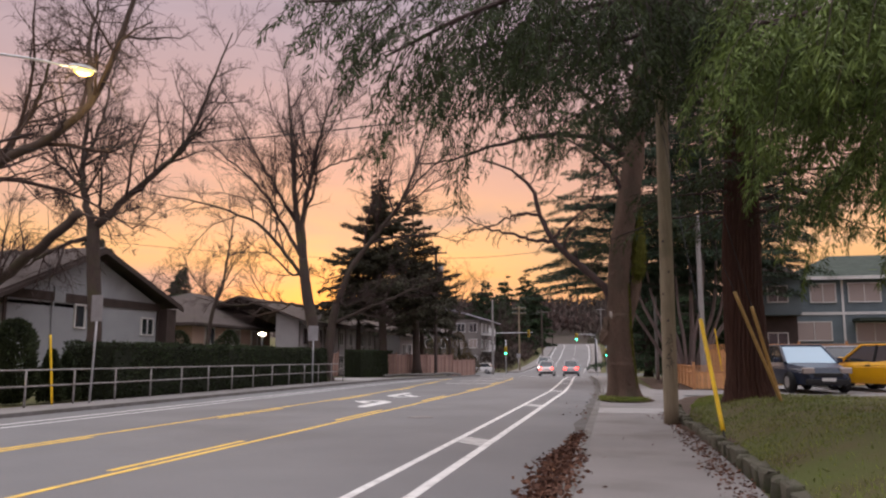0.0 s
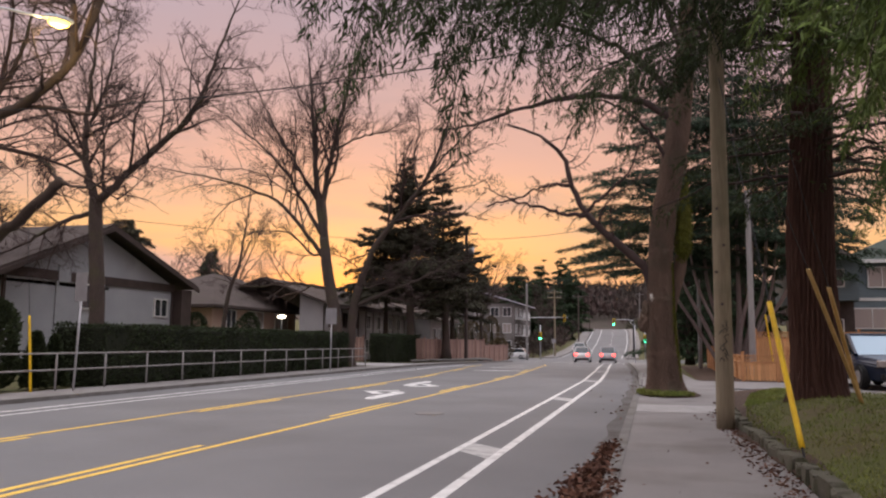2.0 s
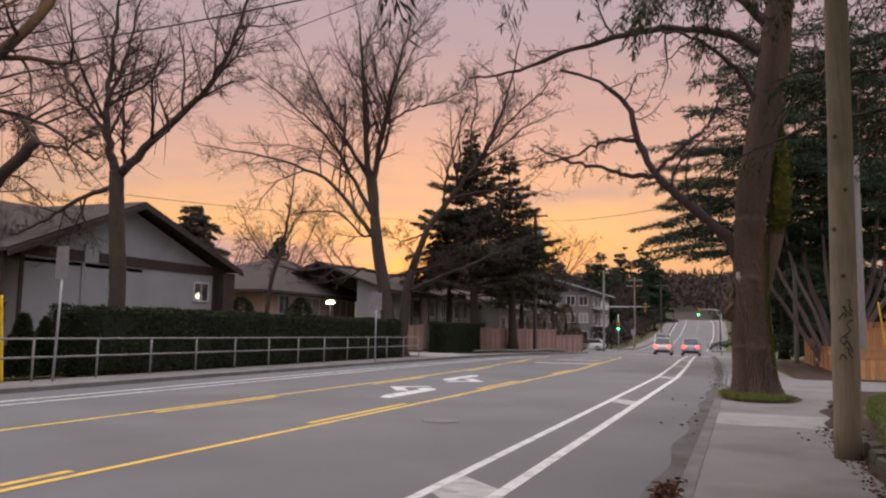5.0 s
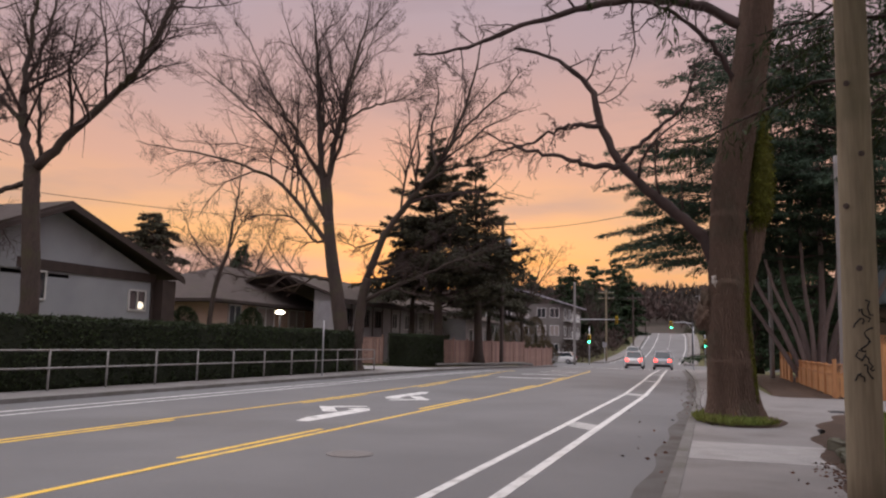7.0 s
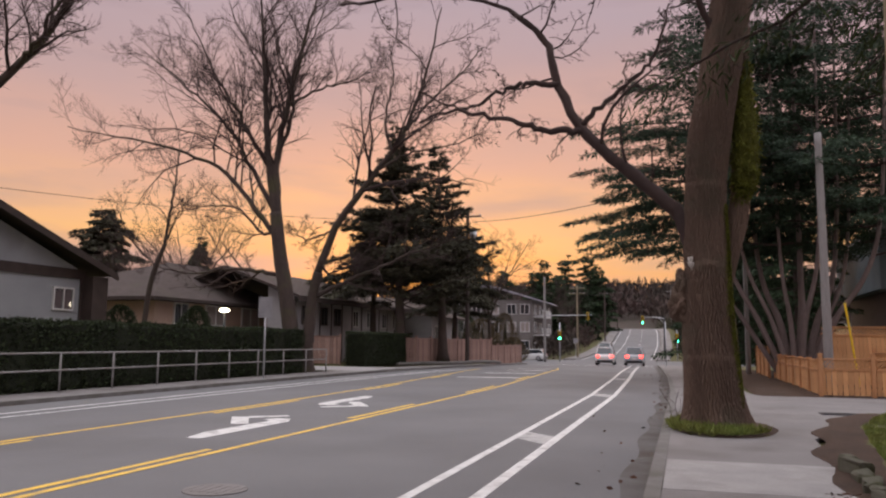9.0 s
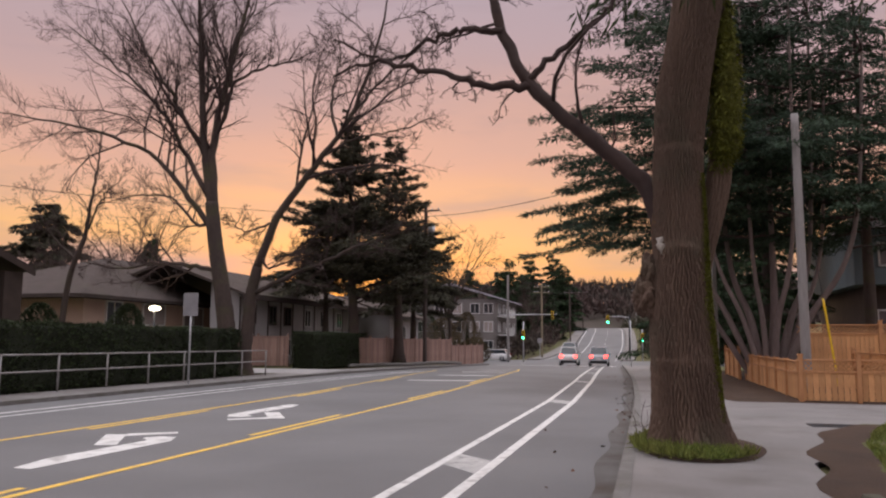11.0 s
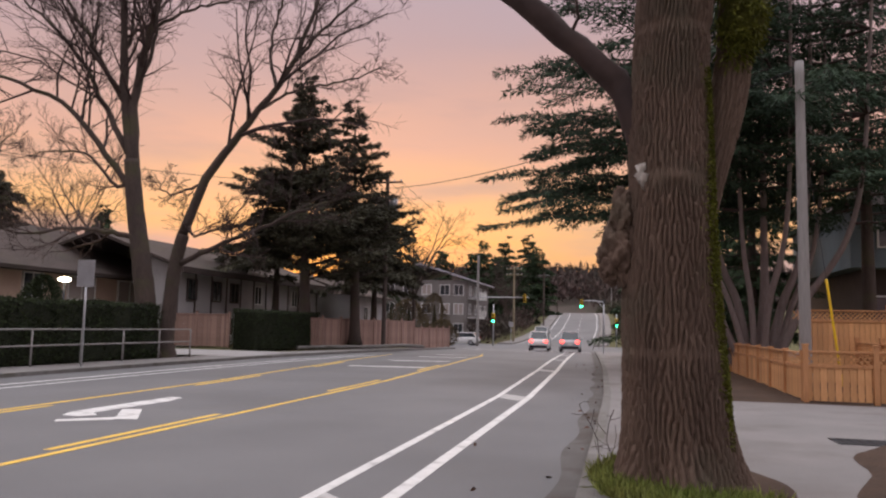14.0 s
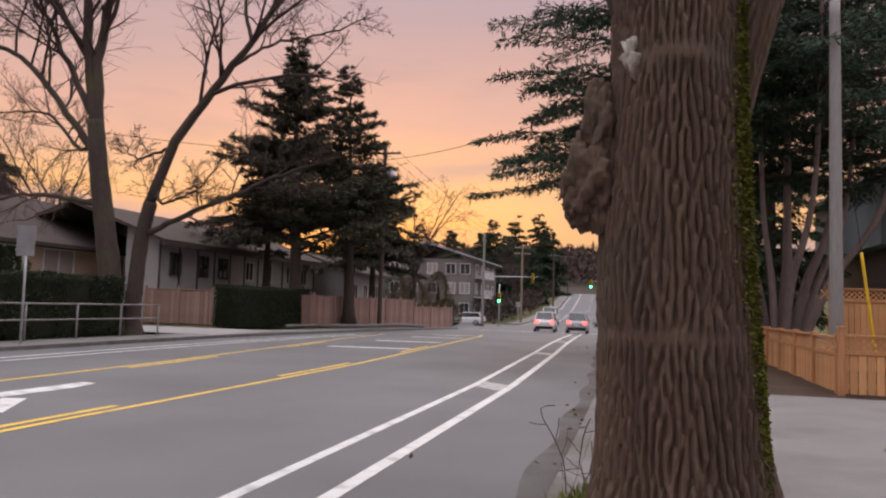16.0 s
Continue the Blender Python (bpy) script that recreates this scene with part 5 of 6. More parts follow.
def window(parent, plane, at, c, z, w, h, glass=None, bars=1, trim=None, out=1):
    """A framed window on a wall at x or y = at; c: its middle along the wall; out: the side it faces."""
    o = parent.location
    t = 0.07
    pieces = [(-w / 2 - t, w / 2 + t, h / 2, h / 2 + t), (-w / 2 - t, w / 2 + t, -h / 2 - t, -h / 2), (-w / 2 - t, -w / 2, -h / 2, h / 2), (w / 2, w / 2 + t, -h / 2, h / 2)]
    for k in range(bars):
        q = -w / 2 + w * (k + 1) / (bars + 1)
        pieces.append((q - 0.025, q + 0.025, -h / 2, h / 2))
    bm = bmesh.new()
    for a, b, e, f in pieces:
        if plane == "x":
            box_bm(at - 0.05 - o.x, at + 0.05 * out + 0.02 - o.x, c + a - o.y, c + b - o.y, z + e - o.z, z + f - o.z, 0, bm)
        else:
            box_bm(c + a - o.x, c + b - o.x, at - 0.06 - o.y, at + 0.05 - o.y, z + e - o.z, z + f - o.z, 0, bm)
    fr = part("window", bm, trim or TRIM_WHITE, parent)
    if plane == "x":
        bm = box_bm(at - 0.02 - o.x, at + 0.02 - o.x, c - w / 2 - o.y, c + w / 2 - o.y, z - h / 2 - o.z, z + h / 2 - o.z)
    else:
        bm = box_bm(c - w / 2 - o.x, c + w / 2 - o.x, at - 0.025 - o.y, at + 0.02 - o.y, z - h / 2 - o.z, z + h / 2 - o.z)
    part("pane", bm, glass or PANE, fr)
    return fr


def gable_house():
    h = thing("gabled_house", (-31, 34, 0.08), "grey stucco house with brown gable roof and dark trim", "house")
    prism("wall", [(30.8, 0.05), (43.2, 0.05), (43.2, 4.7), (36.7, 7.05), (30.8, 4.7)], "x", -36, -27, STUCCO_GREY, h)
    slab_faces(-38, -28.0, 6, 30.8, 0.05, 4.3, STUCCO_PINK, h, "wall", "buff stucco wing")
    # gable roof
    for a, b in (((29.4, 4.35), (36.7, 7.25)), ((44.6, 4.6), (36.7, 7.25))):
        prism("roof", [a, b, (b[0], b[1] + 0.16), (a[0], a[1] + 0.16)], "x", -37, -26.2, SHINGLE, h)
        prism("bargeboard", [(a[0], a[1] - 0.2), (b[0], b[1] - 0.2), (b[0], b[1] + 0.02), (a[0], a[1] + 0.02)], "x", -26.2, -26.12, TRIM_DARK, h)
    for a, b in (((-27.0, 4.1), (-33.0, 7.25)), ((-39.0, 4.1), (-33.0, 7.25))):
        prism("roof", [a, b, (b[0], b[1] + 0.16), (a[0], a[1] + 0.16)], "y", 4, 37.6, SHINGLE, h)
    slab_faces(-27.02, -26.92, 30.6, 43.3, 4.35, 4.8, TRIM_DARK, h, "trim_board", "dark brown band across the gable")
    for y in (30.75, 33.9, 43.1):
        slab_faces(-27.02, -26.93, y - 0.08, y + 0.08, 0.1, 4.35, (TRIM_DARK, STUCCO_GREY, TRIM_DARK)[int(y == 33.9) if y != 43.1 else 2], h, "corner_board")
    slab_faces(-27.0, -26.9, 33.9, 34.7, 4.3, 5.1, STUCCO_GREY, h, "vent_panel")
    window(h, "x", -26.97, 35.9, 3.7, 0.7, 1.1, bars=0)
    window(h, "x", -26.97, 42.0, 3.4, 1.1, 0.9)
    window(h, "x", -27.97, 28.0, 3.3, 1.4, 1.0)
    window(h, "x", -27.97, 23.0, 3.3, 1.4, 1.0)
    # solid dark block stands for the shade under the eave end
    slab_faces(-27.2, -26.4, 43.2, 44.2, 0.08, 4.5, TRIM_DARK, h, "porch_shade_block", "dark block standing for the shaded porch side")
    slab_faces(-34.5, -33.7, 20, 20.8, 6.5, 8.4, OLD_WOOD, h, "chimney")


gable_house()


def back_houses():
    h = thing("hipped_house", (-35, 58, 0.08), "buff stucco house with a broad brown roof and lit windows", "house")
    slab_faces(-40, -30, 52.5, 66, 0.05, 4.3, STUCCO_PINK, h, "wall")
    o = h.location
    v = [(-41, 51.2, 4.1), (-29.1, 51.2, 4.1), (-29.1, 67.2, 4.1), (-41, 67.2, 4.1), (-34.6, 60.0, 7.0), (-34.6, 63.6, 7.0)]
    v += [(a, b, c - 0.2) for a, b, c in v[:4]]
    link("roof", [(a - o.x, b - o.y, c - o.z) for a, b, c in v], [(0, 1, 4), (1, 2, 5, 4), (2, 3, 5), (3, 0, 4, 5), (9, 8, 7, 6), (0, 6, 7, 1), (1, 7, 8, 2), (2, 8, 9, 3), (3, 9, 6, 0)], SHINGLE, h)
    slab_faces(-30.06, -29.94, 52.6, 65.9, 4.0, 4.25, TRIM_DARK, h, "trim_board")
    for y, w in ((55.0, 1.3), (58.8, 2.2), (63.2, 2.2)):
        window(h, "x", -29.96, y, 3.2, w, 1.2, PANE_LIT if w > 2 else PANE)
        window(h, "x", -29.96, y, 1.2, w, 1.2, PANE)
    slab_faces(-30.3, -29.92, 56.3, 57.4, 0.1, 2.2, TRIM_DARK, h, "door")
    h = thing("town_house", (-29, 69, 0.08), "long pale grey board-sided house with a brown roof", "house", "row of houses")
    slab_faces(-27.0, -25, 60.4, 81.5, 0.05, 4.6, SIDING_GREY, h, "wall")
    for a, b in (((-24.2, 4.4), (-30.0, 6.5)), ((-36.0, 4.4), (-30.0, 6.5))):
        prism("roof", [a, b, (b[0], b[1] + 0.18), (a[0], a[1] + 0.18)], "y", 59.6, 82.2, SHINGLE, h)
    prism("gable", [(-27.0, 4.58), (-25, 4.58), (-27.0, 5.25)], "y", 60.42, 81.4, SIDING_GREY, h)
    slab_faces(-24.3, -24.15, 59.6, 82.2, 4.22, 4.44, TRIM_DARK, h, "gutter")
    for k in range(12):
        y = 60.45 + 1.9 * k
        slab_faces(-25.0, -24.94, y, y + 0.1, 0.1, 4.4, TRIM_DARK, h, "batten")
    for y in (62.0, 64.9, 67.2, 70.6, 73.4, 76.8, 79.4):
        window(h, "x", -24.97, y, 3.35, 0.95, 1.15, PANE, 1, TRIM_DARK if y < 68 else TRIM_WHITE)
        window(h, "x", -24.97, y, 1.2, 1.2, 1.1, PANE)
    h2 = thing("town_house", (-27, 90, -0.4), "pale house at the end of the row", "house", "row of houses")
    slab_faces(-32, -22.6, 83.0, 92, -0.5, 4.0, SIDING_GREY, h2, "wall")
    for a, b in (((-21.8, 3.8), (-27.3, 5.6)), ((-32.8, 3.8), (-27.3, 5.6))):
        prism("roof", [a, b, (b[0], b[1] + 0.18), (a[0], a[1] + 0.18)], "y", 82.4, 92.8, SHINGLE, h2)
    for y in (84.5, 87, 89.8):
        window(h2, "x", -22.57, y, 2.4, 1.0, 1.2)
    # flats past the junction
    b = thing("apartment_block", (-26, 128, -0.5), "grey block of flats with balconies and a pale roof", "apartment block")
    slab_faces(-33, -20.5, 122.5, 140, -0.7, 7.6, STUCCO_WORN, b, "wall")
    prism("roof", [(-33.8, 7.5), (-26.7, 9.6), (-19.7, 7.5), (-19.7, 7.7), (-26.7, 9.9), (-33.8, 7.7)], "y", 121.8, 140.6, ROOF_PALE, b, "pale bluish roof")
    for z in (1.2, 3.8, 6.3):
        for x in (-31.0, -28.5, -25.9, -23.4, -21.5):
            window(b, "y", 122.47, x, z, 1.2, 1.3, PANE if (x + z) % 2 > 0.8 else PANE_LIT)
        for y in (125, 129, 133, 137):
            window(b, "x", -20.47, y, z, 1.3, 1.3, PANE)
    for z in (2.6, 5.2):
        slab_faces(-20.5, -19.2, 124, 131, z, z + 0.16, TRIM_WHITE, b, "balcony")
        for k in range(15):
            slab_faces(-19.28, -19.22, 124 + 0.5 * k, 124.05 + 0.5 * k, z + 0.16, z + 1.1, TRIM_WHITE, b, "baluster")


back_houses()


def right_house():
    h = thing("clapboard_house", (17, 64, 0.1), "two-storey blue-grey clapboard house with white trim", "house")
    X0, X1, Y = 12.4, 26.0, 60.0
    slab_faces(X0, X1, Y, 70, 0.05, 7.3, SIDING_BLUE, h, "wall")
    for k in range(38):
        z = 0.3 + 0.185 * k
        prism("board", [(Y - 0.035, z), (Y - 0.005, z + 0.185), (Y + 0.01, z + 0.185), (Y + 0.01, z)], "x", X0, X1, SIDING_BLUE, h)
    o = h.location
    v = [(X0 - 0.6, Y - 0.6, 7.2), (X1 + 0.6, Y - 0.6, 7.2), (X1 + 0.6, 70.6, 7.2), (X0 - 0.6, 70.6, 7.2), (X0 + 4.0, 65, 9.3), (X1 - 4, 65, 9.3)]
    v = [(a - o.x, b - o.y, c - o.z) for a, b, c in v]
    link("roof", v, [(0, 1, 5, 4), (1, 2, 5), (2, 3, 4, 5), (3, 0, 4), (3, 2, 1, 0)], SHINGLE_GREEN, h, "dark green hipped roof")
    slab_faces(X0 - 0.62, X1 + 0.6, Y - 0.72, Y - 0.58, 7.0, 7.22, TRIM_WHITE, h, "gutter")
    slab_faces(X0 - 0.05, X0 + 0.14, Y - 0.08, Y - 0.005, 0.1, 7.0, TRIM_WHITE, h, "corner_board")
    slab_faces(15.8, 15.95, Y - 0.08, Y - 0.03, 0.1, 7.0, TRIM_WHITE, h, "downpipe")
    slab_faces(X0, X1, Y - 0.09, Y - 0.03, 4.55, 4.75, TRIM_WHITE, h, "band_board")
    for x, z, w in ((14.6, 6.1, 1.6), (17.3, 6.1, 2.0), (13.9, 3.4, 2.2), (17.8, 3.3, 2.3), (21.5, 6.1, 1.8), (22, 3.3, 2)):
        window(h, "y", Y - 0.06, x, z, w, 1.25, PANE_LIT)
    slab_faces(16.4, 24, Y - 1.9, Y - 0.04, 4.05, 4.25, SHINGLE_GREEN, h, "porch_roof")
    slab_faces(21.5, 22.3, 63, 64, 8.2, 10.2, STUCCO_GREY, h, "chimney")
    w = thing("shade_dark_wing", (12, 56, 0.1), "house wing with an overhanging upper floor and a shade-dark lower wall", "house")
    # lower wall takes the dark trim colour to carry the wing's shade
    slab_faces(9.9, 12.3, 57.5, 68, 0.05, 4.4, TRIM_DARK, w, "wall")
    slab_faces(9.2, 12.38, 56.4, 68, 4.4, 7.0, SIDING_BLUE, w, "upper_floor")
    v = [(8.7, 55.9, 7.0), (12.39, 55.9, 7.0), (12.39, 68.5, 7.0), (8.7, 68.5, 7.0), (10.8, 58.5, 8.6), (10.8, 66, 8.6)]
    o = w.location
    link("roof", [(a - o.x, b - o.y, c - o.z) for a, b, c in v], [(0, 1, 4), (1, 2, 5, 4), (2, 3, 5), (3, 0, 4, 5), (3, 2, 1, 0)], SHINGLE, w)
    window(w, "y", 57.47, 11.0, 2.6, 1.2, 1.2)
    window(w, "y", 56.37, 10.9, 5.8, 1.2, 1.0)


right_house()


# ---- hedges and shrubs ----
def hedge(name, x0, x1, y0, y1, z1, label, seed, n=16000, leaf=0.1, bulge=0.12):
    rng = np.random.default_rng(seed)
    t = thing(name, ((x0 + x1) / 2, (y0 + y1) / 2, 0.08), label, "hedge")
    hx, hy = (x1 - x0) / 2, (y1 - y0) / 2
    def bump(p):
        return bulge * (noise.noise(Vector(p) * 0.9 + Vector((seed, 0, 0))) + 0.5 * noise.noise(Vector(p) * 2.6))
    bm = bmesh.new()
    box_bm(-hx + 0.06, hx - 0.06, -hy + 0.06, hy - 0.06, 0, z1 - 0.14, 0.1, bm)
    # filler box coloured as the shade between the leaves
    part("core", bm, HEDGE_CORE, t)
    area = np.array([2 * hy * z1, 2 * hy * z1, 2 * hx * z1, 2 * hx * z1, 4 * hx * hy])
    face = rng.choice(5, n, p=area / area.sum())
    u, w = rng.random(n) * 2 - 1, rng.random(n)
    P, D = np.zeros((n, 3)), np.zeros((n, 3))
    for k in range(n):
        if face[k] < 2:
            s = -1 if face[k] == 0 else 1
            p, d = [s * hx, u[k] * hy, w[k] * z1], (s, 0, 0.5)
        elif face[k] < 4:
            s = -1 if face[k] == 2 else 1
            p, d = [u[k] * hx, s * hy, w[k] * z1], (0, s, 0.5)
        else:
            p, d = [(w[k] * 2 - 1) * hx, u[k] * hy, z1 - 0.08], (0, 0, 1)
        b = bump((p[0], p[1] + t.location.y, p[2]))
        P[k] = np.array(p) + np.array(d) * (b - 0.06)
        D[k] = np.array(d) + rng.normal(size=3) * 0.7
    blades("foliage", P, D, leaf * (0.6 + 0.9 * rng.random(n)), leaf * 0.5, HEDGE, t, "", "stuff", rng)
    return t


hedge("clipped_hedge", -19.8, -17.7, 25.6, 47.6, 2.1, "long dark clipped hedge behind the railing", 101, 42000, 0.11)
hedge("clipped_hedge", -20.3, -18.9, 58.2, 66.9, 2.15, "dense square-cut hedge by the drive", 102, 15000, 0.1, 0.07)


def shrub(name, at, r, h, label, seed, n=5000, cone=0.4, mat=None):
    rng = np.random.default_rng(seed)
    t = thing(name, at, label, "shrub")
    a, z = rng.random(n) * 2 * np.pi, rng.random(n)
    prof = (np.sqrt(np.clip(1 - (2 * z - 1) ** 2, 0, 1)) * (1 - cone) + (1 - z) * cone) * (0.85 + 0.25 * np.sin(3 * a + 5 * z)) * (0.75 + 0.3 * rng.random(n))
    P = np.stack([r * prof * np.cos(a), r * prof * np.sin(a), h * z], 1)
    D = np.stack([np.cos(a), np.sin(a), 0.9 + 0 * a], 1) + rng.normal(size=(n, 3)) * 0.5
    blades("foliage", P, D, 0.1 + 0.1 * rng.random(n), 0.06, mat or HEDGE, t, "", "stuff", rng)
    # thick stem in the same shade colour darkens the bush inside
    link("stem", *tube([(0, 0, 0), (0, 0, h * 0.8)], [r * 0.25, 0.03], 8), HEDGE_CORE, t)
    return t


shrub("rounded_conifer_shrub", (-19.4, 22.6, 0.08), 0.95, 2.7, "tall rounded evergreen shrub", 111, 9000, 0.15)
shrub("conical_shrub", (-19.0, 24.0, 0.08), 0.5, 1.7, "small conical evergreen shrub", 112, 4000, 0.8)
shrub("conical_shrub", (-19.0, 24.8, 0.08), 0.45, 1.6, "small conical evergreen shrub", 113, 4000, 0.8)
shrub("garden_bush", (-26.8, 52.0, 0.08), 1.5, 3.4, "dark evergreen bush before a house", 114, 7000, 0.5)
shrub("garden_bush", (-27.5, 46.5, 0.08), 1.2, 3.2, "dark evergreen bush beside the gabled house", 115, 5000, 0.3)
shrub("garden_bush", (-17.8, 97, -0.5), 1.7, 2.6, "yellow-brown bush at the corner", 116, 5000, 0.2, BUSH)
shrub("garden_bush", (-21.0, 96, -0.5), 2.4, 4.6, "brown twiggy bush at the corner", 117, 8000, 0.3, BUSH)
shrub("garden_bush", (-19.6, 101, -0.5), 2.0, 5.4, "tall brown bush before the flats", 118, 7000, 0.4, BUSH)
shrub("garden_bush", (-23.8, 99, -0.5), 2.4, 5.2, "dark evergreen bush at the corner", 119, 7000, 0.3)


# ---- railing, fences ----
def railing():
    t = thing("railing", (-17.05, 30, 0.1), "long two-rail steel pipe railing along the pavement", "railing")
    y0, y1 = 7.47, 48.7
    for z in (0.62, 1.1):
        link("rail", *tube([(0, y - 30, z) for y in np.linspace(y0, y1, 24)], [0.027] * 24, 8), RAIL_STEEL, t, "", True)
    v, f = tube([(0, 0, -0.05), (0, 0, 1.1)], [0.032, 0.032], 8)
    first = link("post", v, f, RAIL_STEEL, t, "", True)
    y = y0
    first.location = (0, y - 30, 0)
    while y < y1 - 1:
        y += 2.17
        ob = new("post", first.data)
        ob.parent, ob.location = t, (0, y - 30, 0)
    return t


railing()


def board_fence(name, a, b, height, label, mat, post_mat, board=0.14, lattice=False, z0=0.08, post_every=2.4, rails=True, gap=0.005, posts_up=0.12):
    """A board fence from a to b (x, y); boards are parts on one mesh."""
    a, b = np.array(a, float), np.array(b, float)
    L = np.linalg.norm(b - a)
    ang = math.atan2(b[1] - a[1], b[0] - a[0])
    t = thing(name, (a[0], a[1], z0), label, "fence")
    t.rotation_euler = (0, 0, ang)
    top = height - (0.3 if lattice else 0.0)
    me = None
    n = int(L / board)
    for k in range(n):
        if me is None:
            ob = part("board", box_bm(0.004, board - gap, -0.011, 0.011, 0.06, top, 0.003), mat, t)
            me = ob.data
        else:
            ob = new("board", me)
            ob.parent = t
        ob.location = (k * L / n, 0, 0)
    for z in ((0.2, top - 0.12) if rails else ()):
        part("rail", box_bm(0, L, 0.013, 0.055, z - 0.045, z + 0.045, 0.004), post_mat, t)
    if rails:
        part("cap_rail", box_bm(0, L, -0.05, 0.05, height - 0.03, height + 0.01, 0.005), post_mat, t)
        part("middle_rail", box_bm(0, L, -0.035, -0.012, top - 0.05, top + 0.02, 0.004), post_mat, t)
    pm = None
    np_ = max(1, int(round(L / post_every)))
    for k in range(np_ + 1):
        if pm is None:
            bm = box_bm(-0.055, 0.055, -0.07, 0.045, 0, height + posts_up, 0.006)
            box_bm(-0.07, 0.07, -0.085, 0.06, height + posts_up, height + posts_up + 0.035, 0.008, bm)
            ob = part("post", bm, post_mat, t)
            pm = ob.data
        else:
            ob = new("post", pm)
            ob.parent = t
        ob.location = (k * L / np_, 0, 0)
    if lattice:
        bm = bmesh.new()
        h = 0.26
        x = -h
        while x < L:
            for s in (1, -1):
                m = pose(x + h / 2, 0.004 * s, top + 0.01 + h / 2, 0, -45 * s, 0) @ Matrix.Diagonal((h * 1.3, 0.008, 0.028, 1))
                bmesh.ops.create_cube(bm, size=1, matrix=m)
            x += 0.13
        part("lattice", bm, mat, t)["kind"] = "stuff"
    return t


board_fence("cedar_fence", (3.62, 38.6), (6.4, 38.6), 1.12, "low new cedar fence with a lattice top", CEDAR_WOOD, CEDAR_POST, lattice=True, post_every=1.45)
board_fence("cedar_fence", (3.62, 50.5), (3.62, 38.72), 1.08, "low new cedar fence along the pavement", CEDAR_WOOD, CEDAR_POST, lattice=True, post_every=2.0, posts_up=0.015)
board_fence("cedar_fence", (6.45, 38.7), (6.45, 45.4), 1.25, "cedar fence beside the parking court", CEDAR_WOOD, CEDAR_POST, lattice=True)
board_fence("tall_cedar_fence", (5.0, 45.6), (29.0, 46.6), 2.2, "tall cedar fence with a lattice top", CEDAR_WOOD, CEDAR_POST, 0.145, True)
board_fence("cedar_fence", (3.5, 58.0), (3.4, 51.0), 1.3, "cedar fence further along the pavement", CEDAR_WOOD, CEDAR_POST, lattice=True)
board_fence("old_fence", (-25.5, 60.2), (-21.5, 60.2), 1.85, "weathered pinkish board fence by the drive", OLD_WOOD, OLD_WOOD, 0.15)
board_fence("old_fence", (-21.5, 64.6), (-18.3, 66.0), 1.8, "weathered board fence beside the hedge", OLD_WOOD, OLD_WOOD, 0.15)
board_fence("old_fence", (-18.3, 66.0), (-16.2, 80.0), 1.85, "long weathered board fence beside the road", OLD_WOOD, OLD_WOOD, 0.16, z0=0.0)
board_fence("old_fence", (-16.2, 80.0), (-15.9, 91.5), 1.75, "weathered board fence near the junction", OLD_WOOD, OLD_WOOD, 0.16, z0=-0.4)


def planter_kerb():
    v, f = [], []
    p = smooth_line([(-18.4, 62.5, 0.12), (-17.6, 64.5, 0.14), (-15.9, 67, 0.14), (-15.4, 74, 0.1), (-15.4, 80, -0.1)], 40)
    ob = link("kerb_edging", *tube(p, [0.12] * 40, 6), KERB)
    tagged(ob, "pale concrete edging round the verge", "kerb", "", "structure")


planter_kerb()


# ---- poles, signals, lamps, cables ----
def pole_with_arms(at, height, label, mat, arms=(), r=0.14, box=None, group="utility poles"):
    t = round_pole("utility_pole", at, height, r, r * 0.75, mat, label, sides=12)
    t["group"] = group
    for z in arms:
        part("crossarm", box_bm(-1.1, 1.1, -0.16, -0.06, z - 0.06, z + 0.06, 0.01), mat, t)
        for x in (-1.0, -0.5, 0.5, 1.0):
            bm = bmesh.new()
            bmesh.ops.create_cone(bm, cap_ends=True, segments=8, radius1=0.05, radius2=0.03, depth=0.16, matrix=Matrix.Translation((x, -0.11, z + 0.13)))
            part("insulator", bm, GALV, t)
    if box:
        bm = bmesh.new()
        bmesh.ops.create_cone(bm, cap_ends=True, segments=16, radius1=0.28, radius2=0.28, depth=0.85, matrix=Matrix.Translation((0.45, 0, box)))
        bmesh.ops.bevel(bm, geom=[e for e in bm.edges], offset=0.03, segments=2, affect="EDGES")
        part("transformer", bm, GALV, t, "grey transformer can", True)
        part("bracket", box_bm(0, 0.3, -0.05, 0.05, box - 0.1, box + 0.1), DARK_STEEL, t)
    return t


pole_with_arms((-16.05, 71.5, 0.0), 11.7, "dark wooden utility pole with a transformer", POLE_DARK, (11.3,), 0.16, 9.8)
pole_with_arms((-15.9, 106.0, -0.6), 10.0, "plain grey lamp pole at the junction", POLE_GREY, (), 0.16)
pole_with_arms((-14.8, 127.5, -0.5), 10.4, "wooden utility pole with crossarms past the junction", POLE_WOOD, (9.2, 10.0), 0.15)
pole_with_arms((-14.4, 165.0, 1.6), 10.0, "distant utility pole on the hill", POLE_DARK, (9.4,), 0.15)
pole_with_arms((-15.2, 205.0, 5.0), 9.0, "distant utility pole on the hill", POLE_DARK, (8.5,), 0.14)
pole_with_arms((-3.0, 215.0, 5.4), 9.5, "distant utility pole beside the hill road", POLE_GREY, (9.0,), 0.14)
pole_with_arms((4.55, 43.0, 0.08), 9.0, "slender grey wooden pole behind the cedar fence", POLE_GREY, (), 0.16)
pole_with_arms((2.9, 56.0, 0.05), 8.0, "slender pale pole under the trees", POLE_GREY, (), 0.13)


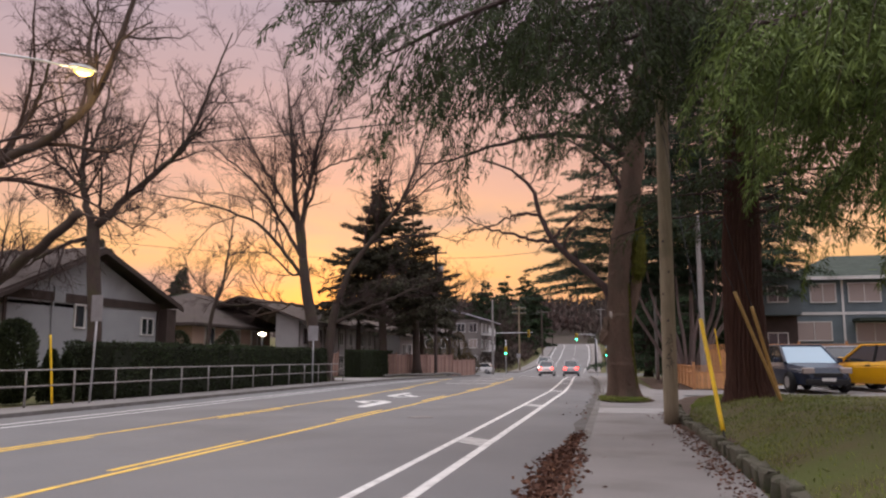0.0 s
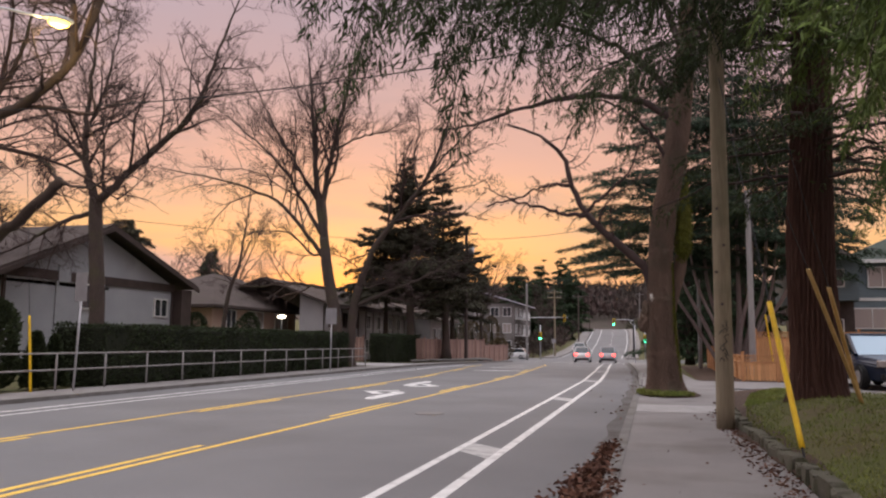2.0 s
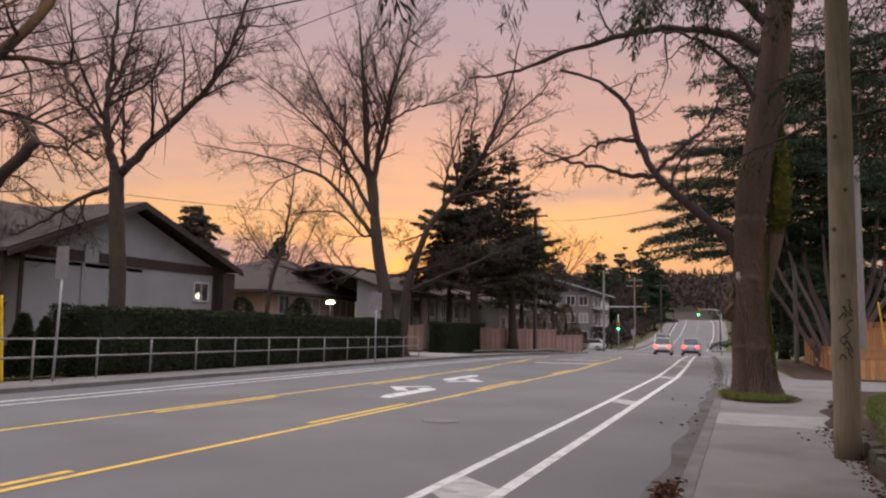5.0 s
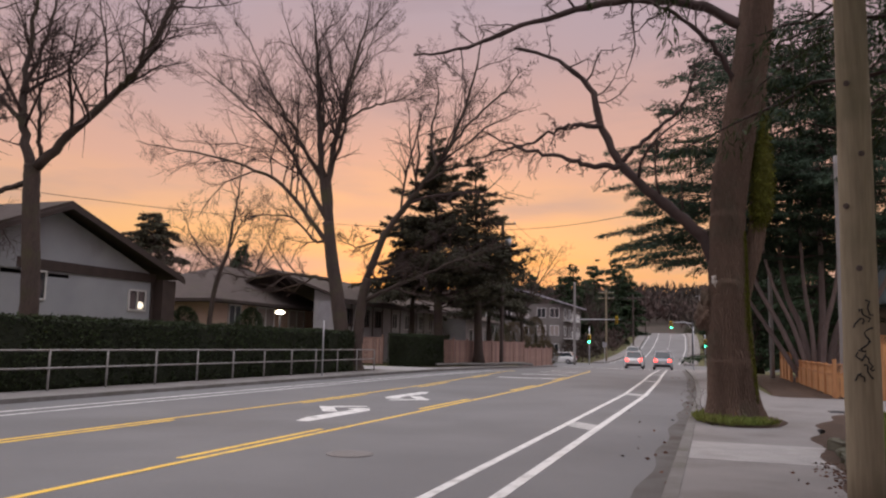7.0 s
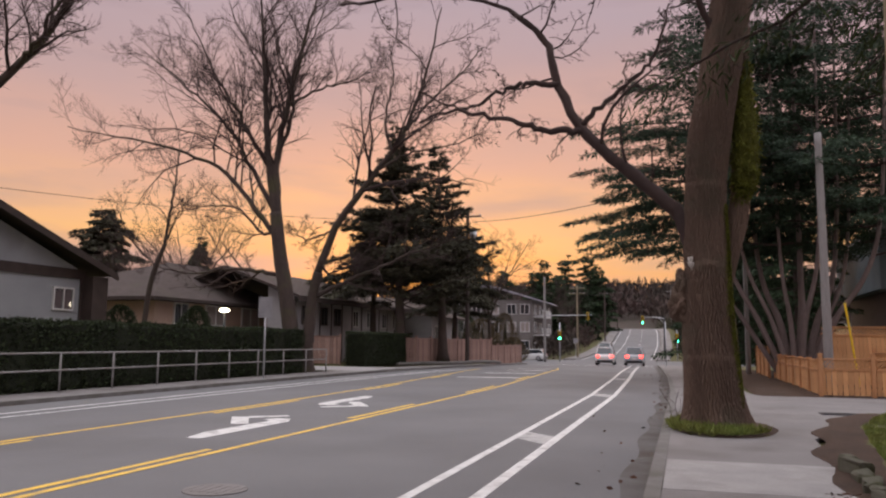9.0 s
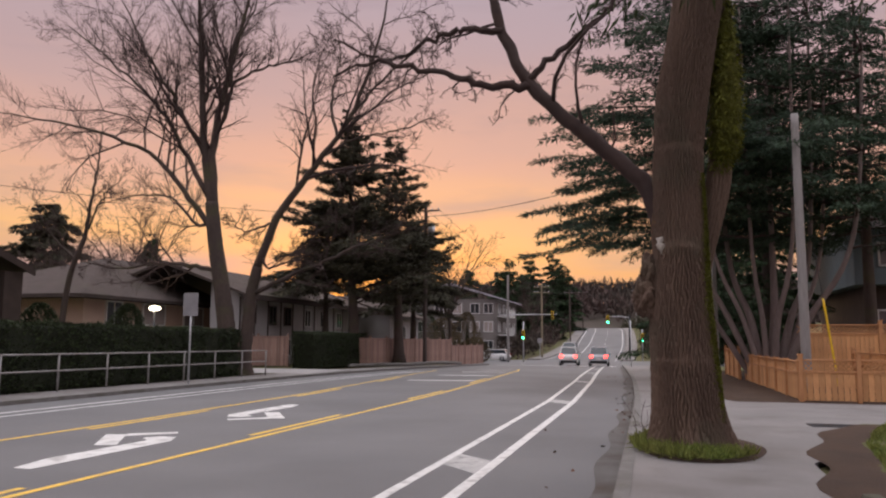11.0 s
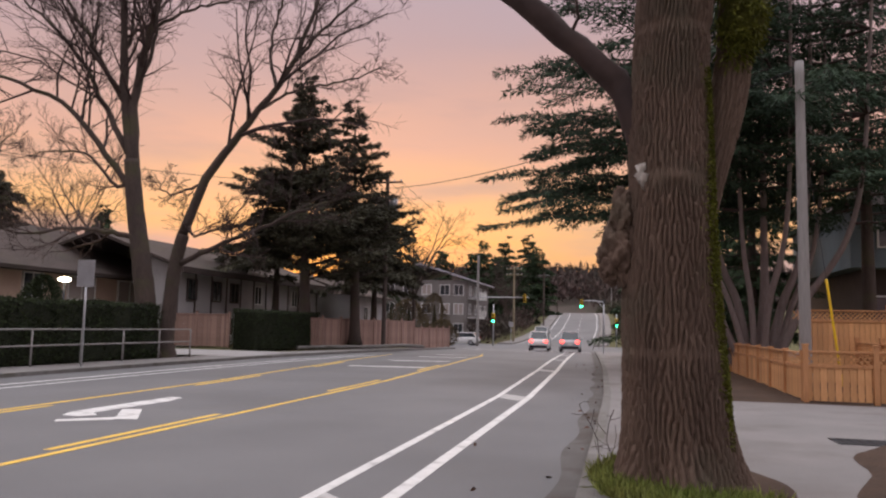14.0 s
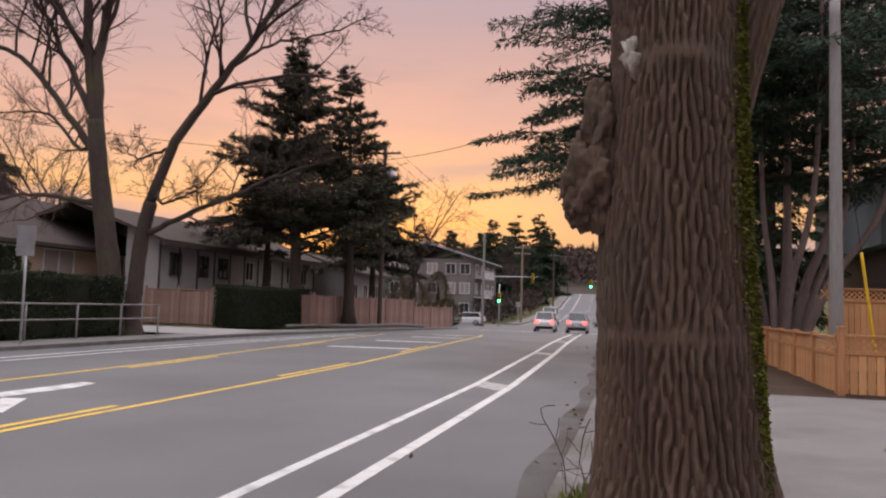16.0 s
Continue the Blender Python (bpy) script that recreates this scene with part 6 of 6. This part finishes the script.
def signal_head(parent, at, lit, mat):
    o = at
    hd = part("signal_head", box_bm(o[0] - 0.17, o[0] + 0.17, o[1] - 0.12, o[1] + 0.12, o[2] - 0.55, o[2] + 0.55, 0.03), mat, parent, "yellow three-lamp signal housing")
    for k in range(3):
        m = pose(o[0], o[1] - 0.14, o[2] + 0.34 * (1 - k), 90, 0, 0)
        bm = bmesh.new()
        bmesh.ops.create_cone(bm, cap_ends=True, segments=16, radius1=0.115, radius2=0.115, depth=0.05, matrix=m)
        part("lens", bm, GREEN_LENS if (lit and k == 2) else BLACK_TRIM, hd)
        v, f = tube([(o[0], o[1] - 0.13, m.translation.z), (o[0], o[1] - 0.34, m.translation.z + 0.01)], [0.135, 0.13], 12, False)
        link("visor", v, [q for i, q in enumerate(f) if i not in (5, 6)], BLACK_TRIM, hd)


def signals():
    t = thing("signal_mast", (-24.0, 125.0, -0.55), "galvanised signal mast with a long arm", "traffic signal", "traffic signals")
    link("pole", *tube([(0, 0, 0), (0, 0, 7.8)], [0.16, 0.1], 12), GALV, t, "", True)
    link("arm", *tube([(0, 0, 5.9), (5.5, 0, 6.05), (11.6, 0, 6.1)], [0.1, 0.08, 0.05], 10), GALV, t, "", True)
    signal_head(t, (11.0, -0.1, 5.95), False, YELLOW_PLASTIC)
    t = thing("signal_mast", (-2.7, 125.0, -0.45), "galvanised signal mast reaching over the lane", "traffic signal", "traffic signals")
    link("pole", *tube([(0, 0, 0), (0, 0, 5.8)], [0.14, 0.1], 12), DARK_STEEL, t, "", True)
    link("arm", *tube([(0, 0, 5.5), (-1.4, 0, 5.7), (-2.9, 0, 5.6)], [0.08, 0.06, 0.04], 10), GALV, t, "", True)
    link("brace", *tube([(0, 0, 4.7), (-0.7, 0, 5.55)], [0.04, 0.03], 8), GALV, t, "", True)
    signal_head(t, (-2.85, -0.1, 5.25), True, YELLOW_PLASTIC)
    t = thing("signal_post", (-14.2, 106.5, -0.6), "short signal post at the near corner", "traffic signal", "traffic signals")
    link("pole", *tube([(0, 0, 0), (0, 0, 4.6)], [0.07, 0.06], 10), GALV, t, "", True)
    signal_head(t, (0.0, -0.15, 3.1), True, YELLOW_PLASTIC)
    t = thing("signal_post", (-1.0, 118.0, -0.6), "short signal post at the far corner", "traffic signal", "traffic signals")
    link("pole", *tube([(0, 0, 0), (0, 0, 4.0)], [0.07, 0.06], 10), GALV, t, "", True)
    signal_head(t, (0.0, -0.15, 2.9), True, YELLOW_PLASTIC)
    t = thing("sign_post", (-1.6, 79.5, -0.2), "slim grey post beside the kerb", "sign post")
    link("pole", *tube([(0, 0, 0), (0, 0, 3.6)], [0.04, 0.04], 8), GALV, t, "", True)


signals()


def road_sign(at, h, w, ph, label, lean=0.0):
    t = thing("road_sign", at, label, "sign", "road signs")
    link("post", *tube([(0, 0, -0.05), (lean, 0, h)], [0.035, 0.035], 8), GALV, t, "", True)
    part("panel", box_bm(lean * 0.9 - w / 2, lean * 0.9 + w / 2, -0.05, -0.038, h - ph, h + 0.02, 0.004), SIGN_BACK, t, "plain grey aluminium sign panel")
    for z in (h - 0.15, h - ph + 0.12):
        part("clamp", box_bm(lean * 0.9 - 0.06, lean * 0.9 + 0.06, -0.04, 0.04, z - 0.02, z + 0.02), GALV, t)
    return t


road_sign((-16.1, 41.0, 0.1), 3.2, 0.6, 0.8, "plain-backed road sign on a steel post")
road_sign((-16.7, 23.0, 0.1), 3.5, 0.42, 0.85, "narrow weathered stop sign panel on a steel post", 0.12)
road_sign((-13.9, 118.5, -0.6), 2.8, 0.6, 0.6, "small sign at the far corner")


def street_lamp():
    t = thing("street_lamp", (-19.2, 15.6, 0.1), "street lamp glowing yellow on a curved arm", "street lamp")
    link("pole", *tube([(0, 0, 0), (0, 0, 9.3)], [0.13, 0.09], 12), POLE_DARK, t, "", True)
    link("arm", *tube(smooth_line([(0, 0, 9.1), (1.2, 1.4, 9.8), (2.6, 3.1, 10.1), (3.5, 4.15, 10.12)], 14), [0.035] * 14, 8), GALV, t, "", True)
    bm = bmesh.new()
    bmesh.ops.create_uvsphere(bm, u_segments=20, v_segments=10, radius=1)
    for v in bm.verts:
        v.co = Vector((v.co.x * 0.2, v.co.y * 0.42, v.co.z * 0.13 if v.co.z > 0 else v.co.z * 0.06))
    bmesh.ops.transform(bm, matrix=pose(3.75, 4.4, 10.12, 0, 0, -40), verts=bm.verts)
    part("housing", bm, GALV, t, "", True)
    bm = bmesh.new()
    bmesh.ops.create_uvsphere(bm, u_segments=16, v_segments=8, radius=1)
    for v in bm.verts:
        v.co = Vector((v.co.x * 0.16, v.co.y * 0.27, v.co.z * 0.12))
    bmesh.ops.transform(bm, matrix=pose(3.78, 4.42, 10.03, 0, 0, -40), verts=bm.verts)
    part("lens", bm, LAMP_WARM, t, "glowing yellow lens", True)
    d = bpy.data.lights.new("street_lamp_light", "POINT")
    d.energy, d.color, d.shadow_soft_size = 220, (1.0, 0.74, 0.32), 0.2
    new("street_lamp_light", d).location = (-15.42, 20.02, 9.8)


street_lamp()


def yard_lamp(at):
    t = thing("yard_lamp", (at[0], at[1], 0.08), "lit globe lamp on a garden post", "lamp")
    link("post", *tube([(0, 0, 0), (0, 0, at[2] - 0.2)], [0.05, 0.05], 8), DARK_STEEL, t, "", True)
    bm = bmesh.new()
    bmesh.ops.create_uvsphere(bm, u_segments=16, v_segments=10, radius=1)
    for v in bm.verts:
        v.co = Vector((v.co.x * 0.26, v.co.y * 0.26, v.co.z * 0.11 + at[2] - 0.08))
    part("globe", bm, LAMP_PORCH, t, "", True)
    d = bpy.data.lights.new("yard_light", "POINT")
    d.energy, d.color, d.shadow_soft_size = 30, (1.0, 0.85, 0.65), 0.2
    new("yard_light", d).location = (at[0], at[1], at[2] + 0.35)


yard_lamp((YARD_X, YARD_Y, YARD_Z))


def cable(a, b, sag, r=0.014):
    u = np.linspace(0, 1, 30)
    p = np.outer(1 - u, a) + np.outer(u, b)
    p[:, 2] -= sag * 4 * u * (1 - u)
    ob = link("overhead_cable", *tube(p, [r] * 30, 5), CABLE, None, "", True)
    return tagged(ob, "thin black overhead cable", "cable", "overhead cables")


cable((1.25, 18.5, 8.0), (-22, 20.5, 8.3), 0.6, 0.016)
cable((1.25, 18.5, 8.9), (-24, 30, 10.4), 0.5, 0.01)
cable((-16.05, 71.5, 10.9), (4.55, 43, 8.9), 0.7, 0.018)
cable((-16.05, 71.5, 10.9), (-34, 40, 9.0), 0.6, 0.016)
for k in (-0.9, 0.0, 0.9):
    cable((-16.05 + k, 71.4, 11.45), (-14.8 + k, 127.4, 9.7), 0.9, 0.014)
    cable((-14.8 + k, 127.4, 9.7), (-14.4 + k, 165, 11.2), 0.8, 0.014)
cable((4.55, 43, 8.95), (2.9, 56, 8.0), 0.2, 0.01)


# ---- cars ----
def car(name, at, heading, col, label, kind="hatch", tail=False, head=False, screen=None):
    """heading: degrees to which its front turns from +y."""
    t = thing(name, at, label, "car")
    t.rotation_euler = (0, 0, radians(heading))
    van = kind == "van"
    L, W = (5.2, 0.98) if van else (4.3, 0.87)
    top = 2.15 if van else (1.68 if kind == "suv" else 1.46)
    belt = 1.15 if van else (1.02 if kind == "suv" else 0.92)
    nose = [(2.15, 0.55, 0.62, 0.8), (2.02, 0.75, 0.74, 0.9), (1.2, belt - 0.06, 0.98, 1.0), (0.75, belt, 1.0, 1.0), (-1.5, belt + 0.04, 1.0, 1.0), (-1.95, belt + 0.02, 0.95, 0.95), (-2.12, belt - 0.2, 0.85, 0.86)]
    s = L / 4.3
    v, f = [], []
    for y, zt, ws, wt in nose:
        w = W * ws
        v += [(-w * 0.96, y * s, 0.24), (-w, y * s, 0.45), (-w * 1.0, y * s, zt * 0.82), (-w * 0.9 * wt, y * s, zt), (w * 0.9 * wt, y * s, zt), (w, y * s, zt * 0.82), (w, y * s, 0.45), (w * 0.96, y * s, 0.24)]
    n = 8
    for i in range(len(nose) - 1):
        for j in range(n):
            k = (j + 1) % n
            f.append((i * n + j, (i + 1) * n + j, (i + 1) * n + k, i * n + k))
    f += [tuple(range(n)), tuple(range(len(v) - 1, len(v) - n - 1, -1))]
    body = link("body", v, f, col, t)
    bm = bmesh.new()
    bm.from_mesh(body.data)
    bmesh.ops.recalc_face_normals(bm, faces=bm.faces)
    bmesh.ops.bevel(bm, geom=list(bm.edges), offset=0.03, segments=2, affect="EDGES")
    bm.to_mesh(body.data)
    bm.free()
    f0, f1, r1, r0 = (1.75, 1.25, -2.0, -2.2) if van else ((1.05, 0.3, -1.55, -1.95) if kind != "sedan" else (1.0, 0.25, -0.95, -1.6))
    g = [(-W * 0.9, f0 * s, belt - 0.03), (-W * 0.74, f1 * s, top - 0.05), (-W * 0.74, r1 * s, top - 0.05), (-W * 0.88, r0 * s, belt - 0.03)]
    v = g + [(-a, b, c) for a, b, c in g]
    link("side_glass", v, [(0, 3, 2, 1), (4, 5, 6, 7), (2, 3, 7, 6), (1, 2, 6, 5)], CAR_GLASS, t)
    link("windscreen", [(a, b + 0.004, c) for a, b, c in (v[0], v[1], v[5], v[4])], [(0, 1, 2, 3)], screen or CAR_GLASS, t)
    part("roof", box_bm(-W * 0.75, W * 0.75, (r1 - 0.02) * s, (f1 + 0.03) * s, top - 0.07, top, 0.03), col, t)
    for sx in (-1, 1):
        for a, b in ((0, 1), (3, 2)):
            p = [np.array(g[a]) * (sx * -1, 1, 1), np.array(g[b]) * (sx * -1, 1, 1)]
            p = [(abs(q[0]) * sx * 1.005, q[1], q[2]) for q in p]
            link("pillar", *tube(p, [0.045, 0.045], 6), col, t)
        link("pillar", *tube([(sx * W * 0.895, -0.35 * s, belt - 0.02), (sx * W * 0.745, -0.4 * s, top - 0.04)], [0.04, 0.04], 6), BLACK_TRIM, t)
        part("mirror", box_bm(sx * W - 0.02 if sx > 0 else -W - 0.18, sx * W + 0.18 if sx > 0 else -W + 0.02, 0.72 * s, 0.84 * s, belt - 0.02, belt + 0.13, 0.03), col, t)
        part("headlight", box_bm(sx * W * 0.62 - 0.17, sx * W * 0.62 + 0.17, 2.0 * s, 2.12 * s, 0.58, 0.76, 0.03), HEAD if head else PANE_LIT, t)
        part("tail_light", box_bm(sx * W * 0.72 - 0.14, sx * W * 0.72 + 0.14, -2.14 * s, -2.04 * s, 0.74, 0.98, 0.02), TAIL if tail else RED_DARK, t)
        part("door_handle", box_bm(sx * W * 1.0 - 0.015, sx * W * 1.0 + 0.015, -0.3, -0.12, belt - 0.14, belt - 0.1), BLACK_TRIM, t)
        for y in (1.32 * s, -1.3 * s):
            m = pose(sx * (W - 0.09), y, 0.32, 0, 90, 0)
            bm = bmesh.new()
            bmesh.ops.create_cone(bm, cap_ends=True, segments=24, radius1=0.32, radius2=0.32, depth=0.21, matrix=m)
            bmesh.ops.bevel(bm, geom=[e for e in bm.edges if len(e.link_faces) == 2 and e.calc_face_angle(0) > 1], offset=0.04, segments=2, affect="EDGES")
            wh = part("wheel", bm, TYRE, t)
            bm = bmesh.new()
            bmesh.ops.create_cone(bm, cap_ends=True, segments=20, radius1=0.2, radius2=0.17, depth=0.23, matrix=m)
            part("rim", bm, RIM, wh)
    part("grille", box_bm(-0.42, 0.42, 2.06 * s, 2.15 * s, 0.46, 0.6, 0.02), BLACK_TRIM, t)
    part("front_bumper", box_bm(-W * 0.72, W * 0.72, 2.02 * s, 2.17 * s, 0.26, 0.42, 0.03), BLACK_TRIM, t)
    part("number_plate", box_bm(-0.2, 0.2, 2.16 * s, 2.18 * s, 0.36, 0.46), TRIM_WHITE, t, "plain pale plate")
    part("number_plate", box_bm(-0.2, 0.2, -2.16 * s, -2.12 * s, 0.6, 0.72), TRIM_WHITE, t, "plain pale plate")
    part("rear_bumper", box_bm(-W * 0.85, W * 0.85, -2.15 * s, -2.05 * s, 0.26, 0.5, 0.03), BLACK_TRIM, t)
    return t


car("parked_car", (5.75, 27.2, 0.51), 190, NAVY, "parked dark navy hatchback with a frosted windscreen", "hatch", screen=WINDSHIELD)
car("parked_car", (8.35, 27.4, 0.52), 28, TAXI, "parked bright yellow saloon car", "sedan")
car("parked_car", (8.0, 31.0, 0.52), 185, SILVER, "parked silver car behind the others", "hatch")
car("waiting_car", (-4.6, 88.6, -0.42), 2, SILVER, "silver estate car with red tail lamps at the junction", "suv", tail=True)
car("waiting_car", (-7.4, 90.5, -0.45), 2, WHITE_CAR, "white van-like car with tail lamps in the turn lane", "suv", tail=True)
car("white_van", (-10.6, 124.5, -0.45), 181, WHITE_CAR, "white van coming down the hill with headlamps on", "van", head=True)
for k, (x, y, h, c) in enumerate(((-18.5, 110, 88, WHITE_CAR), (-25, 113.5, 95, SILVER), (-30, 109, 90, NAVY))):
    car("side_street_car", (x, y, float(gz(y)) - 0.02), h, c, ("pale car in the side street", "silver car in the side street", "dark car in the side street")[k], "hatch")


# ---- far woods and hillside ----
def far_woods():
    rng = np.random.default_rng(131)
    for k, (x, y, h, r) in enumerate(((-30, 190, 16, 3.6), (-26.5, 198, 17.5, 4), (-22, 205, 18, 4.5), (-18.5, 196, 15, 4), (-25, 178, 12, 4), (-20, 170, 10.5, 3.8), (-34, 200, 14, 4), (-44, 210, 15, 4.4), (-48, 195, 15.5, 4), (-41, 180, 12, 3.5), (6, 190, 14, 5), (12, 175, 15, 5), (4, 150, 13, 5), (10, 140, 15, 5), (6, 110, 14, 4.5), (9, 95, 15, 5))):
        conifer("far_conifer", (x, y, float(gz(y))), h, r, "dark conifer beside the hill road", 140 + k, low=1.0, whorls=16, per=7, per_m=26, size=0.75, width=0.27, shape=0.5, gap=0.1, top=0.2, ragged=1.0)
    N = 30000
    x = -140 + 240 * rng.random(N)
    y = 300 + 140 * rng.random(N)
    road = (np.abs(x - (kerb_l(y) + kerb_r(y)) / 2) < 9) & (y < 325)
    z = 6.5 + (y - 300) * 0.14 + (4 + 5 * rng.random(N)) * rng.random(N) ** 0.6
    k = ~road
    P = np.stack([x, y, z], 1)[k]
    D = rng.normal(size=P.shape) * 0.6 + np.array((0, 0, 1.0))
    tagged(blades("far_wood", P, D, 2.0 + 2.2 * rng.random(len(P)), 0.9, FAR_LEAF, None, "", "stuff", rng), "reddish-brown winter woods on the far hill", "woods", "", "stuff")
    v, f = [], []
    for i, xx in enumerate(np.linspace(-220, 180, 40)):
        v += [(xx, 296, 5.5), (xx, 380, 20 + 2.5 * math.sin(i * 0.9) + 2 * math.sin(i * 0.37)), (xx, 480, 24)]
    for i in range(39):
        for j in (0, 1):
            f.append((3 * i + j, 3 * i + 3 + j, 3 * i + 4 + j, 3 * i + 1 + j))
    ob = link("hillside", v, f, FAR_EARTH, None, "", True)
    tagged(ob, "brown wooded hillside past the crest", "hillside", "", "structure")
    N = 5000
    for side in (-1, 1):
        y = 122 + 160 * rng.random(N)
        x = np.where(side < 0, kerb_l(y) - 3 - 5 * rng.random(N), kerb_r(y) + 3.2 + 6 * rng.random(N))
        z = gz(y) + 0.1 + 2.6 * rng.random(N) ** 1.4
        D = rng.normal(size=(N, 3)) * 0.7 + np.array((0, 0, 1.0))
        tagged(blades("roadside_scrub", np.stack([x, y, z], 1), D, 0.7 + 0.7 * rng.random(N), 0.25, FAR_LEAF if side < 0 else NEEDLE_RUST, None, "", "stuff", rng), "brown leafless scrub beside the hill road", "scrub", "", "stuff")


FAR_LEAF = material("winter_woods", (0.085, 0.055, 0.05), (0.05, 0.045, 0.035), 0.9, 0.05, 1, 0, rand=0.4)
FAR_EARTH = material("woodland_floor", (0.07, 0.05, 0.042), (0.05, 0.042, 0.03), 0.95, 0.1, 1, 0.2, 0.2)
far_woods()


def iron_cover(at, w, l, label, round_one=False):
    t = thing("iron_cover", at, label, "cover")
    bm = bmesh.new()
    if round_one:
        bmesh.ops.create_cone(bm, cap_ends=True, segments=28, radius1=w, radius2=w, depth=0.012)
    else:
        box_bm(-w, w, -l, l, -0.006, 0.006, 0.003, bm)
    plate = part("plate", bm, DARK_STEEL if not round_one else PATH, t)
    for k in range(6):
        x = -w * 0.75 + k * w * 0.3
        part("rib", box_bm(x - 0.012, x + 0.012, -l * 0.7, l * 0.7, 0.006, 0.011), DARK_STEEL if not round_one else PATH, plate)


iron_cover((3.04, 32.16, 0.106), 0.42, 0.3, "dark rectangular iron cover in the driveway")
iron_cover((-5.03, 20.59, 0.006), 0.34, 0.3, "worn round manhole cover in the road", True)
